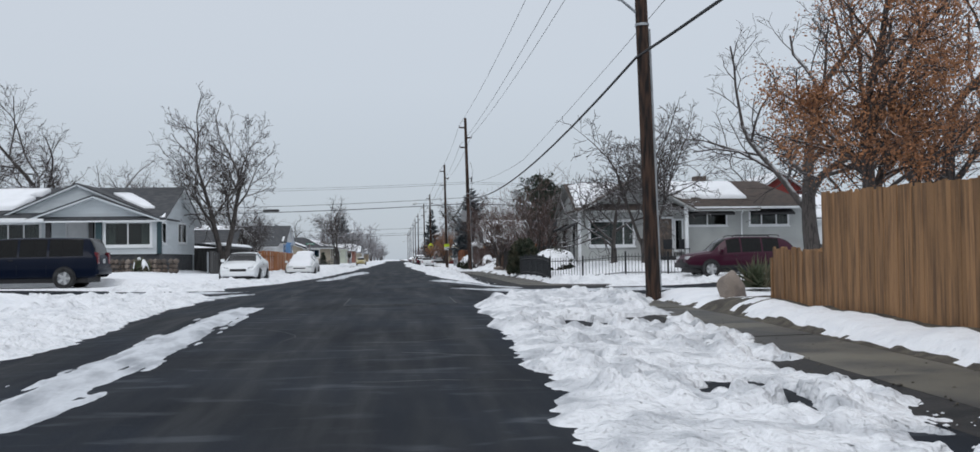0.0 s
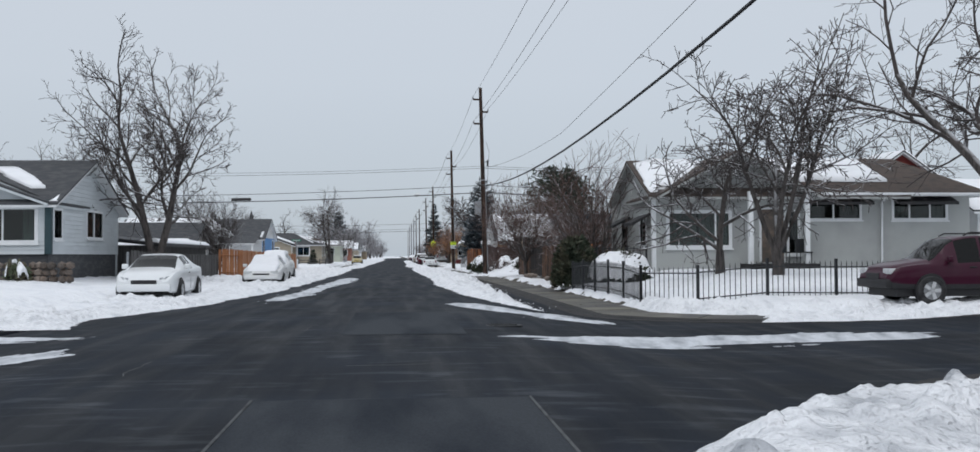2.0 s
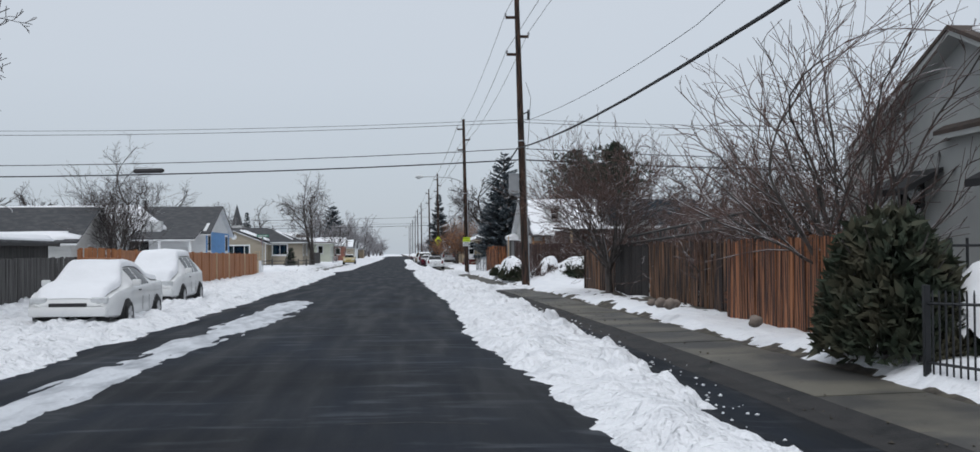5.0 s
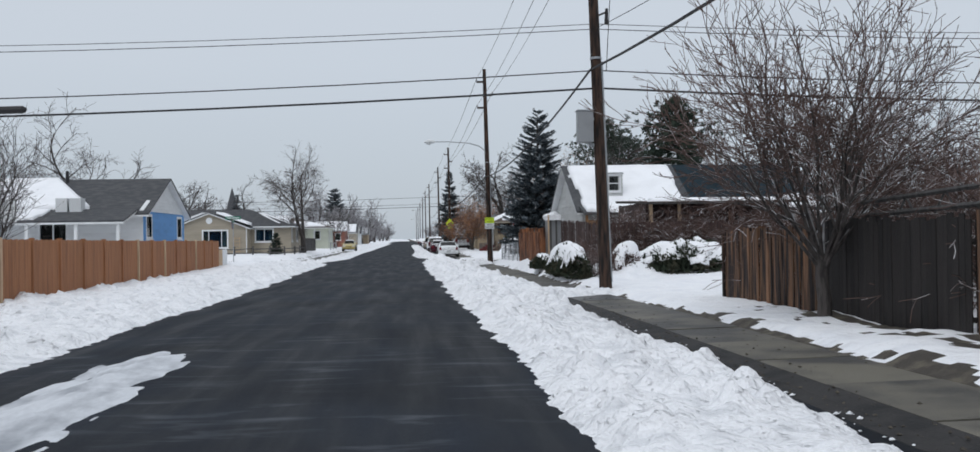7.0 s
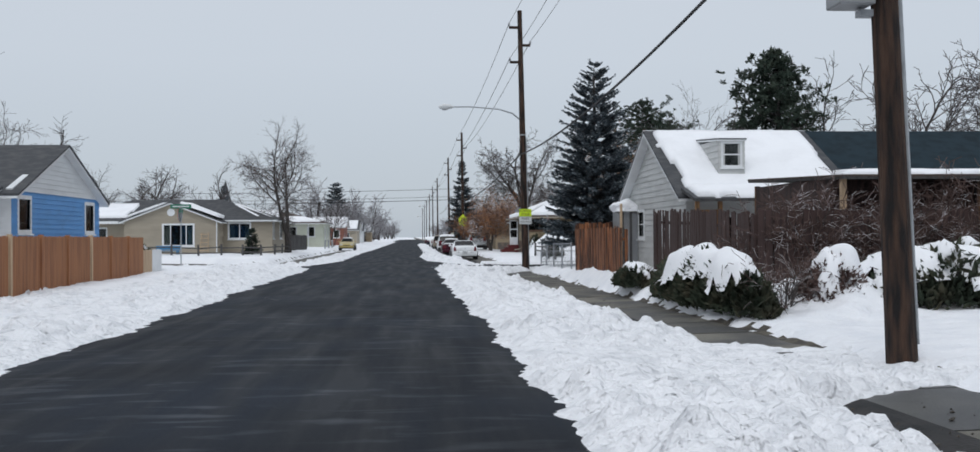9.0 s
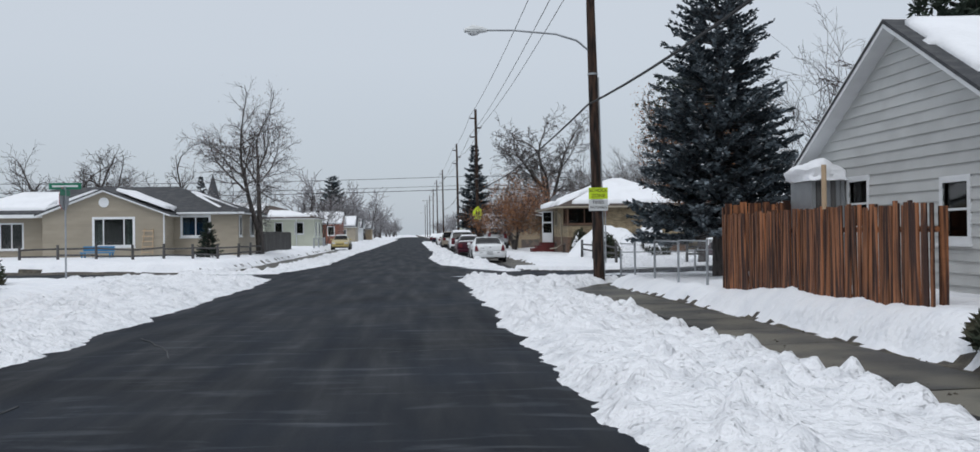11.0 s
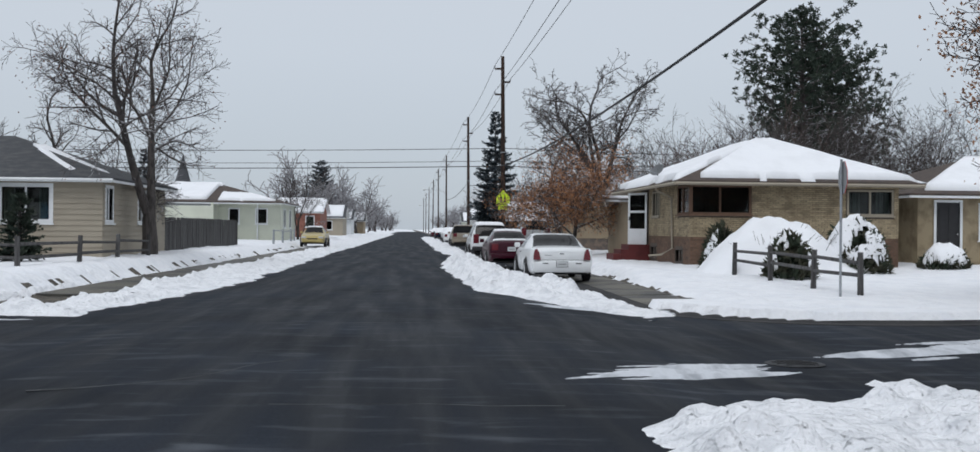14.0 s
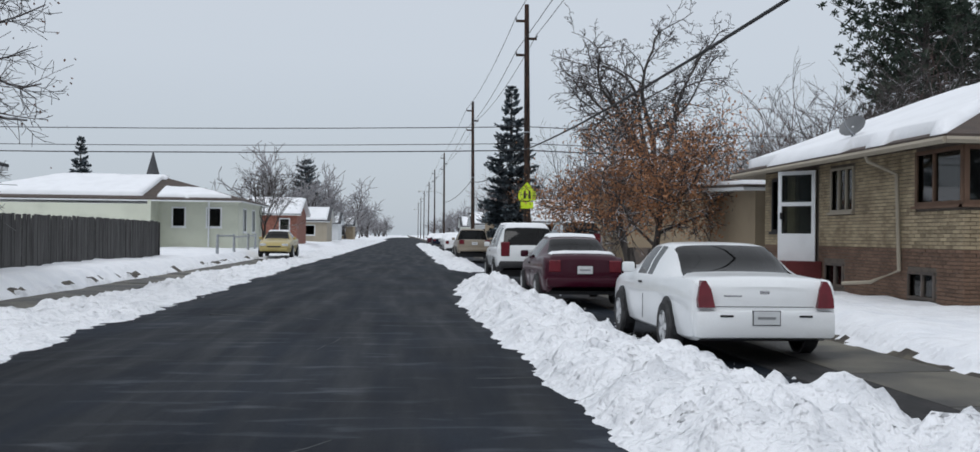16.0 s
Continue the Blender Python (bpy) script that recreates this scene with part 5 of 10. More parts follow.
def spruce(loc, height, radius, label, seed, needle=None, name="spruce_tree", ragged=0.22, bare=0.05, snow=0.0, power=0.85, tiers=None, density=1.0):
    """A conifer: trunk, close whorls of limbs, and sprays of needles all round them."""
    rng = random.Random(seed)
    own = thing(name, seat(loc), label, "conifer")
    wood = Wood()
    wood.limb([Vector((0, 0, -0.2)), Vector((0, 0, height * 0.5)), Vector((0, 0, height * 0.97))], height * 0.022 + 0.05, 0.015, 8)
    v, f, sv, sf = [], [], [], []
    tiers = tiers or int(height * 4.2)
    for t in range(tiers):
        h = bare + (1 - bare) * (t + rng.random()) / tiers
        ln0 = radius * ((1 - h) ** power) * (0.55 + 0.45 * min(1, h / 0.1))
        nb = max(5, int((15 if density >= 1 else 9) * (0.45 + (1 - h) * 0.6)))
        for b in range(nb):
            a = 2 * math.pi * (b + rng.random()) / nb
            ln = ln0 * rng.uniform(1 - ragged * 1.8, 1 + ragged * 0.5) + 0.1
            dr = Vector((math.cos(a), math.sin(a), 0.35 - 0.5 * (1 - h) + rng.uniform(-0.12, 0.12)))
            p0 = Vector((0, 0, height * min(0.985, max(bare * 0.7, h + rng.uniform(-0.7, 0.7) / tiers))))
            end = p0 + dr * ln + Vector((0, 0, 0.10 * ln))
            wood.limb([p0, p0 + dr * ln * 0.5 - Vector((0, 0, 0.05 * ln)), end], 0.015 + 0.01 * ln, 0.005, 3)
            k = max(5, int(ln * 14 * density))
            side = Vector((-math.sin(a), math.cos(a), 0))
            for j in range(k):
                u = 0.25 + 0.75 * (j + rng.random()) / k
                c = p0.lerp(end, u) - Vector((0, 0, 0.05 * ln * 4 * u * (1 - u)))
                w = (0.22 + 0.13 * ln) * (1.15 - 0.6 * u) * rng.uniform(0.6, 1.15) * (0.72 if density >= 1 else 1.3)
                for sgn in (-1, 0, 1):
                    tip = c + (side * sgn * rng.uniform(0.5, 0.95) + dr * 0.7 + Vector((0, 0, rng.uniform(-0.15, 0.55) if sgn else rng.uniform(-0.6, 0.5)))) * w
                    n = Vector((rng.gauss(0, 0.6), rng.gauss(0, 0.6), 1)).normalized()
                    q = (tip - c).cross(n).normalized() * w * 0.2
                    i = len(v)
                    mid = c.lerp(tip, 0.55)
                    v += [c, mid + q, tip, mid - q, mid - n * w * 0.3]
                    f += [(i, i + 1, i + 2, i + 3), (i, i + 4, i + 2)]
                    if snow and rng.random() < snow and u > 0.4:
                        i = len(sv)
                        up = Vector((0, 0, 0.02))
                        sv += [c.lerp(mid, 0.5) + up, mid + q * 0.7 + up, c.lerp(tip, 0.8) + up, mid - q * 0.7 + up]
                        sf.append((i, i + 1, i + 2, i + 3))
    raw("trunk", wood.v, wood.f, M_BARK, own, True)
    raw("crown", v, f, needle or M_SPRUCE, own, False, "dense needle sprays")
    if sv:
        raw("bough_snow", sv, sf, M_ROOFSNOW, own, False, "thin snow lying on the boughs")
    return own


def pine(loc, height, radius, label, seed, needle=None, start=0.22, limbs=100, tuft=0.27):
    """A shaggy pine: crooked limbs that end in round tufts of needles, with gaps between."""
    rng = random.Random(seed)
    own = thing("pine_tree", seat(loc), label, "conifer")
    wood = Wood()
    wood.limb([Vector((0, 0, -0.2)), Vector((0.1, 0, height * 0.5)), Vector((0, 0.1, height * 0.95))], height * 0.02 + 0.06, 0.04, 8)
    v, f = [], []
    for b in range(limbs):
        h = start + (1 - start) * ((b + rng.random()) / limbs) ** 0.9
        env = math.sin(math.pi * min(1, 0.22 + 0.78 * (h - start) / (1 - start))) ** 0.6
        ln = radius * (0.30 + 0.75 * env) * rng.uniform(0.55, 1.1) * (1 if h < 0.92 else 0.5)
        a = 2.4 * b + rng.uniform(-0.5, 0.5)
        dr = Vector((math.cos(a), math.sin(a), rng.uniform(-0.05, 0.45)))
        p0 = Vector((0, 0, height * h * 0.94))
        p1 = p0 + dr * ln * 0.55 + Vector((0, 0, rng.uniform(-0.2, 0.1)))
        p2 = p0 + dr * ln + Vector((0, 0, 0.15 * ln))
        wood.limb([p0, p1, p2], 0.03 + 0.012 * ln, 0.012, 4)
        for j in range(int(5 + ln * 4.5)):
            u = rng.uniform(0.3, 1.05)
            c = (p0.lerp(p1, u / 0.55) if u < 0.55 else p1.lerp(p2, (u - 0.55) / 0.45)) + Vector((rng.gauss(0, 0.28), rng.gauss(0, 0.28), rng.gauss(0.1, 0.18))) * (0.5 + 0.25 * ln)
            for k in range(20):
                d = Vector((rng.gauss(0, 1), rng.gauss(0, 1), rng.gauss(0.3, 0.8))).normalized()
                w = tuft * rng.uniform(0.6, 1.2)
                q = d.cross(Vector((rng.gauss(0, 1), rng.gauss(0, 1), rng.gauss(0, 1)))).normalized() * w * 0.16
                i = len(v)
                v += [c, c + d * w * 0.6 + q, c + d * w, c + d * w * 0.6 - q]
                f.append((i, i + 1, i + 2, i + 3))
    raw("trunk", wood.v, wood.f, M_BARK, own, True)
    raw("crown", v, f, needle or M_PINE, own, False, "tufts of dark needles")
    return own


def snow_mound(own, rx, ry, h, seed, reach=0.92):
    """A thick soft sheet of snow lying over the top of a shrub, its edge ragged and tucked in."""
    n = 40
    g = np.linspace(-1.15, 1.15, n + 1)
    U, V = np.meshgrid(g, g)
    x, y = U * rx, V * ry
    e = np.hypot(U, V) + 0.75 * (fbm(x * 1.3, y * 1.3, 3, seed) - 0.5) + 0.2 * (fbm(x * 4.5, y * 4.5, 2, seed + 1) - 0.5)
    z = h * (1.04 - 0.42 * np.hypot(U, V) ** 2 + 0.30 * (fbm(x * 1.7, y * 1.7, 3, seed + 2) - 0.5)) + 0.05
    z = z - 0.32 * h * smooth01((e - reach + 0.3) / 0.36)
    v = [(float(a), float(b), float(c)) for a, b, c in zip(x.ravel(), y.ravel(), z.ravel())]
    f = [(j * (n + 1) + i, j * (n + 1) + i + 1, (j + 1) * (n + 1) + i + 1, (j + 1) * (n + 1) + i) for j in range(n) for i in range(n) if e[j, i] < reach + 0.06]
    left = dict.fromkeys(f)
    near = {}
    for q in f:
        for c in q:
            near.setdefault(c, []).append(q)
    while left:
        todo, piece = [next(iter(left))], []
        left.pop(todo[0])
        while todo:
            q = todo.pop()
            piece.append(q)
            for c in q:
                for o in near[c]:
                    if o in left:
                        left.pop(o)
                        todo.append(o)
        if len(piece) > 24:
            use = {c: k for k, c in enumerate(sorted({c for q in piece for c in q}))}
            raw("snow_cap", [v[c] for c in use], [tuple(use[c] for c in q) for q in piece], M_ROOFSNOW, own, True, "deep soft snow lying on top")


def shrub(loc, rx, ry, h, label, seed, leaf=None, snow=0.0, count=2600, size=0.07, name="shrub", spiky=0.4, even=0.0):
    """A low evergreen: many short sprays from a mounded, uneven body, with snow caught on top."""
    rng = random.Random(seed)
    own = thing(name, seat(loc), label, "shrub")
    v, f, w = [], [], Wood()
    for i in range(max(8, count // 120)):
        a = rng.uniform(0, 6.283)
        e = Vector((math.cos(a) * rx * rng.uniform(0.4, 0.95), math.sin(a) * ry * rng.uniform(0.4, 0.95), h * rng.uniform(0.3, 0.9)))
        w.limb([Vector((e.x * 0.1, e.y * 0.1, -0.05)), e * 0.5 + Vector((0, 0, 0.1 * h)), e], 0.03, 0.008, 4)
    top = lambda x, y: h * max(0, 1 - (x / rx) ** 2 - (y / ry) ** 2) ** 0.5 * (0.62 * (1 - even) + 0.93 * even + 0.62 * (1 - even) * float(fbm(np.array(x * 1.6 + seed), np.array(y * 1.6), 3, seed)))
    for i in range(count):
        a, q = rng.uniform(0, 6.283), math.sqrt(rng.random())
        x, y = math.cos(a) * q * rx, math.sin(a) * q * ry
        z = top(x, y) * rng.uniform(0.25, 1.05)
        d = Vector((x / rx * 0.8 + rng.gauss(0, spiky), y / ry * 0.8 + rng.gauss(0, spiky), 0.5 + rng.gauss(0, spiky))).normalized()
        s = size * rng.uniform(0.7, 2.0)
        n = d.cross(Vector((rng.gauss(0, 1), rng.gauss(0, 1), rng.gauss(0, 1)))).normalized()
        c = Vector((x, y, z))
        k = len(v)
        v += [c - d * s, c + n * s * 0.5, c + d * s * 1.6, c - n * s * 0.5]
        f.append((k, k + 1, k + 2, k + 3))
    raw("stem", w.v, w.f, M_BARK, own)
    raw("foliage", v, f, leaf or M_JUNIPER, own)
    if snow:
        n = 34
        sv, sf, idx = [], [], {}
        for j in range(n + 1):
            for i in range(n + 1):
                x, y = (2 * i / n - 1) * rx, (2 * j / n - 1) * ry
                t = top(x, y)
                k = float(fbm(np.array(x * 2.4 + seed * 3), np.array(y * 2.4), 3, seed + 5))
                if t > 0.05 and k < 0.30 + snow * 0.42:
                    idx[i, j] = len(sv)
                    sv.append(Vector((x, y, t * 0.97 + 0.05 + 0.16 * (0.30 + snow * 0.42 - k) / 0.3)))
        for j in range(n):
            for i in range(n):
                q = [idx.get(k) for k in ((i, j), (i + 1, j), (i + 1, j + 1), (i, j + 1))]
                if None not in q:
                    sf.append(q)
        nb = len(sv)
        low = [p - Vector((0, 0, 0.12)) for p in sv]
        edge = {}
        for q in sf:
            for s, t in zip(q, q[1:] + q[:1]):
                edge[s, t] = 1
        side = [(t, s, s + nb, t + nb) for s, t in edge if (t, s) not in edge]
        raw("snow_cap", sv + low, sf + side, M_ROOFSNOW, own, True, "snow caught on the branches")
    return own


# ---- houses ----


# blue-grey house on the corner of the first side street
H = thing("house", (-19, 60, 0.5), "single-storey blue-grey lap-sided house with nested gables and snowy roof", "house")
w = Wall(H, "wall", (-12.3, 56.4), (-12.3, 65.7), 1.5, 3.45, M_GREYSIDE, [(0.5, 1.35, 2.1, 3.1), (4.6, 6.75, 2.2, 3.2)], gable=(0, 4.65, 5.2, 9.3), board=0.16)
window(w, 0.5, 1.35, 2.1, 3.1, (), behind=(0.4, M_CURTAIN))
window(w, 4.6, 6.75, 2.2, 3.2, (0.5,), behind=(0.5, M_CURTAIN))
w = Wall(H, "wall", (-15.35, 56.4), (-12.3, 56.4), 1.5, 3.45, M_GREYSIDE, [(0.33, 2.55, 2.0, 3.1)], board=0.16)
window(w, 0.33, 2.55, 2.0, 3.1, (0.5,), behind=(0.45, M_CURTAIN), trim=0.13)
# porch side wall: its shade is put in by the dark shingle colour
w = Wall(H, "wall", (-15.35, 58.4), (-15.35, 56.4), 1.5, 3.45, M_SHINGLE)
w = Wall(H, "wall", (-27, 58.4), (-15.35, 58.4), 0.6, 3.45, M_GREYSIDE, [(5.6, 8.0, 2.05, 3.15), (9.45, 10.4, 1.15, 3.15), (1.5, 3.2, 2.05, 3.15)], board=0.16)
window(w, 5.6, 8.0, 2.05, 3.15, (0.33, 0.67), behind=(0.7, M_CURTAIN), trim=0.12)
window(w, 1.5, 3.2, 2.05, 3.15, (0.5,), behind=(0.5, M_CURTAIN))
door(w, 9.45, 10.4, 1.15, 3.15, M_WHITE)
Wall(H, "wall", (-27, 65.7), (-27, 58.4), 0.6, 3.45, M_GREYSIDE, gable=(0, 4.7, 5.2, 9.3))
Wall(H, "wall", (-12.3, 65.7), (-27, 65.7), 0.6, 3.45, M_GREYSIDE)
for a, b in (((-15.3, 56.45), (-12.35, 56.45)), ((-12.35, 56.45), (-12.35, 65.65))):
    Wall(H, "foundation_wall", a, b, 0.3, 1.5, M_SHINGLE, thick=0.25)
s, n = gable_roof_x(H, -27, -12.3, 56.4, 65.7, 3.45, 5.25, M_SHINGLE, 0.4)
wl2, el2 = gable_roof_y(H, -18.6, -12.5, 56.4, 60.0, 3.45, 4.55, M_SHINGLE, 0.3, front=0.5, trim=M_GREYSIDE)
Wall(H, "gable_wall", (-18.6, 56.38), (-12.5, 56.38), 3.3, 3.45, M_GREYSIDE, gable=(0, 3.05, 4.5, 6.1), board=0.16)
gable_roof_y(H, -20.6, -12.55, 57.0, 61.0, 3.5, 5.22, M_SHINGLE, 0.3, trim=M_GREYSIDE)
Wall(H, "gable_wall", (-20.6, 56.98), (-12.55, 56.98), 3.4, 3.5, M_GREYSIDE, gable=(0, 4.02, 5.15, 8.05), board=0.16)
for x in (-17.9, -15.75):
    bm = bmesh.new()
    box(bm, x - 0.12, x + 0.12, 56.3, 56.54, 0.9, 3.35, bevel=0.015)
    part("porch_post", bm, M_TRIMBLACK, H)
bm = bmesh.new()
box(bm, -18.3, -15.4, 56.2, 58.4, 0.3, 1.1)
part("porch_floor", bm, M_KERB, H)
bm = bmesh.new()
box(bm, -27.4, -18.0, 55.9, 56.02, 3.2, 3.36)
part("eave_board", bm, M_WHITE, H)
gutter(H, (-27.4, 55.95, 3.34), (-18.3, 55.95, 3.34))
snow_on(H, [(-27.2, 56.3, 3.5), (-19.6, 57.2, 3.78), (-18.6, 60.6, 5.1), (-27.2, 60.6, 5.1)], 0.2, 3)
snow_on(H, [(-13.2, 57.2, 3.75), (-12.05, 57.2, 3.75), (-14.6, 60.2, 4.95), (-16.4, 60.2, 4.95)], 0.1, 4, cells=14)
snow_on(H, [(-12.25, 56.2, 3.36), (-11.95, 56.2, 3.36), (-11.95, 58.4, 4.1), (-12.25, 58.4, 4.1)], 0.08, 5, cells=8, ragged=0)
M_TEAL = mat("dark_teal_paint", (0.025, 0.055, 0.065), 0.6, 0.2, 2, 40, 0.05)
for x0, x1, y0, y1 in ((-15.5, -15.2, 56.25, 56.41), (-12.42, -12.2, 56.26, 56.5)):
    bm = bmesh.new()
    box(bm, x0, x1, y0, y1, 1.5, 3.44, bevel=0.01)
    part("corner_board", bm, M_TEAL, H, "dark teal corner board")
# low garden wall of rough stones before it
gw = thing("stone_garden_wall", (-14, 55.4, 0.4), "low rough stone planter wall dusted with snow", "garden wall")
for k in range(60):
    bm = bmesh.new()
    bmesh.ops.create_icosphere(bm, subdivisions=1, radius=0.2, matrix=Matrix.Translation((-16.2 + (k % 20) * 0.26 + random.uniform(-0.05, 0.05), 55.3 + random.uniform(-0.12, 0.12), 0.62 + (k // 20) * 0.24)) @ Matrix.Rotation(random.random() * 3, 4, "Z") @ Matrix.Diagonal((1, 0.8, 0.75, 1)))
    part("stone", bm, M_STONE if k % 5 else M_ROCK, gw)
for x, y, r in ((-12.9, 55.0, 0.32), (-15.3, 55.2, 0.25), (-17.0, 55.2, 0.3)):
    shrub((x, y, 0.55), r * 1.3, r * 1.2, 0.9, "small dead garden plant in a tub with snow on it", int(-x * 10), M_YUCCA, 0.6, 300, 0.05)

# grey stucco house behind the iron fence
H = thing("house", (15, 60, 0.6), "single-storey grey stucco house with wide porch gable and white eaves", "house")
w = Wall(H, "wall", (9.9, 64.2), (9.9, 57.4), 0.3, 3.6, M_STUCCO, [(1.2, 2.0, 1.7, 2.7), (4.6, 5.6, 1.75, 2.9)], gable=(0, 3.6, 5.2, 7.2))
window(w, 1.2, 2.0, 1.7, 2.7, (), casing=M_TRIMBLACK)
window(w, 4.6, 5.6, 1.75, 2.9, (), behind=(0.6, M_CURTAIN))
w = Wall(H, "wall", (9.9, 57.4), (22.6, 57.4), 0.3, 3.7, M_STUCCO, [(0.62, 2.95, 1.72, 2.95), (4.25, 5.15, 1.05, 3.1), (5.35, 5.7, 1.4, 3.0), (6.1, 8.2, 2.75, 3.45), (9.6, 11.7, 2.75, 3.45)], gable=(0.2, 3.0, 5.2, 5.8))
window(w, 0.62, 2.95, 1.72, 2.95, (0.78,), behind=(1.0, M_CURTAIN), trim=0.13)
window(w, 6.1, 8.2, 2.75, 3.45, (0.5,), trim=0.08)
window(w, 9.6, 11.7, 2.75, 3.45, (0.3, 0.7), trim=0.1, behind=(0.5, M_CURTAIN))
door(w, 4.25, 5.15, 1.05, 3.1, M_STONE)
window(w, 5.35, 5.7, 1.4, 3.0, ())
Wall(H, "wall", (22.6, 57.4), (22.6, 65.5), 0.3, 3.7, M_STUCCO)
Wall(H, "wall", (22.6, 65.5), (9.9, 65.5), 0.3, 3.7, M_STUCCO)
s, n = gable_roof_x(H, 9.9, 19.5, 57.0, 64.2, 3.75, 5.25, M_BROWNSHINGLE, 0.35, yr=60.6, trim=M_STUCCO)
roof_plane(H, [(15.9, 56.6, 3.70), (17.52, 56.78, 3.72), (17.52, 60.6, 5.34), (14.9, 60.6, 5.34)], M_BROWNSHINGLE)
roof_plane(H, [(17.5, 56.8, 3.72), (23.1, 56.8, 3.72), (21.0, 60.6, 5.35), (17.5, 60.6, 5.35)], M_BROWNSHINGLE)
roof_plane(H, [(23.1, 56.8, 3.72), (23.1, 65.8, 3.72), (21.0, 60.6, 5.35)], M_BROWNSHINGLE)
roof_plane(H, [(23.1, 65.8, 3.72), (17.5, 65.8, 3.72), (17.5, 60.6, 5.35), (21.0, 60.6, 5.35)], M_BROWNSHINGLE)
wl3, el3 = gable_roof_y(H, 10.1, 15.7, 56.9, 61.0, 3.78, 5.3, M_BROWNSHINGLE, 0.4, front=0.9, trim=M_STUCCO)
snow_on(H, [(9.62, 56.8, 3.72), (10.6, 56.9, 3.75), (13.2, 60.45, 5.2), (9.62, 60.45, 5.2)], 0.2, 8, ragged=0.06)
snow_on(H, [(15.6, 57.5, 4.1), (19.6, 57.6, 4.1), (19.5, 60.4, 5.25), (13.6, 60.4, 5.25)], 0.18, 9)
bm = bmesh.new()
box(bm, 9.82, 9.98, 57.32, 57.48, 0.2, 3.6, bevel=0.01)
part("corner_board", bm, M_WHITE, H)
gutter(H, (15.9, 56.62, 3.66), (23.1, 56.75, 3.66), drop=[(18.95, 56.8, 3.6), (18.95, 57.25, 3.35), (18.95, 57.32, 0.7)])
for x, z0, z1 in ((13.4, 0.6, 3.75), (15.6, 0.6, 3.75)):
    bm = bmesh.new()
    box(bm, x - 0.09, x + 0.09, 56.35, 56.53, z0, z1, bevel=0.01)
    part("porch_post", bm, M_WHITE, H)
bm = bmesh.new()
box(bm, 13.3, 15.9, 55.9, 57.4, 0.0, 1.0, bevel=0.02)
part("porch_floor", bm, M_KERB, H)
for y0, x in ((58.5, 9.9), (62.1, 9.9)):
    bm = bmesh.new()
    prism(bm, [(x - 0.02, y0 - 0.7, 2.98), (x - 0.75, y0 - 0.7, 2.62), (x - 0.75, y0 - 0.7, 2.5), (x - 0.02, y0 - 0.7, 2.9)], (0, 1.6, 0))
    part("awning", bm, M_TRIMBLACK, H, "dark scalloped awning")
bm = bmesh.new()
prism(bm, [(15.8, 57.38, 3.62), (15.8, 56.7, 3.35), (15.8, 56.7, 3.25), (15.8, 57.38, 3.5)], (2.6, 0, 0))
part("awning", bm, M_TRIMBLACK, H, "dark scalloped awning")
bm = bmesh.new()
prism(bm, [(19.4, 57.38, 3.62), (19.4, 56.7, 3.35), (19.4, 56.7, 3.25), (19.4, 57.38, 3.5)], (2.4, 0, 0))
part("awning", bm, M_TRIMBLACK, H, "dark scalloped awning")
bm = bmesh.new()
box(bm, 17.6, 18.3, 61.6, 62.3, 4.6, 5.75)
part("chimney", bm, M_STONE, H)
for k, (x, y) in enumerate(((14.6, 56.4), (15.5, 56.5))):
    ch = thing("garden_chair", (x, y, 1.0), "black metal garden chair on the porch", "chair", "porch chairs")
    bm = bmesh.new()
    box(bm, x - 0.25, x + 0.25, y - 0.22, y + 0.22, 1.4, 1.45, bevel=0.01)
    part("seat", bm, M_BLACK, ch)
    bm = bmesh.new()
    box(bm, x - 0.25, x + 0.25, y + 0.19, y + 0.24, 1.45, 1.95, bevel=0.01)
    part("backrest", bm, M_BLACK, ch)
    for dx in (-0.22, 0.22):
        for dy in (-0.18, 0.18):
            bm = bmesh.new()
            tube(bm, [(x + dx, y + dy, 1.0), (x + dx, y + dy, 1.4)], 0.015, 6)
            part("leg", bm, M_BLACK, ch)

# white garage and red barn behind it
H = thing("garage", (29, 62, 0.6), "white lap-sided garage beside the grey house", "garage")
w = Wall(H, "wall", (24.4, 60), (33, 60), 0.4, 3.3, M_WHITESIDE, [(3.0, 4.1, 1.6, 1.95)], board=0.19)
window(w, 3.0, 4.1, 1.6, 1.95, (), trim=0.06)
Wall(H, "wall", (24.4, 66), (24.4, 60), 0.4, 3.3, M_WHITESIDE, board=0.19)
Wall(H, "wall", (33, 60), (33, 66), 0.4, 3.3, M_WHITESIDE)
Wall(H, "wall", (33, 66), (24.4, 66), 0.4, 3.3, M_WHITESIDE)
s, n = gable_roof_x(H, 24.4, 33, 60, 66, 3.3, 4.6, M_SHINGLE, 0.35)
snow_on(H, s, 0.18, 12, ragged=0)
H = thing("barn", (26, 73, 0.6), "dark red boarded barn with a snowy gambrel roof", "barn")
M_BARN = mat("barn_red_boards", (0.20, 0.035, 0.03), 0.8, 0.3, 1.5, 30, 0.2)
Wall(H, "wall", (22.5, 70), (29.5, 70), 0.4, 4.2, M_BARN, gable=(0, 3.5, 6.6, 7.0), board=0.22)
Wall(H, "wall", (22.5, 77), (22.5, 70), 0.4, 4.2, M_BARN)
Wall(H, "wall", (29.5, 70), (29.5, 77), 0.4, 4.2, M_BARN)
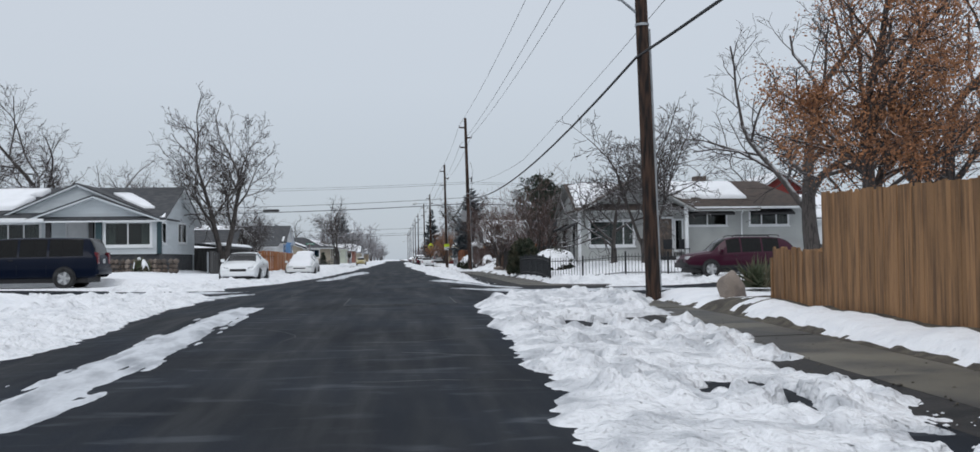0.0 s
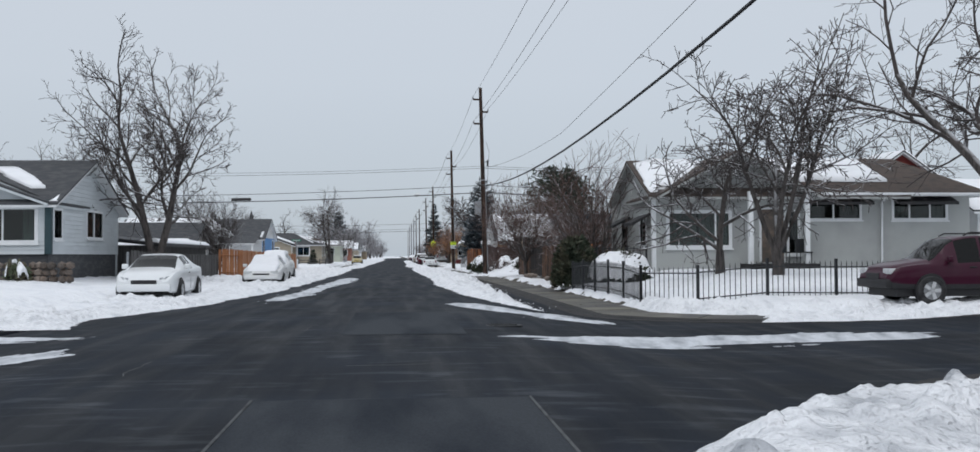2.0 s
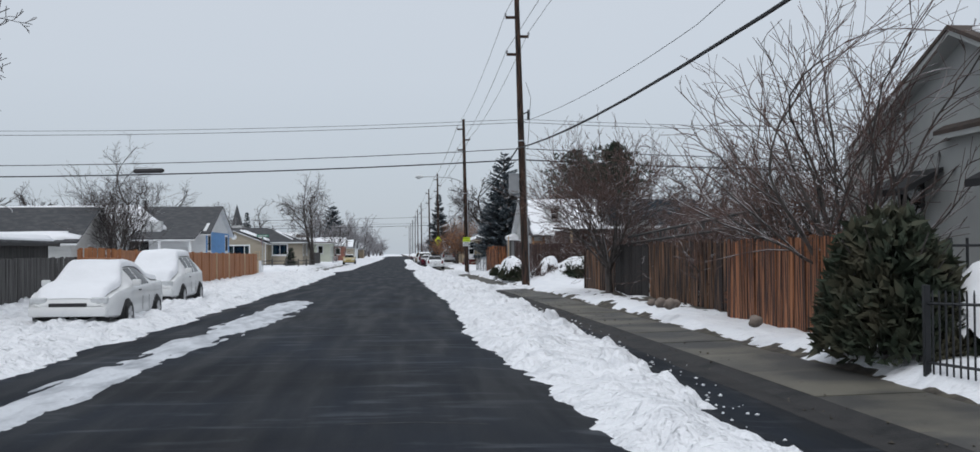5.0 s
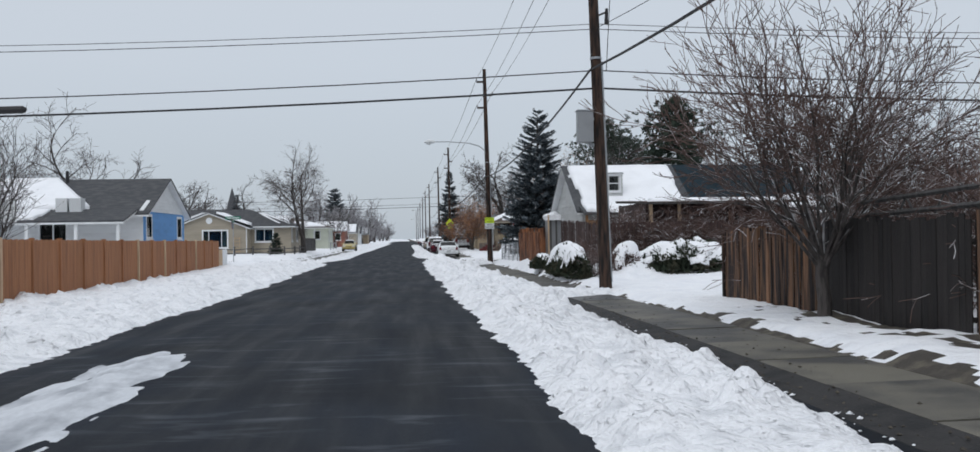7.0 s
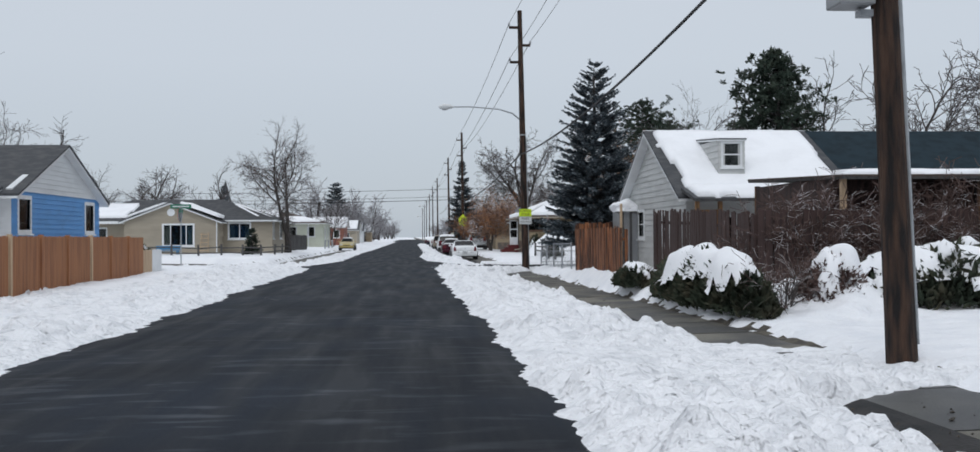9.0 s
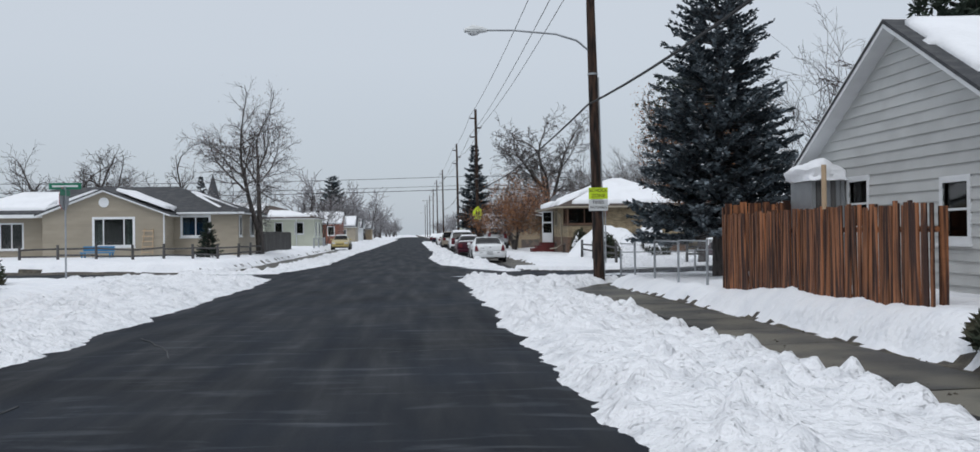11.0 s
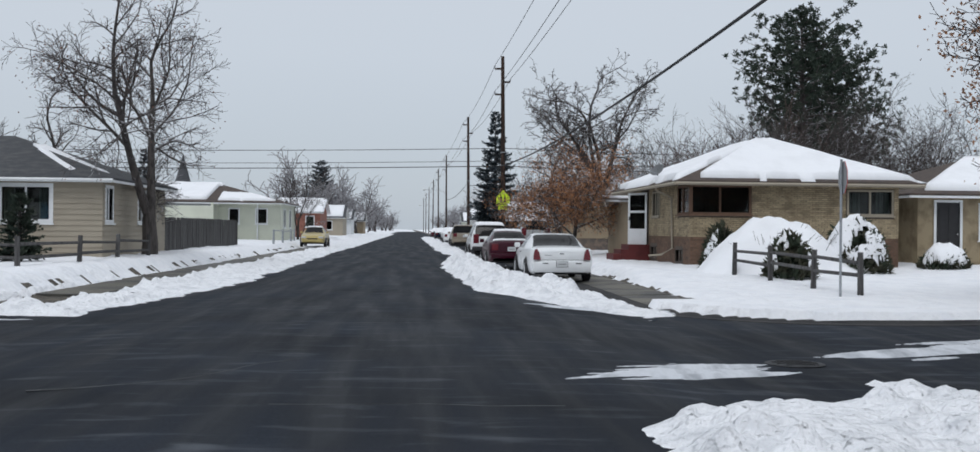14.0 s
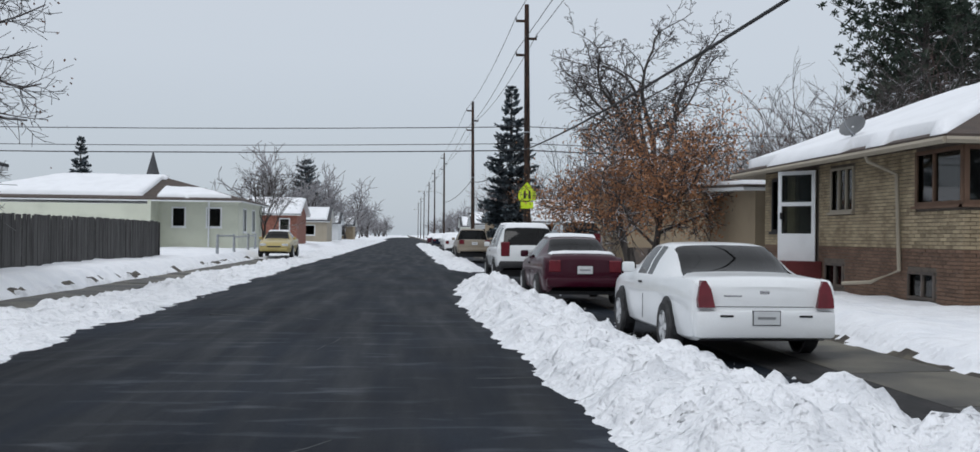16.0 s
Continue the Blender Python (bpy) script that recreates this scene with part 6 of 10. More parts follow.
wq, eq = gable_roof_y(H, 22.5, 29.5, 70, 77, 4.2, 6.65, M_SHINGLE, 0.35)
snow_on(H, wq, 0.18, 13, ragged=0)
snow_on(H, eq, 0.18, 14, ragged=0)

# grey-roofed bungalow behind the dark fence
H = thing("house", (-19.5, 97, 0.5), "low grey house with a snow-edged roof behind the board fence", "house")
w = Wall(H, "wall", (-14.4, 93.6), (-14.4, 100.4), 0.3, 2.35, M_VINYL, [(2.6, 3.7, 1.2, 2.0)], gable=(0, 3.4, 3.85, 6.8), board=0.17)
window(w, 2.6, 3.7, 1.2, 2.0, ())
Wall(H, "wall", (-27, 93.6), (-14.4, 93.6), 0.3, 2.35, M_VINYL, board=0.17)
Wall(H, "wall", (-27, 100.4), (-27, 93.6), 0.3, 2.35, M_VINYL)
Wall(H, "wall", (-14.4, 100.4), (-27, 100.4), 0.3, 2.35, M_VINYL)
s, n = gable_roof_x(H, -27, -14.4, 93.6, 100.4, 2.35, 3.9, M_SHINGLE, 0.4)
snow_on(H, [(-27.3, 93.3, 2.2), (-14.0, 93.3, 2.2), (-14.0, 94.2, 2.62), (-27.3, 94.2, 2.62)], 0.16, 15, cells=20, ragged=0.1)
snow_on(H, n, 0.2, 16, ragged=0)
H = thing("shed", (-14, 74, 0.5), "low dark shed with snow along its roof edge", "shed")
Wall(H, "wall", (-17, 66.5), (-10.9, 66.5), 0.3, 1.9, M_DARKFENCE)
Wall(H, "wall", (-10.9, 66.5), (-10.9, 79.5), 0.3, 1.9, M_DARKFENCE)
Wall(H, "wall", (-17, 79.5), (-17, 66.5), 0.3, 1.9, M_DARKFENCE)
Wall(H, "wall", (-10.9, 79.5), (-17, 79.5), 0.3, 1.9, M_DARKFENCE)
roof_plane(H, [(-10.6, 66.2, 2.0), (-10.6, 79.8, 2.0), (-17, 79.8, 2.7), (-17, 66.2, 2.7)], M_SHINGLE, trim=M_TRIMBLACK)
snow_on(H, [(-10.6, 66.2, 2.0), (-10.6, 79.8, 2.0), (-11.6, 79.8, 2.11), (-11.6, 66.2, 2.11)], 0.16, 17, cells=30, ragged=0.12)

# bright blue house behind the orange fence
H = thing("house", (-18, 119.5, 0.4), "small house with bright blue siding, a white gable and dark shingles", "house")
w = Wall(H, "wall", (-12.15, 114.8), (-12.15, 124.2), 0.2, 3.1, M_BLUE, [(0.6, 1.6, 1.85, 2.85), (7.6, 8.6, 1.85, 2.85)], board=0.17)
window(w, 0.6, 1.6, 1.85, 2.85, (), behind=(0.2, M_CURTAIN), trim=0.13)
window(w, 7.6, 8.6, 1.85, 2.85, (), behind=(0.2, M_CURTAIN), trim=0.13)
Wall(H, "gable_wall", (-12.12, 114.8), (-12.12, 124.2), 3.1, 3.16, M_WHITESIDE, gable=(0, 4.7, 4.85, 9.4), board=0.17)
w = Wall(H, "wall", (-25, 114.8), (-12.15, 114.8), 0.2, 3.1, M_WHITESIDE, [(1.0, 2.8, 1.5, 2.7), (8.0, 9.2, 1.5, 2.7)], board=0.17)
window(w, 1.0, 2.8, 1.5, 2.7, (0.5,))
window(w, 8.0, 9.2, 1.5, 2.7, (0.5,))
Wall(H, "wall", (-25, 124.2), (-25, 114.8), 0.2, 3.1, M_BLUE, gable=(0, 4.7, 4.85, 9.4))
Wall(H, "wall", (-12.15, 124.2), (-25, 124.2), 0.2, 3.1, M_BLUE)
s, n = gable_roof_x(H, -25, -12.15, 114.8, 124.2, 3.1, 4.92, M_SHINGLE, 0.35)
snow_on(H, [(-25.2, 114.55, 3.08), (-14.2, 114.55, 3.08), (-17.4, 119.3, 4.92), (-25.2, 119.3, 4.92)], 0.2, 18, ragged=0.25, cells=36)
# white boarded parapet over its porch, in two leaves
for x0, x1 in ((-16.1, -15.55), (-15.45, -14.9)):
    bm = bmesh.new()
    box(bm, x0, x1, 114.2, 114.9, 2.6, 3.75, bevel=0.02)
    part("parapet", bm, M_WHITESIDE, H)
# its lean-to porch
roof_plane(H, [(-19.5, 112.2, 2.6), (-12.4, 112.2, 2.6), (-12.4, 114.8, 3.2), (-19.5, 114.8, 3.2)], M_SHINGLE)
snow_on(H, [(-19.4, 112.3, 2.62), (-16.3, 112.3, 2.62), (-16.3, 114.7, 3.18), (-19.4, 114.7, 3.18)], 0.14, 19, ragged=0.2)
for x in (-19.2, -16.8, -14.6, -12.7):
    bm = bmesh.new()
    box(bm, x - 0.07, x + 0.07, 112.3, 112.44, 0.3, 2.6)
    part("porch_post", bm, M_WHITE, H)
bm = bmesh.new()
tube(bm, [(-17.0, 119.0, 4.7), (-17.0, 119.0, 5.35)], 0.09, 8)
part("flue", bm, M_TRIMBLACK, H)

# tan house past the second side street
H = thing("house", (-16, 165, 0.3), "tan lap-sided bungalow with white trim and a snowy roof", "house")
w = Wall(H, "wall", (-20.6, 160), (-13.85, 160), 0.1, 2.9, M_TAN, [(2.85, 4.95, 1.05, 2.5)], gable=(0, 3.37, 4.15, 6.75), board=0.18)
window(w, 2.85, 4.95, 1.05, 2.5, (0.23, 0.77), trim=0.13, behind=(0.42, M_CURTAIN))
Wall(H, "wall", (-13.85, 160), (-13.85, 162.2), 0.1, 2.9, M_TAN, board=0.18)
w = Wall(H, "wall", (-13.85, 162.2), (-10.15, 162.2), 0.1, 2.9, M_TAN, [(0.5, 2.0, 1.55, 2.6)], board=0.18)
window(w, 0.5, 2.0, 1.55, 2.6, (0.5,), trim=0.13, behind=(0.5, M_CURTAIN))
w = Wall(H, "wall", (-10.15, 162.2), (-10.15, 171), 0.1, 2.9, M_TAN, [(0.35, 1.1, 1.55, 2.6), (4.5, 5.9, 1.55, 2.6)], board=0.18)
window(w, 0.35, 1.1, 1.55, 2.6, (0.5,), trim=0.11)
window(w, 4.5, 5.9, 1.55, 2.6, (0.5,), trim=0.11)
w = Wall(H, "wall", (-26, 162.5), (-20.6, 162.5), 0.1, 2.8, M_TAN, [(2.2, 3.4, 0.9, 2.3)], board=0.18)
window(w, 2.2, 3.4, 0.9, 2.3, (0.5,))
Wall(H, "wall", (-20.6, 162.5), (-20.6, 160), 0.1, 2.9, M_TAN)
Wall(H, "wall", (-26, 171), (-26, 162.5), 0.1, 2.8, M_TAN)
Wall(H, "wall", (-10.15, 171), (-26, 171), 0.1, 2.9, M_TAN)
hs, he, hn, hw = hip_roof(H, -26, -10.15, 162.2, 171, 2.9, 4.6, M_SHINGLE, 0.45)
wq, eq = gable_roof_y(H, -20.6, -13.85, 160, 165.6, 2.9, 4.2, M_SHINGLE, 0.35)
snow_on(H, [(-20.9, 160.2, 2.95), (-20.9, 163.5, 2.95), (-17.6, 164.6, 4.25), (-17.6, 160.2, 4.15)][::-1], 0.16, 21, cells=20)
snow_on(H, [(-13.5, 159.8, 2.95), (-13.5, 162.6, 2.95), (-16.9, 165.4, 4.2), (-16.9, 160.2, 4.2)], 0.16, 22, ragged=0.15)
snow_on(H, [(-11.0, 161.9, 2.92), (-9.8, 163.4, 2.92), (-13.6, 166.2, 4.3), (-13.9, 165.8, 4.3)], 0.12, 23, cells=16)
snow_on(H, [(-26.3, 162.0, 2.95), (-20.8, 162.0, 2.95), (-20.6, 165.6, 4.2), (-23.5, 165.6, 4.2)], 0.18, 24)
bm = bmesh.new()
tube(bm, [(-17.22, 159.98, 3.45), (-17.22, 159.93, 3.45)], 0.28, 18)
part("gable_vent", bm, M_WHITE, H, "round white louvred vent", smooth=False)
gutter(H, (-13.6, 161.75, 2.84), (-9.7, 161.75, 2.84), drop=[(-13.9, 159.9, 2.8), (-13.9, 159.9, 0.3)])
bm = bmesh.new()
box(bm, -26.4, -20.5, 161.6, 161.75, 2.65, 2.85)
part("eave_board", bm, M_WHITE, H)
M_BENCH = mat("bright_blue_paint", (0.04, 0.20, 0.38), 0.5, 0.15, 2, 40, 0.05)
bn = thing("garden_bench", (-17, 158.5, 0.35), "blue-painted garden bench against the tan house", "bench")
for z0, z1, y0, y1, nm in ((0.62, 0.68, 158.1, 158.7, "seat"), (0.72, 1.0, 158.72, 158.78, "backrest")):
    bm = bmesh.new()
    box(bm, -18.0, -16.3, y0, y1, z0, z1, bevel=0.01)
    part(nm, bm, M_BENCH, bn)
for x in (-17.9, -16.4):
    for y in (158.15, 158.68):
        bm = bmesh.new()
        box(bm, x - 0.04, x + 0.04, y - 0.04, y + 0.04, 0.2, 0.62)
        part("leg", bm, M_BENCH, bn)
la = thing("trellis", (-14.75, 159.8, 0.4), "pale wooden ladder trellis leaning on the siding", "trellis")
for x in (-15.05, -14.5):
    bm = bmesh.new()
    tube(bm, [(x - 0.08 * (x < -14.8), 159.7, 0.35), (x + 0.08 * (x < -14.8), 159.9, 1.95)], 0.025, 5)
    part("upright", bm, M_PALEPOST, la)
for k in range(5):
    bm = bmesh.new()
    box(bm, -15.1, -14.46, 159.7 + 0.03 * k, 159.74 + 0.03 * k, 0.6 + 0.3 * k, 0.65 + 0.3 * k)
    part("rung", bm, M_PALEPOST, la)

# cream house, red brick house and roofs farther on
H = thing("house", (-18, 216, 0.4), "pale cream house with a long snowy roof", "house")
w = Wall(H, "wall", (-15.3, 212), (-10.4, 212), 0.2, 3.3, M_CREAM, [(0.9, 1.6, 1.7, 2.8), (3.0, 3.8, 1.7, 2.8)])
window(w, 0.9, 1.6, 1.7, 2.8, ())
window(w, 3.0, 3.8, 1.7, 2.8, ())
w = Wall(H, "wall", (-10.4, 212), (-10.4, 223), 0.2, 3.3, M_CREAM, [(2.0, 3.2, 1.4, 2.8), (6.0, 7.2, 1.4, 2.8)])
window(w, 2.0, 3.2, 1.4, 2.8, (0.5,))
window(w, 6.0, 7.2, 1.4, 2.8, (0.5,))
Wall(H, "wall", (-28, 210), (-15.3, 210), 0.2, 3.0, M_CREAM)
Wall(H, "wall", (-15.3, 210), (-15.3, 212), 0.2, 3.3, M_CREAM)
Wall(H, "wall", (-28, 223), (-28, 210), 0.2, 3.0, M_CREAM)
Wall(H, "wall", (-10.4, 223), (-28, 223), 0.2, 3.0, M_CREAM)
hs, he, hn, hw = hip_roof(H, -28, -10.4, 210.5, 223, 3.3, 5.1, M_BROWNSHINGLE, 0.5)
snow_on(H, [(-28, 210.2, 3.3), (-15.5, 210.2, 3.3), (-15.5, 216.0, 4.95), (-22.0, 216.0, 4.95)], 0.25, 31, ragged=0.2)
snow_on(H, [(-15.2, 210.2, 3.35), (-10.2, 210.2, 3.35), (-13.0, 212.8, 4.0), (-15.2, 213.2, 4.1)], 0.2, 32, ragged=0.2)
bm = bmesh.new()
tube(bm, [(-12.2, 211.9, 3.2), (-12.2, 211.9, 0.4)], 0.06, 6)
part("downpipe", bm, M_WHITE, H)
H = thing("house", (-13, 246, 0.4), "small red brick house with snow on its gable roof", "house")
w = Wall(H, "wall", (-14.5, 242), (-9.8, 242), 0.2, 3.2, M_REDBRICK, [(3.2, 4.0, 1.5, 2.6)])
window(w, 3.2, 4.0, 1.5, 2.6, ())
Wall(H, "wall", (-9.8, 242), (-9.8, 251), 0.2, 3.2, M_REDBRICK, gable=(0, 4.5, 4.6, 9))
Wall(H, "wall", (-14.5, 251), (-14.5, 242), 0.2, 3.2, M_REDBRICK)
s, n = gable_roof_x(H, -14.5, -9.8, 242, 251, 3.2, 4.6, M_SHINGLE, 0.4)
snow_on(H, s, 0.22, 33, ragged=0)
for k, (x, y, m, wd) in enumerate(((-14, 275, M_TAN, 9), (-15, 305, M_WHITESIDE, 10), (-14, 340, M_BEIGE, 9), (14, 262, M_BEIGE, 9), (14, 292, M_VINYL, 9), (15, 330, M_CREAM, 10), (-22, 262, M_VINYL, 8))):
    H = thing("house", (x, y, 0.3), "distant single-storey house under a snowy roof", "house", "distant houses")
    w = Wall(H, "wall", (x - wd / 2, y), (x + wd / 2, y), 0, 3.0, m, [(1.2, 2.6, 1.2, 2.3), (wd - 3, wd - 1.5, 1.2, 2.3)])
    window(w, 1.2, 2.6, 1.2, 2.3, ())
    window(w, wd - 3, wd - 1.5, 1.2, 2.3, ())
    Wall(H, "wall", (x + wd / 2, y), (x + wd / 2, y + 9), 0, 3.0, m, gable=(0, 4.5, 4.6, 9))
    Wall(H, "wall", (x - wd / 2, y + 9), (x - wd / 2, y), 0, 3.0, m, gable=(0, 4.5, 4.6, 9))
    s, n = gable_roof_x(H, x - wd / 2, x + wd / 2, y, y + 9, 3.0, 4.6, M_SHINGLE, 0.4)
    snow_on(H, s, 0.2, 40 + k, ragged=0.2)
st = thing("church_steeple", (-41, 321, 0.2), "distant pointed grey church steeple", "steeple")
bm = bmesh.new()
box(bm, -43, -39, 319, 323, -0.2, 9.0)
part("tower", bm, M_VINYL, st)
bm = bmesh.new()
tube(bm, [(-41, 321, 9.0), (-41, 321, 14.4)], [1.5, 0.05], 8)
part("spire", bm, M_SHINGLE, st)

# steep-gabled house with a dormer
H = thing("house", (15, 117.6, 0.3), "steep-gabled pale grey lap-sided house with a snow-covered roof", "house")
w = Wall(H, "wall", (9.1, 122.2), (9.1, 113.0), 0.1, 2.9, M_VINYL, [(2.25, 3.1, 1.5, 2.4), (6.1, 6.9, 1.3, 2.2)], gable=(0, 4.6, 5.2, 9.2), board=0.2)
window(w, 2.25, 3.1, 1.5, 2.4, (), cross=(0.5,), trim=0.11)
window(w, 6.1, 6.9, 1.3, 2.2, (), cross=(0.5,), trim=0.11)
w = Wall(H, "wall", (9.1, 113.0), (21, 113.0), 0.1, 2.9, M_VINYL, [(1.0, 2.2, 1.0, 2.1)], board=0.2)
window(w, 1.0, 2.2, 1.0, 2.1, (0.5,))
Wall(H, "wall", (21, 113.0), (21, 122.2), 0.1, 2.9, M_VINYL, gable=(0, 4.6, 5.2, 9.2))
Wall(H, "wall", (21, 122.2), (9.1, 122.2), 0.1, 2.9, M_VINYL)
M_BLUEROOF = mat("dark_blue_metal_roof", (0.012, 0.026, 0.036), 0.8, 0.4, 2, 30, 0.1, spec=0.15)
s, n = gable_roof_x(H, 9.1, 14.3, 113.0, 122.2, 2.9, 5.25, M_SHINGLE, 0.35, yr=117.6)
roof_plane(H, [(14.65, 112.6, 2.7), (21.4, 112.6, 2.7), (21.4, 117.6, 5.24), (14.65, 117.6, 5.24)], M_BLUEROOF)
roof_plane(H, [(21.4, 122.6, 2.7), (14.65, 122.6, 2.7), (14.65, 117.6, 5.24), (21.4, 117.6, 5.24)], M_BLUEROOF)
snow_on(H, [(9.0, 112.8, 2.80), (14.5, 112.7, 2.75), (14.5, 117.5, 5.18), (8.9, 117.5, 5.18)], 0.2, 51, ragged=0.3, cells=44)
snow_on(H, n, 0.2, 52, ragged=0)
snow_on(H, [(18.0, 112.7, 2.75), (21.0, 112.7, 2.75), (21.0, 114.2, 3.51), (19.3, 114.0, 3.41)], 0.16, 53)
dm = thing("dormer", (10.8, 114.0, 3.4), "narrow grey-sided roof dormer with one window", "dormer")
w = Wall(dm, "front_wall", (10.38, 113.8), (11.22, 113.8), 3.05, 4.62, M_VINYL, [(0.14, 0.70, 3.78, 4.48)], board=0.2)
window(w, 0.14, 0.70, 3.78, 4.48, (), cross=(0.5,), trim=0.07)
Wall(dm, "side_wall", (10.38, 116.2), (10.38, 113.8), 3.05, 4.62, M_VINYL, board=0.2)
Wall(dm, "side_wall", (11.22, 113.8), (11.22, 116.2), 3.05, 4.62, M_VINYL, board=0.2)
roof_plane(dm, [(10.32, 113.72, 4.63), (11.28, 113.72, 4.63), (11.28, 116.5, 4.82), (10.32, 116.5, 4.82)], M_SHINGLE, thick=0.09)
snow_on(dm, [(10.32, 113.72, 4.63), (11.28, 113.72, 4.63), (11.28, 116.5, 4.82), (10.32, 116.5, 4.82)], 0.12, 54, ragged=0, cells=10)
# timber lean-to and open porch beside it
M_BROWNWALL = mat("dark_brown_boarding", (0.060, 0.036, 0.032), 0.85, 0.4, 1.5, 22, 0.3, color2=(0.032, 0.022, 0.021), stretch=(6, 6, 0.5))
cp = thing("carport", (12.7, 106, 0.3), "dark open timber carport with a snow-edged flat roof", "carport")
for x in (10.25, 11.4, 13.4, 15.8):
    for y in (103.6, 109.6):
        bm = bmesh.new()
        box(bm, x - 0.06, x + 0.06, y - 0.06, y + 0.06, 0.1, 2.9)
        part("post", bm, M_PALEPOST if y < 105 and x < 12 else M_WEATHER, cp)
roof_plane(cp, [(10.1, 103.2, 2.85), (16.3, 103.2, 2.85), (16.3, 110, 3.1), (10.1, 110, 3.1)], M_BROWNSHINGLE, thick=0.1, trim=M_DARKFENCE)
snow_on(cp, [(10.1, 103.2, 2.85), (16.2, 103.2, 2.85), (16.2, 104.6, 2.9), (10.1, 104.6, 2.9)], 0.12, 55, ragged=0.15)
Wall(cp, "back_wall", (10.2, 104.2), (16, 104.2), 0.1, 2.86, M_BROWNWALL, thick=0.06)
Wall(cp, "side_wall", (10.2, 109.6), (10.2, 104.2), 0.1, 2.86, M_BROWNWALL, thick=0.06)
po = thing("porch", (9.8, 112.2, 0.3), "small orange-timbered porch on the steep-gabled house", "porch")
for x in (9.05, 9.75, 11.2):
    bm = bmesh.new()
    box(bm, x - 0.06, x + 0.06, 111.5, 111.62, 0.1, 2.64)
    part("post", bm, M_CEDAR, po)
bm = bmesh.new()
box(bm, 9.12, 9.68, 111.53, 111.59, 1.45, 2.3)
part("rail_panel", bm, M_CEDAR, po)
for k in range(4):
    bm = bmesh.new()
    box(bm, 9.85 + 0.3 * k, 9.9 + 0.3 * k, 111.53, 111.58, 1.2, 1.95)
    part("baluster", bm, M_CEDAR, po)
roof_plane(po, [(8.9, 111.3, 2.62), (11.5, 111.3, 2.62), (11.5, 112.9, 3.0), (8.9, 112.9, 3.0)], M_SHINGLE, thick=0.1, trim=M_DARKFENCE)
snow_on(po, [(8.9, 111.3, 2.62), (11.5, 111.3, 2.62), (11.5, 112.9, 3.0), (8.9, 112.9, 3.0)], 0.18, 56, ragged=0.1, cells=16)
# grey boarded bay on the west wall, with a thick cap of snow
tk = thing("storage_box", (8.6, 121.2, 0.2), "grey boarded storage box with a thick cap of snow", "storage box")
for k in range(7):
    bm = bmesh.new()
    box(bm, 8.34 + 0.104 * k, 8.434 + 0.104 * k, 120.1, 120.13, 0.2, 2.48, bevel=0.004)
    part("board", bm, M_DARKFENCE if k % 3 == 1 else M_SIGNBACK, tk)
bm = bmesh.new()
box(bm, 8.34, 9.06, 120.132, 121.3, 0.2, 2.48)
part("body", bm, M_SIGNBACK, tk)
cap = thing("snow_cap", (8.72, 120.7, 2.47), "thick rounded cap of snow on the storage box", "snow", "", "stuff")
bm = bmesh.new()
bmesh.ops.create_icosphere(bm, subdivisions=4, radius=1.0)
for q in bm.verts:
    k = 1 + 0.25 * (noise.noise(q.co * 1.4 + Vector((3, 0, 0)))) + 0.08 * noise.noise(q.co * 5)
    f = (abs(q.co.x) ** 4 + abs(q.co.y) ** 4 + abs(q.co.z) ** 4) ** -0.25
    q.co = Vector((q.co.x * 0.48 * k * f, q.co.y * 0.72 * k * f, max(-0.02, q.co.z * 0.46 * k)))
part("snow_layer", bm, M_ROOFSNOW, cap, smooth=True, world=False)
bm = bmesh.new()
tube(bm, [(8.25, 119.2, 0.2), (8.25, 119.2, 2.72)], 0.05, 6)
tagged(part("post", bm, M_PALEPOST, None), "pale timber post standing behind the red fence", "post")

# brick bungalow on the far corner
H = thing("house", (13, 166, 0.3), "buff brick bungalow with dark brick base and snow-covered hip roof", "house")
BW = [(0.6, 1.5, 1.55, 2.75), (2.35, 3.3, 0.8, 2.85), (4.3, 5.4, 1.95, 2.8), (8.2, 9.8, 2.0, 2.85), (4.0, 4.9, 0.35, 0.75), (7.9, 8.8, 0.3, 0.7)]
w = Wall(H, "wall", (9.3, 171.3), (9.3, 161.5), 0.0, 3.0, M_MORTAR, BW)
window(w, 0.6, 1.5, 1.55, 2.75, (0.5,), casing=M_TRIMBLACK, trim=0.06)
window(w, 4.3, 5.4, 1.95, 2.8, (0.3, 0.65), trim=0.05, casing=M_TAN)
window(w, 8.2, 9.8, 2.0, 2.85, (0.35,), casing=M_BROWNBRICK, trim=0.07)
window(w, 4.0, 4.9, 0.35, 0.75, (0.5,), trim=0.05, sill=False, casing=M_STONE)
window(w, 7.9, 8.8, 0.3, 0.7, (0.5,), trim=0.05, sill=False, casing=M_STONE)
WEST = w
w = Wall(H, "wall", (9.3, 161.5), (16.5, 161.5), 0.0, 3.0, M_MORTAR, [(0.0, 2.0, 2.0, 2.85), (5.45, 6.95, 2.0, 2.75)])
window(w, 0.02, 2.0, 2.0, 2.85, (0.5,), casing=M_BROWNBRICK, trim=0.07)
window(w, 5.45, 6.95, 2.0, 2.75, (0.5,), trim=0.06, casing=M_TAN, behind=(0.6, M_CURTAIN))
SOUTH = w
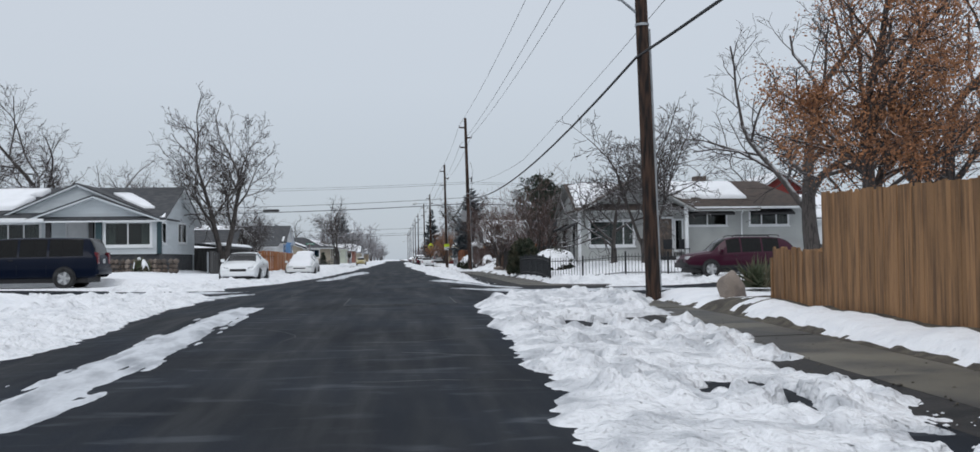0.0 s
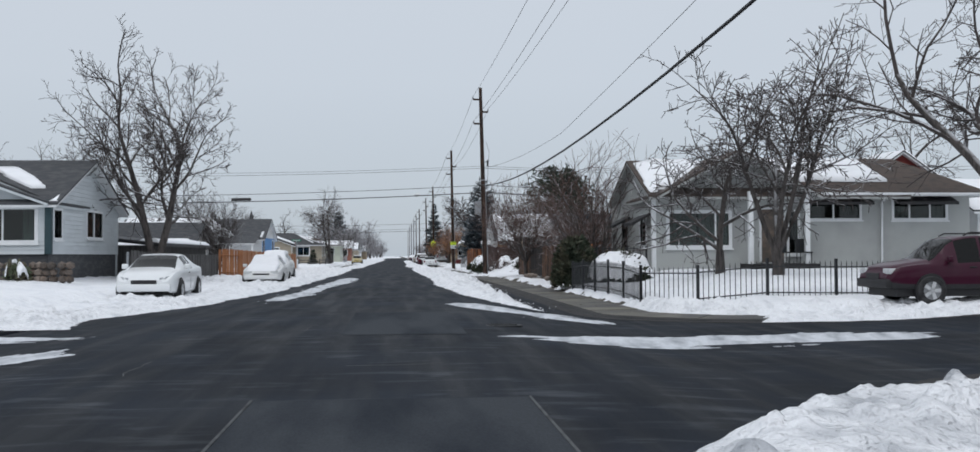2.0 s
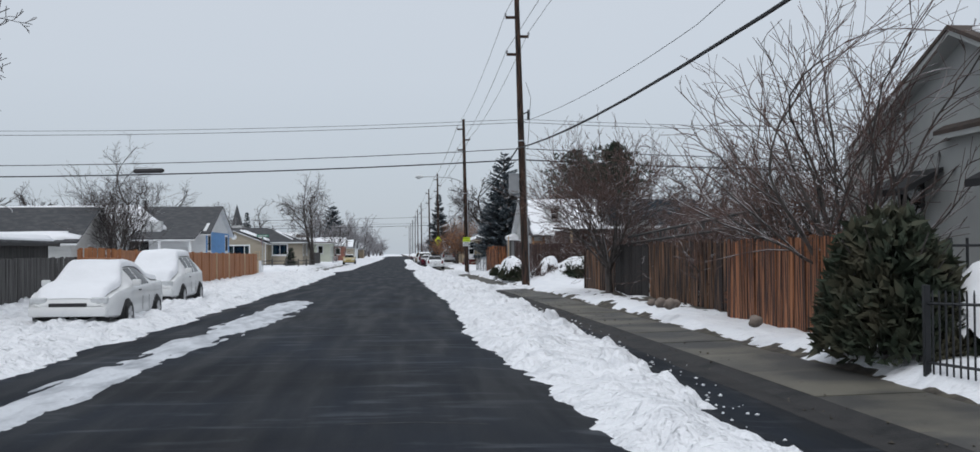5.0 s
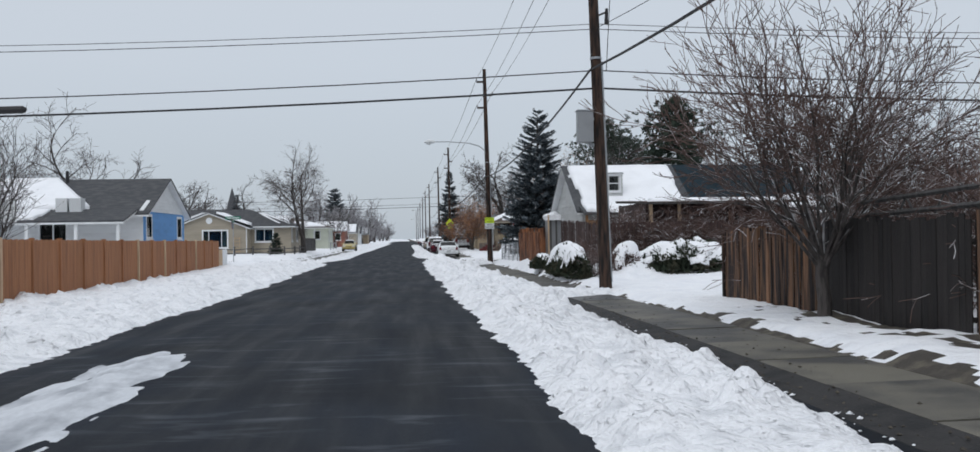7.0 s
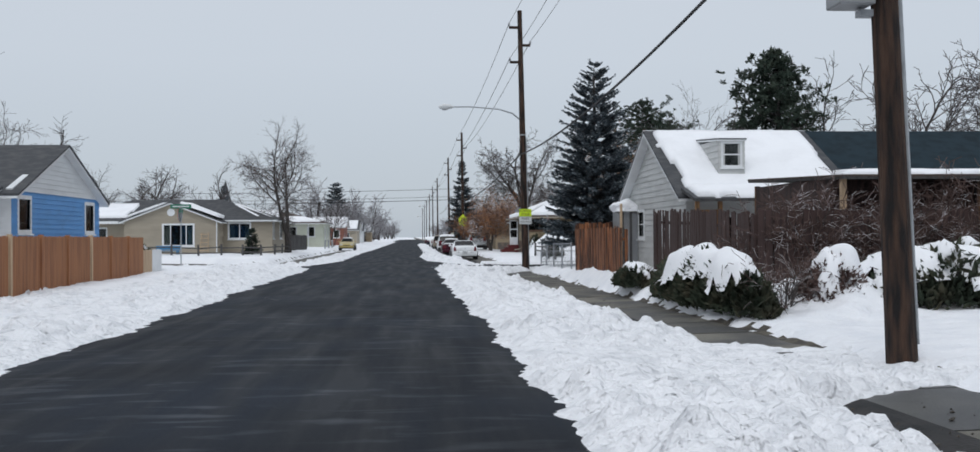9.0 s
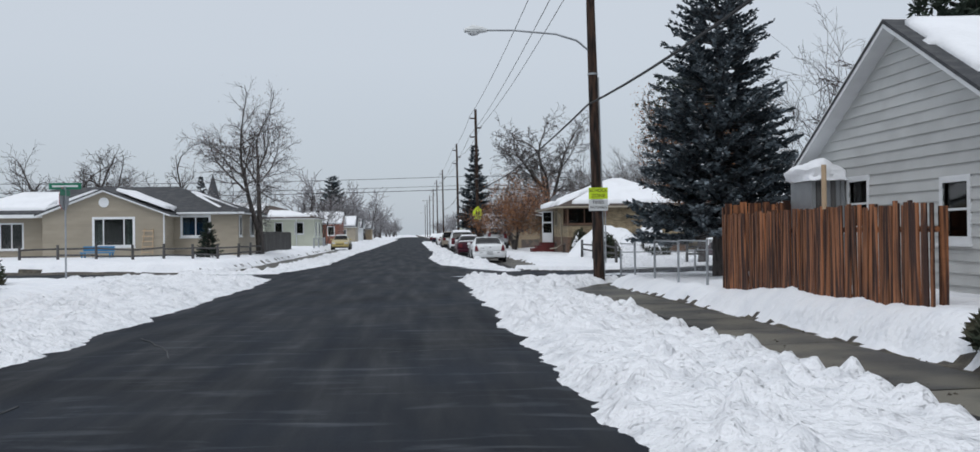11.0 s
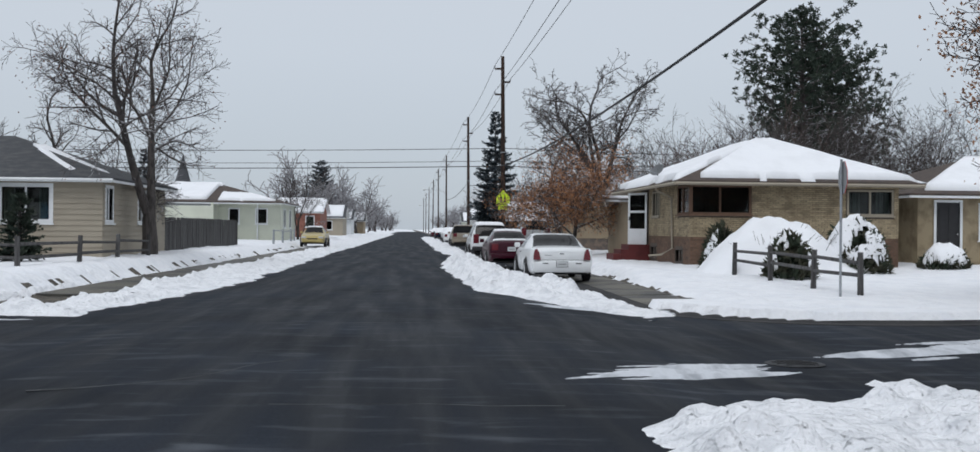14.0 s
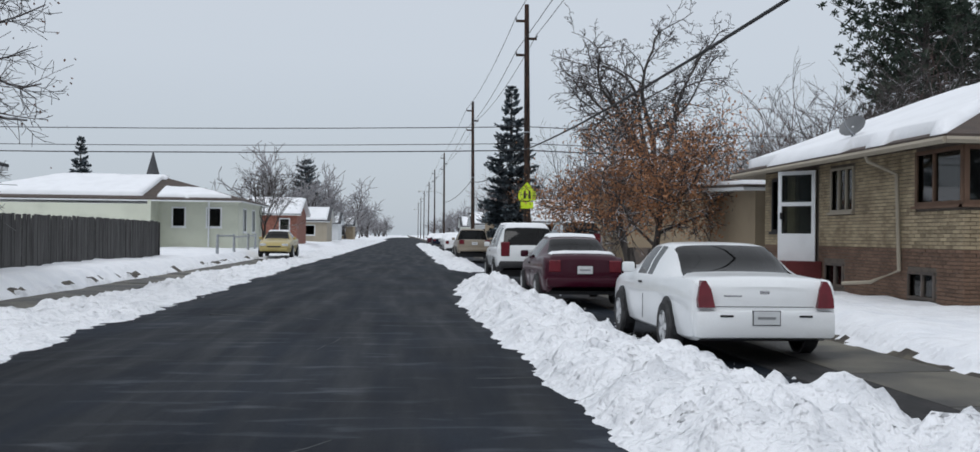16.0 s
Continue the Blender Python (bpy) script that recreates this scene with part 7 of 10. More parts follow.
Wall(H, "wall", (16.5, 161.5), (16.5, 171.3), 0.0, 3.0, M_MORTAR)
Wall(H, "wall", (16.5, 171.3), (9.3, 171.3), 0.0, 3.0, M_MORTAR)
hs, he, hn, hw = hip_roof(H, 9.3, 16.5, 161.5, 171.3, 3.02, 4.70, M_BROWNSHINGLE, 0.65, M_TAN)
a, b, c, d = [Vector(p) for p in hw]
snow_on(H, [a.lerp(b, 0.01), a.lerp(b, 0.998), c.lerp(b, 0.005), d], 0.2, 61, ragged=0.05, cells=40)
snow_on(H, [Vector(hs[0]).lerp(Vector(hs[1]), 0.05), Vector(hs[1]), Vector(hs[2]) + Vector((0.1, 0, 0)), Vector(hs[2]) - Vector((0.1, 0, 0))], 0.2, 62, ragged=0.12, cells=34)
gutter(H, (8.62, 172, 2.94), (8.62, 160.85, 2.94), M_TAN, [(8.66, 163.9, 2.9), (8.7, 163.9, 2.8), (9.2, 163.75, 2.55), (9.24, 163.7, 0.75), (9.0, 164.4, 0.5), (8.7, 165.0, 0.45)])
gutter(H, (8.62, 160.85, 2.94), (17.1, 160.85, 2.94), M_TAN)
# storm door standing ajar, over red steps
sd = thing("storm_door", (9.2, 168.0, 0.85), "white aluminium storm door with two glass panels, standing ajar", "door")
m = Matrix.Translation((9.22, 167.75, 0.82)) @ Matrix.Rotation(radians(128), 4, "Z")
bm = bmesh.new()
for x0, x1, z0, z1 in ((0, 0.09, 0, 2.05), (0.86, 0.95, 0, 2.05), (0.09, 0.86, 0, 0.62), (0.09, 0.86, 1.25, 1.34), (0.09, 0.86, 1.96, 2.05)):
    box(bm, x0, x1, -0.02, 0.02, z0, z1, m)
part("frame", bm, M_WHITE, sd)
for z0, z1 in ((0.62, 1.25), (1.34, 1.96)):
    bm = bmesh.new()
    box(bm, 0.09, 0.86, -0.004, 0.004, z0, z1, m)
    part("pane", bm, M_GLASS, sd).visible_shadow = False
bm = bmesh.new()
box(bm, 0.84, 0.87, -0.07, 0.07, 0.95, 1.1, m)
part("handle", bm, M_TRIMBLACK, sd)
M_REDSTEP = mat("red_painted_concrete", (0.11, 0.02, 0.02), 0.7, 0.3, 2, 40, 0.1)
sp_ = thing("door_steps", (8.8, 168.3, 0.3), "red-painted concrete steps below the storm door", "steps")
for k, (x0, z1) in enumerate(((8.45, 0.82), (8.15, 0.62), (7.85, 0.45))):
    bm = bmesh.new()
    box(bm, x0, 9.28 if k == 0 else (8.45, 8.15)[k - 1], 167.5, 169.0, 0.1, z1, bevel=0.015)
    part("step", bm, M_REDSTEP, sp_)
w = Wall(sp_, "entry_wall", (9.24, 168.75), (9.24, 167.9), 0.8, 2.85, M_ROOM, thick=0.03)
dish = thing("satellite_dish", (9.6, 166.0, 3.4), "small grey satellite dish fixed on the snowy roof", "satellite dish")
bm = bmesh.new()
tube(bm, [(9.1, 165.6, 3.15), (9.15, 165.6, 3.6)], 0.025, 6)
part("mast", bm, M_STEEL, dish)
bm = bmesh.new()
mm = Matrix.Translation((9.1, 165.5, 3.62)) @ Matrix.Rotation(radians(50), 4, "X") @ Matrix.Rotation(radians(-40), 4, "Y")
rings = [[bm.verts.new(mm @ Vector((r * math.cos(2 * math.pi * k / 16), r * 0.85 * math.sin(2 * math.pi * k / 16), 0.5 * r * r))) for k in range(16)] for r in (0.02, 0.1, 0.2, 0.28)]
for p_, q_ in zip(rings, rings[1:]):
    for k in range(16):
        bm.faces.new((p_[k], p_[(k + 1) % 16], q_[(k + 1) % 16], q_[k]))
bmesh.ops.solidify(bm, geom=bm.faces[:], thickness=0.01)
part("reflector", bm, M_SIGNBACK, dish, smooth=True)
bm = bmesh.new()
tube(bm, [(9.1, 165.4, 3.45), (8.75, 165.0, 3.55), (8.68, 164.95, 3.66)], 0.015, 5)
part("feed_arm", bm, M_STEEL, dish)

# second brick house along the side street, beige outbuilding and low snowy shed
H = thing("house", (22, 168, 0.4), "tan brick house with a snowy hip roof along the side street", "house")
w = Wall(H, "wall", (18.4, 164), (28, 164), 0.1, 2.75, M_BUFF, [(0.7, 1.6, 0.4, 2.5), (2.4, 4.0, 1.2, 2.4), (5.3, 7.4, 1.1, 2.4)])
window(w, 2.4, 4.0, 1.2, 2.4, (0.5,))
window(w, 5.3, 7.4, 1.1, 2.4, (0.25, 0.75), behind=(0.5, M_CURTAIN))
door(w, 0.7, 1.6, 0.4, 2.5, M_TRIMBLACK)
Wall(H, "wall", (18.4, 172), (18.4, 164), 0.1, 2.75, M_BUFF)
Wall(H, "wall", (28, 164), (28, 172), 0.1, 2.75, M_BUFF)
Wall(H, "wall", (28, 172), (18.4, 172), 0.1, 2.75, M_BUFF)
hs, he, hn, hw = hip_roof(H, 18.4, 28, 164, 172, 2.78, 4.4, M_BROWNSHINGLE, 0.6)
snow_on(H, hs, 0.2, 65, ragged=0.2)
H = thing("outbuilding", (12, 190, 0.3), "plain beige plastered outbuilding with a dark base", "outbuilding")
w = Wall(H, "wall", (8.9, 187), (15, 187), 0.9, 3.4, M_BEIGE)
Wall(H, "wall", (8.95, 187.02), (14.95, 187.02), 0.1, 0.9, M_STONE)
Wall(H, "wall", (8.9, 195), (8.9, 187), 0.1, 3.4, M_BEIGE)
Wall(H, "wall", (15, 187), (15, 195), 0.1, 3.4, M_BEIGE)
Wall(H, "wall", (15, 195), (8.9, 195), 0.1, 3.4, M_BEIGE)
roof_plane(H, [(8.6, 186.7, 3.4), (15.3, 186.7, 3.4), (15.3, 195.3, 3.6), (8.6, 195.3, 3.6)], M_SHINGLE, trim=M_BEIGE)
H = thing("shed", (9.0, 206, 0.3), "low shed with a snow-covered pitched roof", "shed")
Wall(H, "wall", (7.4, 204), (10.8, 204), 0.1, 2.3, M_WEATHER, board=0.3)
Wall(H, "wall", (7.4, 208), (7.4, 204), 0.1, 2.3, M_WEATHER, board=0.3)
Wall(H, "wall", (10.8, 204), (10.8, 208), 0.1, 2.3, M_WEATHER)
s, n = gable_roof_x(H, 7.4, 10.8, 204, 208, 2.3, 3.4, M_SHINGLE, 0.3)
snow_on(H, s, 0.2, 66, ragged=0, cells=14)
H = thing("lean_to", (12.5, 176, 0.3), "low flat-roofed lean-to behind the brick house", "lean-to")
Wall(H, "wall", (9.6, 173), (16, 173), 0.1, 2.7, M_BEIGE)
Wall(H, "wall", (9.6, 178), (9.6, 173), 0.1, 2.7, M_BEIGE)
roof_plane(H, [(9.0, 172.2, 2.75), (16.3, 172.2, 2.75), (16.3, 178.4, 2.95), (9.0, 178.4, 2.95)], M_BROWNSHINGLE)
snow_on(H, [(9.0, 172.2, 2.75), (16.3, 172.2, 2.75), (16.3, 178.4, 2.95), (9.0, 178.4, 2.95)], 0.12, 67, ragged=0.3)


# ---- fences and signs ----
def board_fence(a, b, height, material, label, width=0.14, gap=0.006, bottom=None, jitter=0.04, rails=True, back=1, post_every=2.4, post_mat=None, lean=0.0, seed=1, dog=True):
    """Upright boards, each an object on a few shared meshes, nailed to two rails and posts behind."""
    rng = random.Random(seed)
    a, b = Vector(a), Vector(b)
    ln = (b - a).length
    u = (b - a).normalized()
    n = Vector((u.y, -u.x)) * back
    z0 = (lambda x, y: float(yard_z(x, y)[0]) - 0.08) if bottom is None else (lambda x, y: bottom)
    if bottom is None:
        at = np.linspace(0, 1, 25)
        curve = np.polyfit(at, [z0(*a.lerp(b, k)) for k in at], 2 if ln > 6 else 1)
        z0 = lambda x, y: float(np.polyval(curve, (Vector((x, y)) - a).dot(u) / ln))
    own = thing("board_fence", (a.x, a.y, z0(a.x, a.y)), label, "fence")
    o = ORIGIN[own]
    meshes = []
    for k in range(3):
        bm = bmesh.new()
        w = width * ((0.94 if gap > 0.004 else 0.955) + (0.05 if gap > 0.004 else 0.02) * k) / 2
        c = 0.03 if dog else 0.004
        h = height + 0.012 * k
        pts = [(-w, 0, 0), (w, 0, 0), (w, 0, h - c), (w - c, 0, h), (c - w, 0, h), (-w, 0, h - c)]
        prism(bm, pts, (0, 0.02 + 0.003 * k, 0))
        me = bpy.data.meshes.new("fence_board")
        bm.to_mesh(me)
        bm.free()
        me.materials.append(material)
        meshes.append(me)
    ang = math.degrees(math.atan2(u.y, u.x))
    loose = 1.0 if gap > 0.004 else 0.2
    t = width / 2
    while t < ln:
        p = a + u * t
        shared("fence_board", rng.choice(meshes), own, Matrix.Translation((p.x - o.x, p.y - o.y, z0(p.x, p.y) - o.z + rng.uniform(-jitter, jitter))) @ pose(0, 0, 0, loose * rng.uniform(-0.9, 0.9), loose * rng.uniform(-0.6, 0.6) + lean, ang + loose * rng.uniform(-2.0, 2.0)) @ Matrix.Translation((0, loose * rng.uniform(-0.011, 0.011), 0)))
        t += width + gap * rng.choice((0.3, 0.6, 1.0, 1.4, 2.2, 3.0))
    k = max(1, round(ln / post_every))
    for i in range(k + 1):
        p = a + u * (ln * i / k) - n * 0.12
        bm = bmesh.new()
        box(bm, p.x - 0.045, p.x + 0.045, p.y - 0.045, p.y + 0.045, z0(p.x, p.y) - 0.1, z0(p.x, p.y) + height - 0.05)
        part("post", bm, post_mat or material, own)
    for h in (0.3, height - 0.35):
        bm = bmesh.new()
        tube(bm, [(q.x, q.y, z0(q.x, q.y) + h) for q in [a + u * (ln * i / 8) - n * 0.05 for i in range(9)]], 0.04, 4)
        part("rail", bm, material, own)
    return own


# the nearest cedar fence, tall and then low at the corner
board_fence((7.15, 3.0), (7.15, 17.3), 1.96, M_CEDAR, "tall tan cedar board fence along the pavement", width=0.105, gap=0.002, jitter=0.018, back=-1, seed=2, dog=False)
board_fence((7.15, 17.35), (7.15, 19.8), 1.02, M_CEDAR, "low end of the cedar board fence", back=-1, seed=3)
board_fence((7.22, 19.85), (16, 20.0), 1.0, M_CEDAR, "low cedar fence turning in from the pavement", back=1, seed=4)
# weathered fence before the steep-gabled house
board_fence((8.1, 66.5), (8.08, 75.6), 1.72, M_WEATHER, "weathered reddish board fence with dark wet stains", width=0.15, back=-1, jitter=0.05, seed=5, dog=False)
board_fence((8.08, 75.7), (8.07, 80.6), 1.70, M_BLACKFENCE, "rain-blackened board fence behind the vase-shaped bush", gap=0.002, width=0.15, back=-1, jitter=0.05, seed=15, dog=False)
board_fence((8.07, 80.7), (8.05, 86.5), 1.62, M_WEATHER, "weathered reddish board fence with dark wet stains", width=0.15, back=-1, jitter=0.05, seed=16, dog=False)
board_fence((8.05, 86.55), (16, 87), 1.62, M_WEATHER, "weathered board fence returning into the garden", width=0.15, seed=6, dog=False)
lat = thing("fence_lattice", (8.2, 74, 2.0), "dark weathered lattice rail leaning above the fence", "lattice")
for k in range(2):
    bm = bmesh.new()
    tube(bm, [(8.25, 66, 2.45 - 0.32 * k), (8.25, 79.5, 2.05 - 0.22 * k)], 0.04, 4)
    part("rail", bm, M_DARKFENCE, lat)
for k in range(22):
    y = 66.2 + k * 0.6
    z1 = 2.45 - 0.03 * (y - 66)
    bm = bmesh.new()
    tube(bm, [(8.25, y, z1 - 0.3), (8.25, y + (0.3 if k % 2 else -0.3), z1)], 0.02, 4)
    part("lattice_slat", bm, M_DARKFENCE, lat)
for y in (66.4, 70.5, 75, 79):
    bm = bmesh.new()
    tube(bm, [(8.28, y, 0.2), (8.28, y, 2.45 - 0.03 * (y - 66))], 0.045, 5)
    part("lattice_post", bm, M_DARKFENCE, lat)
board_fence((8.05, 102.9), (17, 103.1), 1.9, M_BROWNWALL, "dark weathered board fence behind the junipers", width=0.16, seed=7, dog=False)
board_fence((8.0, 103.0), (8.02, 112.9), 1.9, M_BROWNWALL, "weathered dark brown board fence beside the carport", width=0.15, back=-1, jitter=0.05, seed=18, dog=False)
board_fence((6.85, 112.0), (6.88, 121.4), 1.68, M_REDWOOD, "red-stained rough board fence along the pavement", width=0.105, gap=0.009, back=-1, bottom=0.10, jitter=0.03, seed=8, dog=False)
board_fence((6.95, 121.45), (16, 121.6), 1.9, M_REDWOOD, "red-stained board fence returning into the garden", width=0.15, seed=9, dog=False)
# low brown fence seen behind the corner hedge
board_fence((7.4, 57.5), (7.6, 66.4), 1.7, M_REDWOOD, "reddish-brown board fence behind the dark shrub", width=0.15, back=-1, seed=10, dog=False)
# dark fence on the other side of the street
board_fence((-10.45, 60.5), (-10.45, 81.0), 1.35, M_DARKFENCE, "grey-black weathered board fence", jitter=0.015, width=0.17, back=1, seed=11, post_mat=M_STEEL, dog=False)
board_fence((-10.4, 171.5), (-10.3, 190.0), 1.5, M_DARKFENCE, "dark grey weathered board fence along the snowy verge", jitter=0.015, width=0.17, back=1, seed=12, dog=False)
board_fence((-10.3, 190.0), (-18, 190.2), 1.5, M_DARKFENCE, "dark grey board fence returning into the garden", width=0.17, back=-1, seed=13, dog=False)

# orange panel fence: each panel one grooved sheet between posts
of = thing("panel_fence", (-9.3, 81, 0.4), "orange-stained panel fence with pale replacement posts", "fence")
y, k = 81.6, 0
while y < 121.5:
    x0, x1 = -9.15 - 0.014 * (y - 81), -9.15 - 0.014 * (y + 2.35 - 81)
    zb = float(road_z(y)) - 0.03
    bm = bmesh.new()
    prism(bm, [(x0 - 0.022, y + 0.1, zb), (x1 - 0.022, y + 2.3, zb), (x1 - 0.022, y + 2.3, zb + 1.6), (x0 - 0.022, y + 0.1, zb + 1.6)], (-0.012, 0, 0))
    panel = part("fence_panel", bm, M_ORANGE, of)
    for j in range(16):
        f0, f1 = j / 16, (j + 0.93) / 16
        xa, xb = x0 + (x1 - x0) * f0, x0 + (x1 - x0) * f1
        ya, yb = y + 0.1 + 2.2 * f0, y + 0.1 + 2.2 * f1
        bm = bmesh.new()
        prism(bm, [(xa, ya, zb), (xb, yb, zb), (xb, yb, zb + 1.62 + 0.01 * (j % 3)), (xa, ya, zb + 1.62 + 0.01 * (j % 3))], (-0.02, 0, 0))
        part("board", bm, M_ORANGE, panel)
    bm = bmesh.new()
    box(bm, x0 - 0.06, x0 + 0.05, y - 0.02, y + 0.1, zb - 0.2, zb + 1.68)
    part("post", bm, M_PALEPOST if k in (3, 9, 11, 14) else M_ORANGE, of)
    y += 2.35
    k += 1
pf = thing("low_fence", (-9.9, 124, 0.2), "low pale wooden fence panel beside the orange fence", "fence")
for j in range(10):
    bm = bmesh.new()
    box(bm, -9.9, -9.86, 121.9 + j * 0.32, 122.19 + j * 0.32, 0.1, 1.1 - 0.02 * (j % 2))
    part("board", bm, M_PALEPOST if j < 5 else M_WHITE, pf)

board_fence((-10.4, 81.1), (-9.25, 81.45), 1.66, M_ORANGE, "end panel of the orange-stained fence turning in", width=0.14, back=-1, jitter=0.01, seed=31, dog=False)

# white picket fence by the second side street
pk = thing("picket_fence", (-14, 128, 0.3), "white-painted picket fence half buried in snow", "fence")
me = bpy.data.meshes.new("picket")
bm = bmesh.new()
prism(bm, [(-0.05, 0, 0), (0.05, 0, 0), (0.05, 0, 1.0), (0, 0, 1.08), (-0.05, 0, 1.0)], (0, 0.02, 0))
bm.to_mesh(me)
bm.free()
me.materials.append(M_WHITE)
for j in range(30):
    shared("picket", me, pk, Matrix.Translation((-4.2 + j * 0.2, -0.2 + 0.0 * j, -0.1)))
for z in (0.55, 0.95):
    bm = bmesh.new()
    box(bm, -18.3, -12.2, 127.83, 127.87, z, z + 0.08)
    part("rail", bm, M_WHITE, pk)

# black iron fence round the stucco house's garden
ir = thing("iron_fence", (6.3, 44.2, 0.3), "black iron picket fence round the snowy front garden", "fence")


def bar_mesh(name, r, h, tip=True):
    bm = bmesh.new()
    tube(bm, [(0, 0, 0), (0, 0, h - 0.05), (0, 0, h)], [r, r, r * 0.4] if tip else r, 6)
    me = bpy.data.meshes.new(name)
    bm.to_mesh(me)
    bm.free()
    me.materials.append(M_BLACK)
    return me


PICK, POST = bar_mesh("picket", 0.011, 0.93), box_mesh("fence_post", 0.07, 0.07, 1.03, 0.006)
POST.materials.append(M_BLACK)
for a, b, count, lift in (((6.4, 44.5), (6.4, 55.3), 5, -0.05), ((6.4, 44.5), (7.6, 43.4), 1, -0.02), ((7.6, 43.4), (18.4, 43.5), 6, 0.0)):
    a, b = Vector(a), Vector(b)
    zs = [float(yard_z(max(q.x, 6.75), q.y)[0]) - 0.06 + lift for q in (a.lerp(b, i / count) for i in range(count + 1))]
    for i in range(count + 1):
        p = a.lerp(b, i / count)
        if i or a.x < 7:
            shared("fence_post", POST, ir, Matrix.Translation((p.x - 6.3, p.y - 44.2, zs[i] - 0.34)))
        if i == count:
            break
        q = a.lerp(b, (i + 1) / count)
        bars = round((q - p).length / 0.14)
        for j in range(1, bars):
            e = p.lerp(q, j / bars)
            shared("picket", PICK, ir, Matrix.Translation((e.x - 6.3, e.y - 44.2, zs[i] + (zs[i + 1] - zs[i]) * j / bars - 0.3)))
        for h in (0.12, 0.78):
            bm = bmesh.new()
            tube(bm, [(p.x, p.y, zs[i] + h), (q.x, q.y, zs[i + 1] + h)], 0.016, 4)
            part("rail", bm, M_BLACK, ir)
inner = thing("iron_gate", (9.0, 57.2, 0.6), "short black iron gate beside the house", "gate")
for j in range(9):
    bm = bmesh.new()
    tube(bm, [(7.6 + j * 0.24, 57.0, 0.6), (7.6 + j * 0.24, 57.0, 1.7)], 0.02 if j % 8 else 0.04, 5)
    part("bar", bm, M_BLACK, inner)
for z in (0.75, 1.6):
    bm = bmesh.new()
    tube(bm, [(7.6, 57.0, z), (9.52, 57.0, z)], 0.018, 5)
    part("rail", bm, M_BLACK, inner)


def rail_fence(posts, material, label, h=0.95, rails=(0.35, 0.75), z=None):
    own = thing("rail_fence", (*posts[0], 0.2), label, "fence")
    tops = []
    for x, y in posts:
        g = float(yard_z(x, y)[0]) - 0.1
        bm = bmesh.new()
        tube(bm, [(x, y, g), (x + random.uniform(-0.03, 0.03), y, g + h)], [0.075, 0.065], 8)
        part("post", bm, material, own)
        tops.append(Vector((x, y, g)))
    for a, b in zip(tops, tops[1:]):
        for r in rails:
            bm = bmesh.new()
            tube(bm, [a + Vector((0, 0, r + random.uniform(-0.05, 0.05))), b + Vector((0, 0, r + random.uniform(-0.05, 0.05)))], [0.05, 0.045], 6)
            part("rail", bm, material, own)
    return own


rail_fence([(9.84, 149.2), (9.7, 151.6), (9.64, 154.5), (9.42, 157.0)], M_DARKFENCE, "dark split-rail fence in deep snow before the brick house", rails=(0.55, 0.85), h=1.05)
rail_fence([(13.2, 148.9), (15.9, 149.0), (18.6, 149.1), (21.5, 149.2)], M_DARKFENCE, "dark split-rail fence along the side street", rails=(0.5, 0.85), h=1.05)
rail_fence([(-19.5, 153.4), (-17.6, 153.3), (-15.7, 153.2), (-13.9, 153.2), (-12.4, 153.3), (-11.0, 153.5), (-9.8, 153.7), (-9.3, 157.0), (-9.2, 160.5), (-9.1, 164)], M_DARKFENCE, "low weathered post-and-rail fence before the tan house", h=0.85, rails=(0.3, 0.62))
rail_fence([(-8.9, 196), (-8.9, 201), (-8.9, 206), (-9.2, 211)], M_STEEL, "thin steel post fence by the cream house", h=1.0, rails=(0.9,))

# chain-link fence and gate at the corner by the spruce
cl = thing("chain_link_fence", (7.5, 130, 0.2), "galvanised chain-link fence and gate in the snow", "fence")
line = [(6.95, 123.0), (6.95, 125.7), (6.95, 128.4), (6.95, 131.1), (7.0, 133.6), (9.5, 133.6), (12.0, 133.6), (14.5, 133.7)]
for x, y in line:
    bm = bmesh.new()
    g = float(yard_z(x, y)[0]) - 0.1
    tube(bm, [(x, y, g), (x, y, g + 1.15), (x, y, g + 1.2)], [0.032, 0.032, 0.012], 8)
    part("post", bm, M_STEEL, cl)
for (x0, y0), (x1, y1) in zip(line, line[1:]):
    g = float(yard_z((x0 + x1) / 2, (y0 + y1) / 2)[0]) - 0.05
    for h in (1.08, 0.55):
        if h > 1 or x0 > 6.98:
            bm = bmesh.new()
            tube(bm, [(x0, y0, g + h), (x1, y1, g + h)], 0.02, 6)
            part("rail", bm, M_STEEL, cl)
    bm = bmesh.new()
    a, b = Vector((x0, y0, g)), Vector((x1, y1, g))
    L = (b - a).length
    k = int(L / 0.13)
    for j in range(-8, k):
        for s in (0, 1):
            t0, t1 = j * 0.13, j * 0.13 + 1.04
            c0, c1 = max(0, t0), min(L, t1)
            if c1 - c0 > 0.05:
                z0, z1 = c0 - t0, c1 - t0
                if s:
                    z0, z1 = 1.04 - z0, 1.04 - z1
                tube(bm, [a.lerp(b, c0 / L) + Vector((0, 0, z0 + 0.03)), a.lerp(b, c1 / L) + Vector((0, 0, z1 + 0.03))], 0.0013, 3, False)
    part("wire_mesh", bm, M_STEEL, cl)


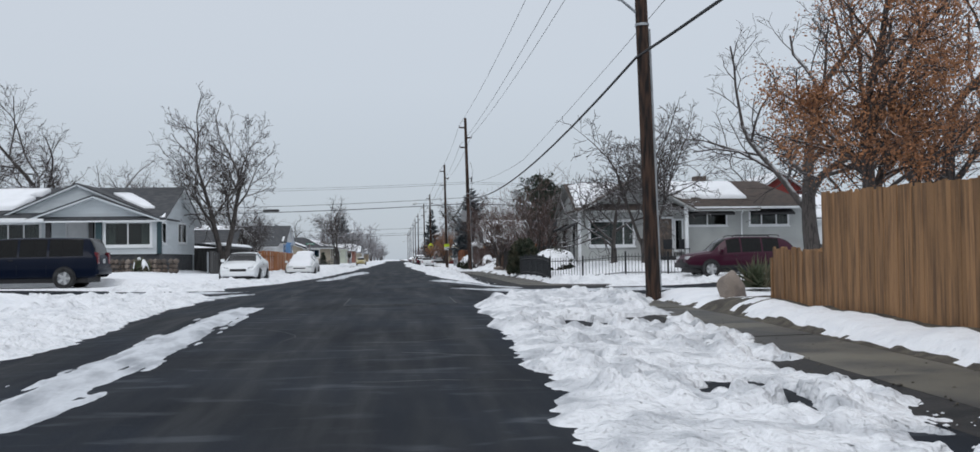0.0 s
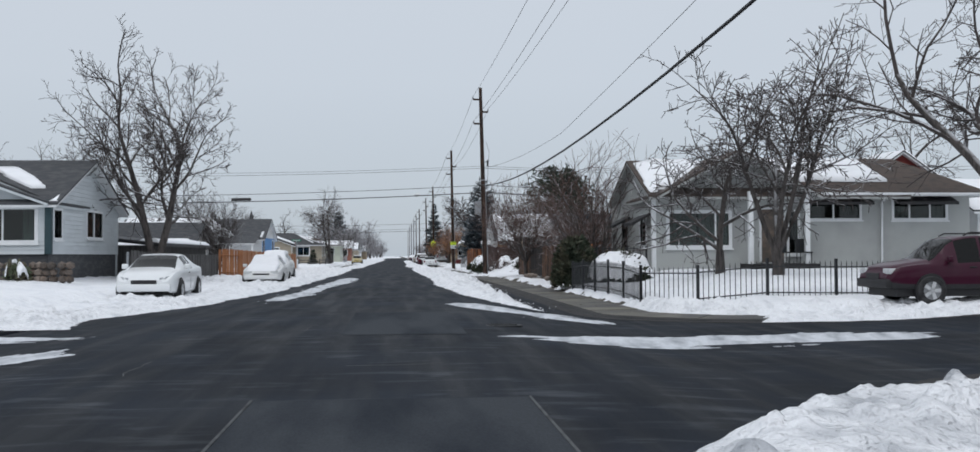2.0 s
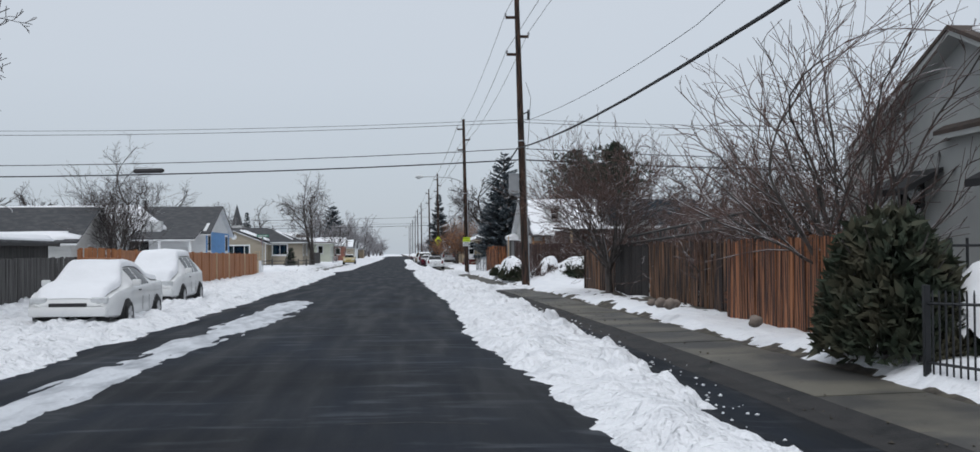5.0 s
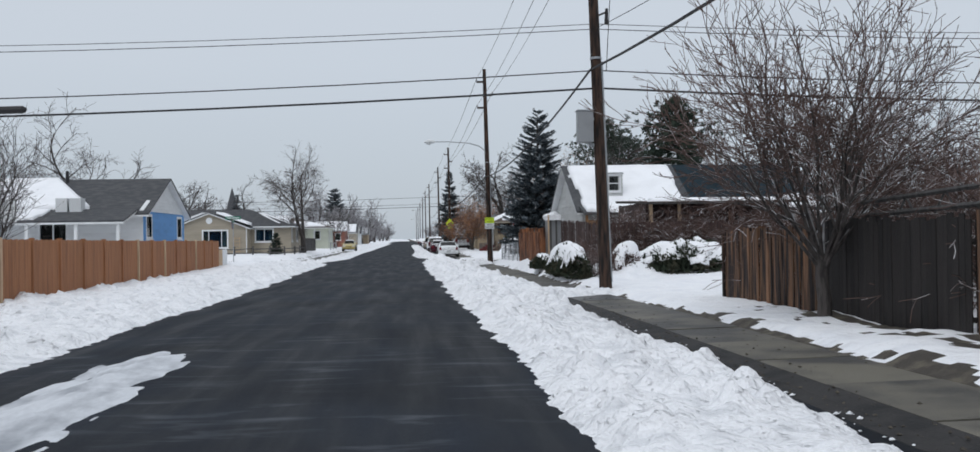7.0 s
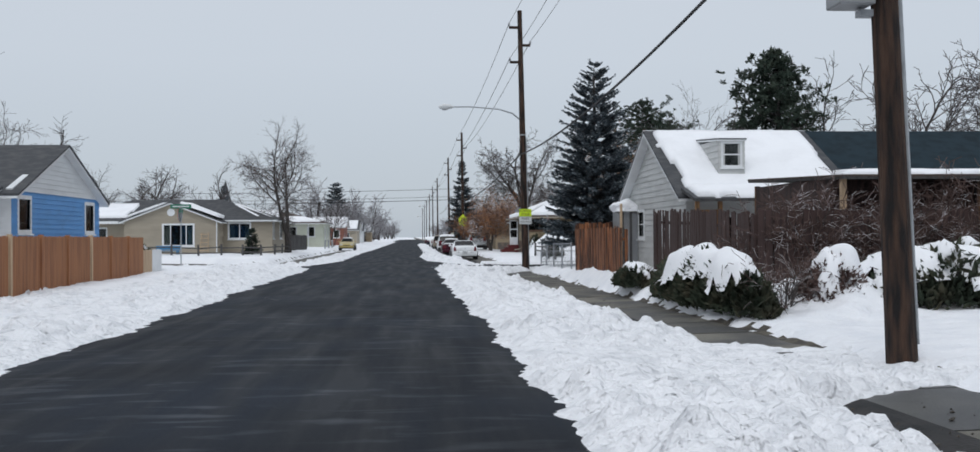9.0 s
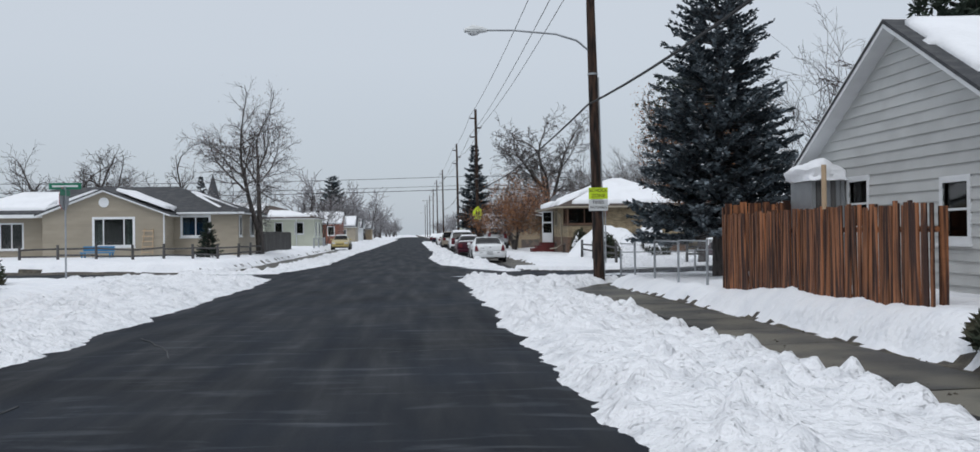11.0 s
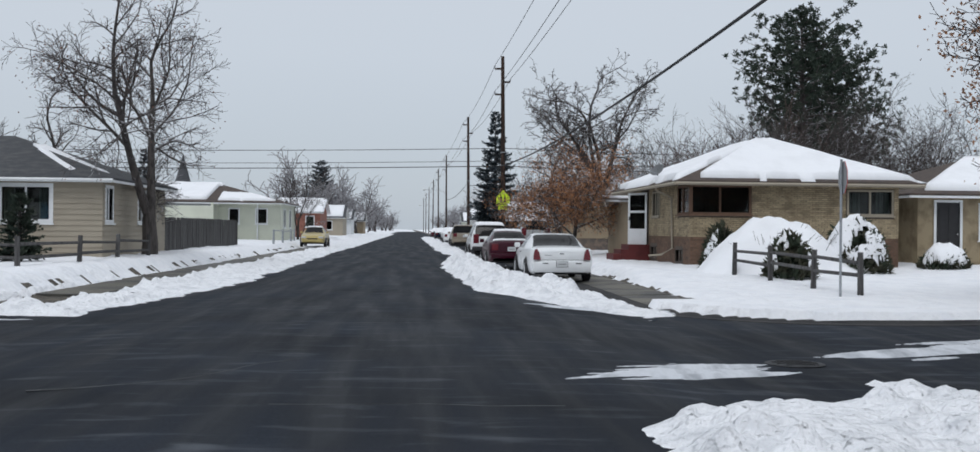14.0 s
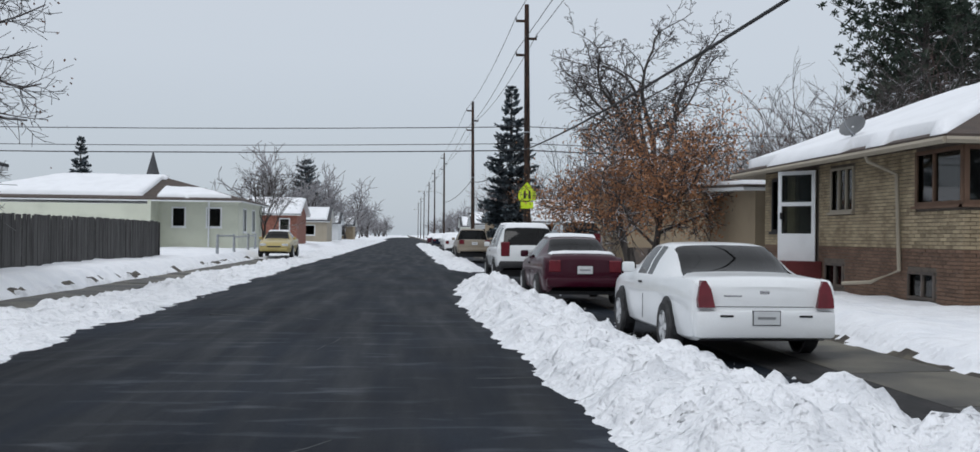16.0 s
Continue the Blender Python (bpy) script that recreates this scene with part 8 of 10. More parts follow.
# ---- signs ----
def lettering(text, size, m, parent, material, name="lettering"):
    cu = bpy.data.curves.new(name, "FONT")
    cu.body, cu.size, cu.align_x, cu.align_y, cu.extrude = text, size, "CENTER", "CENTER", 0.002
    tmp = bpy.data.objects.new(name, cu)
    scene.collection.objects.link(tmp)
    me = bpy.data.meshes.new_from_object(tmp.evaluated_get(bpy.context.evaluated_depsgraph_get()))
    bpy.data.objects.remove(tmp)
    me.materials.append(material)
    ob = new(name, me)
    ob.parent = parent
    ob.matrix_basis = m
    return ob


p3 = POLES[2]
c = along_pole(p3, 2.52) + Vector((0.02, -0.19, 0))
sg = thing("school_zone_sign", c, "fluorescent yellow-green school zone sign banded to the utility pole", "sign")
face = Matrix.Rotation(radians(90), 4, "X")
bm = bmesh.new()
box(bm, -0.31, 0.31, -0.012, 0.012, -0.01, 0.36, bevel=0.006)
bm.transform(Matrix.Translation(c))
pl_ = part("plate", bm, M_LIME, sg)
bm = bmesh.new()
box(bm, -0.31, 0.31, -0.012, 0.012, -0.39, -0.02, bevel=0.006)
bm.transform(Matrix.Translation(c))
part("lower_plate", bm, M_SIGNWHITE, sg, "white plate under it")
lettering("SCHOOL", 0.15, Matrix.Translation((0, -0.015, 0.265)) @ face, sg, M_INK)
lettering("ZONE", 0.16, Matrix.Translation((0, -0.015, 0.09)) @ face, sg, M_INK)
lettering("FINES", 0.15, Matrix.Translation((0, -0.015, -0.12)) @ face, sg, M_INK)
lettering("INCREASED", 0.105, Matrix.Translation((0, -0.015, -0.28)) @ face, sg, M_INK)
for z in (-0.3, 0.25):
    bm = bmesh.new()
    tube(bm, [c + Vector((0, 0.19, z - 0.01)), c + Vector((0, 0.19, z + 0.01))], 0.18, 14)
    part("band", bm, M_STEEL, sg)

p4 = POLES[3]
c = along_pole(p4, 3.3) + Vector((-0.02, -0.2, 0))
sc = thing("school_crossing_sign", c, "fluorescent pentagon crossing sign on the far utility pole", "sign")
bm = bmesh.new()
prism(bm, [c + Vector(p) for p in ((-0.45, 0, -0.2), (0.45, 0, -0.2), (0.45, 0, 0.25), (0, 0, 0.72), (-0.45, 0, 0.25))], (0, 0.02, 0))
part("plate", bm, M_LIME, sc)
bm = bmesh.new()
box(bm, -0.32, 0.32, 0, 0.02, -0.6, -0.26)
bm.transform(Matrix.Translation(c))
part("arrow_plate", bm, M_LIME, sc)
bm = bmesh.new()
for x in (-0.12, 0.12):
    prism(bm, [c + Vector((x - 0.07, -0.008, -0.1)), c + Vector((x + 0.07, -0.008, -0.1)), c + Vector((x + 0.04, -0.008, 0.3)), c + Vector((x - 0.04, -0.008, 0.3))], (0, 0.006, 0))
part("symbol", bm, M_INK, sc, "plain black bars")


def sign_post(loc, h, label):
    own = thing("stop_sign", loc, label, "sign", "stop signs")
    bm = bmesh.new()
    tube(bm, [(0, 0, -0.3), (0, 0, h)], 0.03, 8)
    part("post", bm, M_STEEL, own, world=False)
    return own


M_RED = mat("sign_red", (0.45, 0.02, 0.025), 0.5, 0.08, 3, 40, 0)
for loc, ang, h in (((9.3, 149.0, 0.0), 82, 2.95), ((-10.8, 133.2, 0.2), 264, 2.9)):
    own = sign_post(loc, h, "octagonal stop sign on a steel post, seen nearly edge-on")
    m = Matrix.Rotation(radians(ang), 4, "Z")
    bm = bmesh.new()
    prism(bm, [m @ Vector((0.38 * math.cos(radians(22.5 + 45 * k)), -0.045, h - 0.4 + 0.38 * math.sin(radians(22.5 + 45 * k)))) for k in range(8)], m @ Vector((0, 0.012, 0)))
    part("plate", bm, M_RED, own, world=False)
    bm = bmesh.new()
    prism(bm, [m @ Vector((0.375 * math.cos(radians(22.5 + 45 * k)), -0.032, h - 0.4 + 0.375 * math.sin(radians(22.5 + 45 * k)))) for k in range(8)], m @ Vector((0, 0.004, 0)))
    part("back", bm, M_SIGNBACK, own, world=False)
own = thing("street_name_sign", (-10.8, 133.2, 3.0), "green street name blades on top of the stop sign's post", "sign")
bm = bmesh.new()
box(bm, -0.5, 0.5, -0.01, 0.01, 0.0, 0.2, bevel=0.004)
bl = part("blade", bm, M_GREENSIGN, own, world=False)
bm = bmesh.new()
box(bm, -0.4, 0.4, -0.014, -0.011, 0.07, 0.13)
part("text_bar", bm, M_SIGNWHITE, bl, world=False)
bm = bmesh.new()
box(bm, -0.01, 0.01, -0.45, 0.45, -0.2, -0.01, bevel=0.004)
part("blade", bm, M_GREENSIGN, own, world=False)
bb = thing("basketball_hoop", (-17.2, 104, 0.4), "white rear of a basketball backboard on a steel pole", "backboard")
bm = bmesh.new()
tube(bm, [(-15.6, 106, 0.2), (-15.6, 106, 3.3)], 0.05, 8)
part("pole", bm, M_STEEL, bb)
bm = bmesh.new()
box(bm, -16.25, -14.95, 105.9, 105.94, 2.45, 3.4, bevel=0.01)
part("backboard", bm, M_SIGNWHITE, bb)


# ---- parked vehicles ----
# each station: distance from the rear, sill height, belt height, top height, half width, half width of the roof edge
SHAPES = {
    "sport": dict(L=4.45, r=0.32, wheels=(0.92, 3.57), st=[(0.0, .42, .86, .92, .72, .58), (.05, .31, .95, 1.02, .82, .68), (.2, .25, .985, 1.065, .86, .70), (.5, .22, .98, 1.13, .875, .67), (.85, .22, .97, 1.22, .88, .63), (1.5, .22, .955, 1.37, .88, .59), (1.75, .22, .95, 1.395, .88, .585), (2.05, .22, .945, 1.40, .88, .585), (2.11, .22, .945, 1.40, .88, .585), (2.6, .22, .935, 1.35, .88, .59), (3.45, .22, .91, 1.0, .875, .67), (3.7, .23, .89, .955, .87, .68), (4.15, .25, .80, .86, .84, .67), (4.38, .31, .68, .73, .77, .60), (4.45, .40, .60, .64, .68, .54)], rear=(4, 5), front=(9, 10), glass=(6, 8)),
    "coupe": dict(L=5.03, r=0.33, wheels=(1.05, 3.86), st=[(0.0, .36, .84, .88, .80, .66), (.05, .27, .92, .955, .875, .76), (.18, .23, .96, .995, .905, .80), (.55, .22, .97, 1.01, .92, .80), (.95, .22, .965, 1.03, .925, .74), (1.75, .22, .96, 1.36, .93, .65), (2.05, .22, .955, 1.39, .93, .65), (2.35, .22, .95, 1.40, .93, .65), (2.41, .22, .95, 1.40, .93, .65), (2.95, .22, .945, 1.36, .93, .65), (3.65, .22, .93, 1.02, .92, .72), (3.95, .23, .91, .97, .915, .74), (4.6, .26, .82, .87, .88, .72), (4.93, .32, .68, .72, .80, .64), (5.03, .42, .60, .62, .70, .56)], rear=(4, 5), front=(9, 10), glass=(6, 8)),
    "crossover": dict(L=4.8, r=0.36, wheels=(0.95, 3.76), st=[(0.0, .50, .95, .99, .80, .70), (.05, .40, 1.05, 1.10, .88, .74), (.16, .37, 1.09, 1.32, .92, .72), (.55, .36, 1.09, 1.60, .93, .66), (.80, .36, 1.08, 1.66, .935, .66), (1.50, .36, 1.06, 1.70, .94, .66), (1.57, .36, 1.06, 1.70, .94, .66), (2.40, .36, 1.04, 1.70, .94, .66), (2.47, .36, 1.04, 1.70, .94, .66), (3.05, .36, 1.02, 1.62, .94, .64), (3.72, .36, 1.0, 1.12, .935, .74), (3.98, .36, .99, 1.08, .93, .78), (4.48, .38, .93, .99, .91, .78), (4.72, .42, .82, .88, .86, .72), (4.8, .5, .7, .74, .78, .62)], rear=(2, 3), front=(9, 10), glass=(4, 6, 8)),
    "sedan": dict(L=4.7, r=0.31, wheels=(0.95, 3.6), st=[(0.0, .42, .72, .76, .72, .60), (.06, .32, .90, .95, .82, .68), (.3, .26, 1.0, 1.06, .87, .72), (.75, .23, .99, 1.07, .88, .72), (.95, .23, .98, 1.10, .885, .68), (1.5, .23, .96, 1.38, .885, .56), (1.7, .23, .96, 1.41, .885, .56), (2.25, .23, .95, 1.43, .885, .56), (2.31, .23, .95, 1.43, .885, .56), (2.8, .23, .94, 1.40, .885, .56), (3.4, .23, .92, 1.01, .88, .68), (3.7, .24, .89, .96, .87, .70), (4.3, .27, .80, .85, .84, .68), (4.62, .32, .66, .70, .76, .6), (4.7, .4, .58, .6, .66, .52)], rear=(4, 5), front=(9, 10), glass=(5, 6, 8)),
    "suv": dict(L=4.8, r=0.37, wheels=(0.95, 3.72), st=[(0.0, .50, .98, 1.02, .80, .70), (.05, .42, 1.10, 1.16, .88, .74), (.14, .38, 1.12, 1.40, .92, .72), (.32, .36, 1.12, 1.68, .93, .68), (.5, .36, 1.11, 1.73, .935, .68), (1.35, .36, 1.10, 1.77, .94, .68), (1.42, .36, 1.10, 1.77, .94, .68), (2.3, .36, 1.09, 1.78, .94, .68), (2.37, .36, 1.09, 1.78, .94, .68), (3.0, .36, 1.08, 1.72, .94, .67), (3.62, .36, 1.07, 1.16, .935, .74), (3.9, .36, 1.06, 1.13, .93, .78), (4.45, .38, 1.0, 1.06, .91, .78), (4.72, .42, .88, .94, .86, .72), (4.8, .5, .74, .78, .78, .62)], rear=(2, 3), front=(9, 10), glass=(4, 6, 8)),
    "wagon": dict(L=5.55, r=0.38, wheels=(1.15, 4.45), st=[(0.0, .52, 1.06, 1.10, .84, .74), (.05, .44, 1.16, 1.22, .94, .80), (.12, .40, 1.18, 1.50, .97, .78), (.30, .38, 1.18, 1.82, .98, .76), (.5, .38, 1.18, 1.85, .985, .76), (1.7, .38, 1.17, 1.87, .99, .76), (1.78, .38, 1.17, 1.87, .99, .76), (2.75, .38, 1.16, 1.87, .99, .76), (2.83, .38, 1.16, 1.87, .99, .76), (3.6, .38, 1.15, 1.82, .99, .75), (4.2, .38, 1.13, 1.22, .985, .82), (4.5, .38, 1.12, 1.17, .98, .84), (5.3, .42, 1.04, 1.08, .96, .82), (5.5, .46, .86, .9, .92, .76), (5.55, .52, .7, .72, .86, .7)], rear=(2, 3), front=(9, 10), glass=(4, 6, 8)),
    "hatch": dict(L=4.1, r=0.30, wheels=(0.72, 3.25), st=[(0.0, .42, .74, .78, .72, .62), (.05, .34, .90, .95, .80, .68), (.14, .28, .98, 1.10, .84, .68), (.5, .25, .97, 1.36, .85, .57), (.7, .25, .96, 1.42, .855, .56), (1.3, .25, .95, 1.46, .86, .56), (1.36, .25, .95, 1.46, .86, .56), (1.95, .25, .94, 1.46, .86, .56), (2.01, .25, .94, 1.46, .86, .56), (2.45, .25, .93, 1.42, .86, .56), (3.05, .25, .91, 1.02, .855, .66), (3.3, .26, .89, .96, .85, .68), (3.8, .28, .80, .85, .82, .66), (4.04, .32, .66, .70, .74, .58), (4.1, .4, .58, .6, .66, .5)], rear=(2, 3), front=(9, 10), glass=(4, 6, 8)),
    "pickup": dict(L=5.4, r=0.38, wheels=(1.1, 4.4), st=[(0.0, .55, 1.0, 1.03, .84, .78), (.05, .46, 1.12, 1.15, .93, .86), (.2, .42, 1.14, 1.17, .96, .88), (1.2, .40, 1.13, 1.16, .97, .88), (1.98, .40, 1.13, 1.17, .97, .86), (2.02, .40, 1.13, 1.70, .97, .70), (2.2, .40, 1.12, 1.77, .97, .68), (2.8, .40, 1.12, 1.79, .97, .68), (2.86, .40, 1.12, 1.79, .97, .68), (3.4, .40, 1.11, 1.74, .97, .68), (4.0, .40, 1.09, 1.18, .965, .78), (4.3, .40, 1.08, 1.13, .96, .80), (5.1, .44, .98, 1.02, .93, .78), (5.35, .48, .80, .84, .88, .72), (5.4, .54, .66, .68, .82, .66)], rear=(4, 5), front=(9, 10), glass=(6, 8)),
}


def section(s):
    """Half a cross-section, from the sill up over the shoulder and the side glass to the middle of the roof."""
    y, zb, belt, top, w, wr = s
    h = belt - zb
    return [(w * 0.86, zb), (w * 0.95, zb + 0.05), (w * 0.98, zb + 0.15), (w, zb + 0.42 * h), (w * 0.994, zb + 0.68 * h), (w * 0.978, belt - 0.05), (w * 0.945, belt),
            ((w * 0.945 + wr) / 2 + 0.02 * min(1, (top - belt) / 0.3), (belt + top - 0.055) / 2), (wr, top - 0.055), (wr * 0.94, top - 0.022), (wr * 0.82, top - 0.005), (wr * 0.45, top + 0.006), (0, top + 0.010)]


BELT, ROOF = 6, 8


def fair(st, per=4):
    """Stations filled in smoothly between those given, and the interval that each new one starts in."""
    a = np.array(st, float)
    y, v = a[:, 0], a[:, 1:]
    h, d = np.diff(y)[:, None], np.diff(v, axis=0) / np.diff(y)[:, None]
    m = np.zeros_like(v)
    same = d[:-1] * d[1:] > 0
    w1, w2 = 2 * h[1:] + h[:-1], h[1:] + 2 * h[:-1]
    m[1:-1] = np.where(same, (w1 + w2) / (w1 / np.where(same, d[:-1], 1) + w2 / np.where(same, d[1:], 1)), 0)
    m[0], m[-1] = d[0], d[-1]
    out, own = [], []
    for i in range(len(y) - 1):
        k = per if y[i + 1] - y[i] > 0.1 else 1
        for j in range(k):
            t = j / k
            f = (2 * t ** 3 - 3 * t ** 2 + 1) * v[i] + (t ** 3 - 2 * t ** 2 + t) * h[i] * m[i] + (3 * t ** 2 - 2 * t ** 3) * v[i + 1] + (t ** 3 - t ** 2) * h[i] * m[i + 1]
            out.append((y[i] + t * (y[i + 1] - y[i]), *f))
            own.append(i)
    return out + [tuple(a[-1])], own


def wheel(own, x, y, r, side, rim):
    """A tyre with tread shoulders, a dished rim and five spokes."""
    sx = side
    bm = bmesh.new()
    prof = [(0.0, r * 0.62), (0.0, r * 0.93), (-0.03, r), (-0.17, r), (-0.2, r * 0.93), (-0.2, r * 0.6)]
    n = 22
    rings = [[bm.verts.new((x + sx * o, y + q * math.cos(2 * math.pi * k / n), r + q * math.sin(2 * math.pi * k / n))) for k in range(n)] for o, q in prof]
    for a, b in zip(rings, rings[1:]):
        for k in range(n):
            bm.faces.new((a[k], a[(k + 1) % n], b[(k + 1) % n], b[k]))
    t = part("wheel", bm, M_RUBBER, own, smooth=True, world=False)
    bm = bmesh.new()
    prof = [(-0.005, r * 0.66), (-0.002, r * 0.61), (-0.032, r * 0.57), (-0.036, 0.02)]
    rings = [[bm.verts.new((x + sx * o, y + q * math.cos(2 * math.pi * k / n), r + q * math.sin(2 * math.pi * k / n))) for k in range(n)] for o, q in prof]
    for a, b in zip(rings, rings[1:]):
        for k in range(n):
            bm.faces.new((a[k], a[(k + 1) % n], b[(k + 1) % n], b[k]))
    part("rim", bm, M_SIGNBACK, t, smooth=True, world=False)
    for j in range(5):
        bm = bmesh.new()
        box(bm, -0.012, 0.012, -0.045, 0.045, 0.03, r * 0.6, Matrix.Translation((x - sx * 0.014, y, r)) @ Matrix.Rotation(2 * math.pi * j / 5 + 0.3, 4, "X"))
        part("spoke", bm, rim, t, world=False)
    bm = bmesh.new()
    tube(bm, [(x - sx * 0.06, y, r), (x - sx * 0.01, y, r)], 0.05, 10)
    part("hub", bm, rim, t, world=False)


def car(kind, name, label, paint, m, rim=None, lower=None, plate=True, group="", tail=True, rack=False):
    sh = SHAPES[kind]
    own = thing(name, (0, 0, 0), label, "car", group)
    st, L = sh["st"], sh["L"]
    fine, span = fair(st)
    sec = [section(q) for q in fine]
    nr = len(sec[0])
    # columns across: the right side up to the middle, then down the left side
    def row(i):
        y = fine[i][0]
        half = [(x, y, z) for x, z in sec[i]]
        return half + [(-x, yy, z) for x, yy, z in half[-2::-1]]
    rows = [row(i) for i in range(len(fine))]
    nc = len(rows[0])
    parts = {}
    for j in range(len(fine) - 1):
        i = span[j]
        for k in range(nc - 1):
            kk = k if k < nr - 1 else nc - 2 - k
            key = "body"
            if BELT <= kk < ROOF and i in sh["glass"]:
                key = ("side_window", i, k < nr - 1)
            elif kk >= ROOF and (i == sh["rear"][0] or (kind in ("suv", "wagon", "crossover") and i == sh["rear"][0] - 1)):
                key = ("rear_window", 0, 0)
            elif kk >= ROOF and i == sh["front"][0]:
                key = ("windscreen", 0, 0)
            elif kk <= 1 and lower:
                key = "lower"
            parts.setdefault(key, []).append([rows[j][k], rows[j][k + 1], rows[j + 1][k + 1], rows[j + 1][k]])
    body = None
    for key in sorted(parts, key=lambda q: q != "body"):
        faces = parts[key]
        bm = bmesh.new()
        cache = {}
        for f in faces:
            vs = []
            for p in f:
                q = tuple(round(c, 5) for c in p)
                if q not in cache:
                    cache[q] = bm.verts.new(q)
                vs.append(cache[q])
            vs = [v for n_, v in enumerate(vs) if v not in vs[:n_]]
            if len(vs) > 2:
                bm.faces.new(vs)
        if key == "body":
            for i in (0, len(fine) - 1):
                vs = [cache[tuple(round(c, 5) for c in p)] for p in rows[i] if tuple(round(c, 5) for c in p) in cache]
                if len(vs) > 2:
                    bm.faces.new(vs if i == 0 else vs[::-1])
            bmesh.ops.recalc_face_normals(bm, faces=bm.faces[:])
            body = part("body", bm, paint, own, smooth=True, world=False)
        elif key == "lower":
            part("sill", bm, lower, own, smooth=True, world=False)
        else:
            bm.normal_update()
            for f in bm.faces:
                c = f.calc_center_median()
                if f.normal.dot(Vector((c.x, 0, 0)) if key[0] == "side_window" else Vector((0, 0, 1))) < 0:
                    f.normal_flip()
            part(key[0], bm, M_CARGLASS, own, smooth=True, world=False)
    # dark cabin and floor
    bm = bmesh.new()
    w0, w1 = st[sh["rear"][1]], st[sh["front"][0]]
    box(bm, -0.5, 0.5, w0[0], w1[0], 0.5, w0[2] + 0.05)
    box(bm, -0.48, 0.48, w0[0] + 0.9, w0[0] + 1.05, 0.5, w0[2] + 0.28)
    part("seats", bm, M_TRIMBLACK, own, world=False)
    bm = bmesh.new()
    box(bm, -st[7][4] * 0.84, st[7][4] * 0.84, 0.35, L - 0.25, 0.21, st[7][1] + 0.06)
    part("underbody", bm, M_TRIMBLACK, own, world=False)
    W = st[7][4]
    r = sh["r"]
    for y in sh["wheels"]:
        for s in (-1, 1):
            # black disc in place of the shaded gap round the tyre; no well is cut
            bm = bmesh.new()
            tube(bm, [(s * (W - 0.15), y, r + 0.02), (s * (W + 0.004), y, r + 0.02)], r + 0.035, 24)
            part("wheel_arch", bm, M_TRIMBLACK, own, world=False)
            wheel(own, s * (W + 0.05), y, r, s, rim or M_RIM)
    # door seams, handles, mirrors
    for s in (-1, 1):
        for i in sh["glass"][-1:] if kind in ("coupe", "sport") else sh["glass"][1:]:
            y = st[i][0] + (0.0 if i > 6 else 0.0)
            bm = bmesh.new()
            zb, belt = st[i][1], st[i][2]
            box(bm, s * W - 0.004, s * W + 0.003, y - 0.003, y + 0.003, zb + 0.12, zb + 0.62 * (belt - zb))
            part("door_seam", bm, M_TRIMBLACK, body, world=False)
        y = st[sh["glass"][-1]][0] + 0.12
        bm = bmesh.new()
        box(bm, s * W * 0.985 - 0.02, s * W * 0.985 + 0.02, y, y + 0.18, st[7][2] - 0.13, st[7][2] - 0.10, bevel=0.006)
        part("door_handle", bm, M_TRIMBLACK, own, world=False)
        bm = bmesh.new()
        y = st[sh["front"][0]][0] + 0.25
        box(bm, s * (W - 0.05), s * (W + 0.13), y - 0.06, y + 0.05, st[7][2] + 0.0, st[7][2] + 0.15, bevel=0.03)
        part("door_mirror", bm, paint, own, smooth=True, world=False)
    zb = st[1][2]
    for s in (-1, 1):
        if tail:
            bm = bmesh.new()
            x0 = st[1][4] * 0.62
            h = 0.30 if kind in ("suv", "wagon", "crossover") else 0.24
            if kind == "coupe":
                shape = ((0.62, 0.64), (0.82, 0.64), (0.825, 0.74), (0.80, 0.88), (0.76, 0.955), (0.715, 0.955), (0.66, 0.86))
                prism(bm, [(s * x, -0.075 + (z - 0.66) * 0.24, z) for x, z in shape], (0, 0.16, 0))
                bmesh.ops.recalc_face_normals(bm, faces=bm.faces[:])
            else:
                box(bm, s * x0 - 0.0, s * (x0 + st[1][4] * 0.30), -0.012, 0.16, zb - h + 0.03, zb + (0.16 if kind in ("suv", "wagon", "crossover") else 0.04), bevel=0.02)
            part("tail_lamp", bm, M_TAIL, own, world=False)
        bm = bmesh.new()
        zf = st[-2][2]
        if kind == "sport":
            prism(bm, [(s * 0.44, L + 0.0, 0.63), (s * 0.72, L - 0.10, 0.66), (s * 0.83, L - 0.42, 0.77), (s * 0.80, L - 0.42, 0.83), (s * 0.68, L - 0.16, 0.745), (s * 0.44, L - 0.02, 0.70)], (0, -0.14, 0))
            bmesh.ops.recalc_face_normals(bm, faces=bm.faces[:])
        else:
            box(bm, s * st[-2][4] * 0.55, s * st[-2][4] * 0.98, L - 0.22, L - 0.03, zf - 0.06, zf + 0.08, bevel=0.025)
        part("headlamp", bm, M_STEEL if kind == "sport" else M_LENS, own, world=False)
    bm = bmesh.new()
    box(bm, -st[1][4] * 0.98, st[1][4] * 0.98, -0.07, 0.12, st[1][1] + (0.0 if kind == "coupe" else 0.06), st[1][1] + (0.34 if kind == "coupe" else 0.27), bevel=0.06)
    part("rear_bumper", bm, lower or paint, own, smooth=True, world=False)
    bm = bmesh.new()
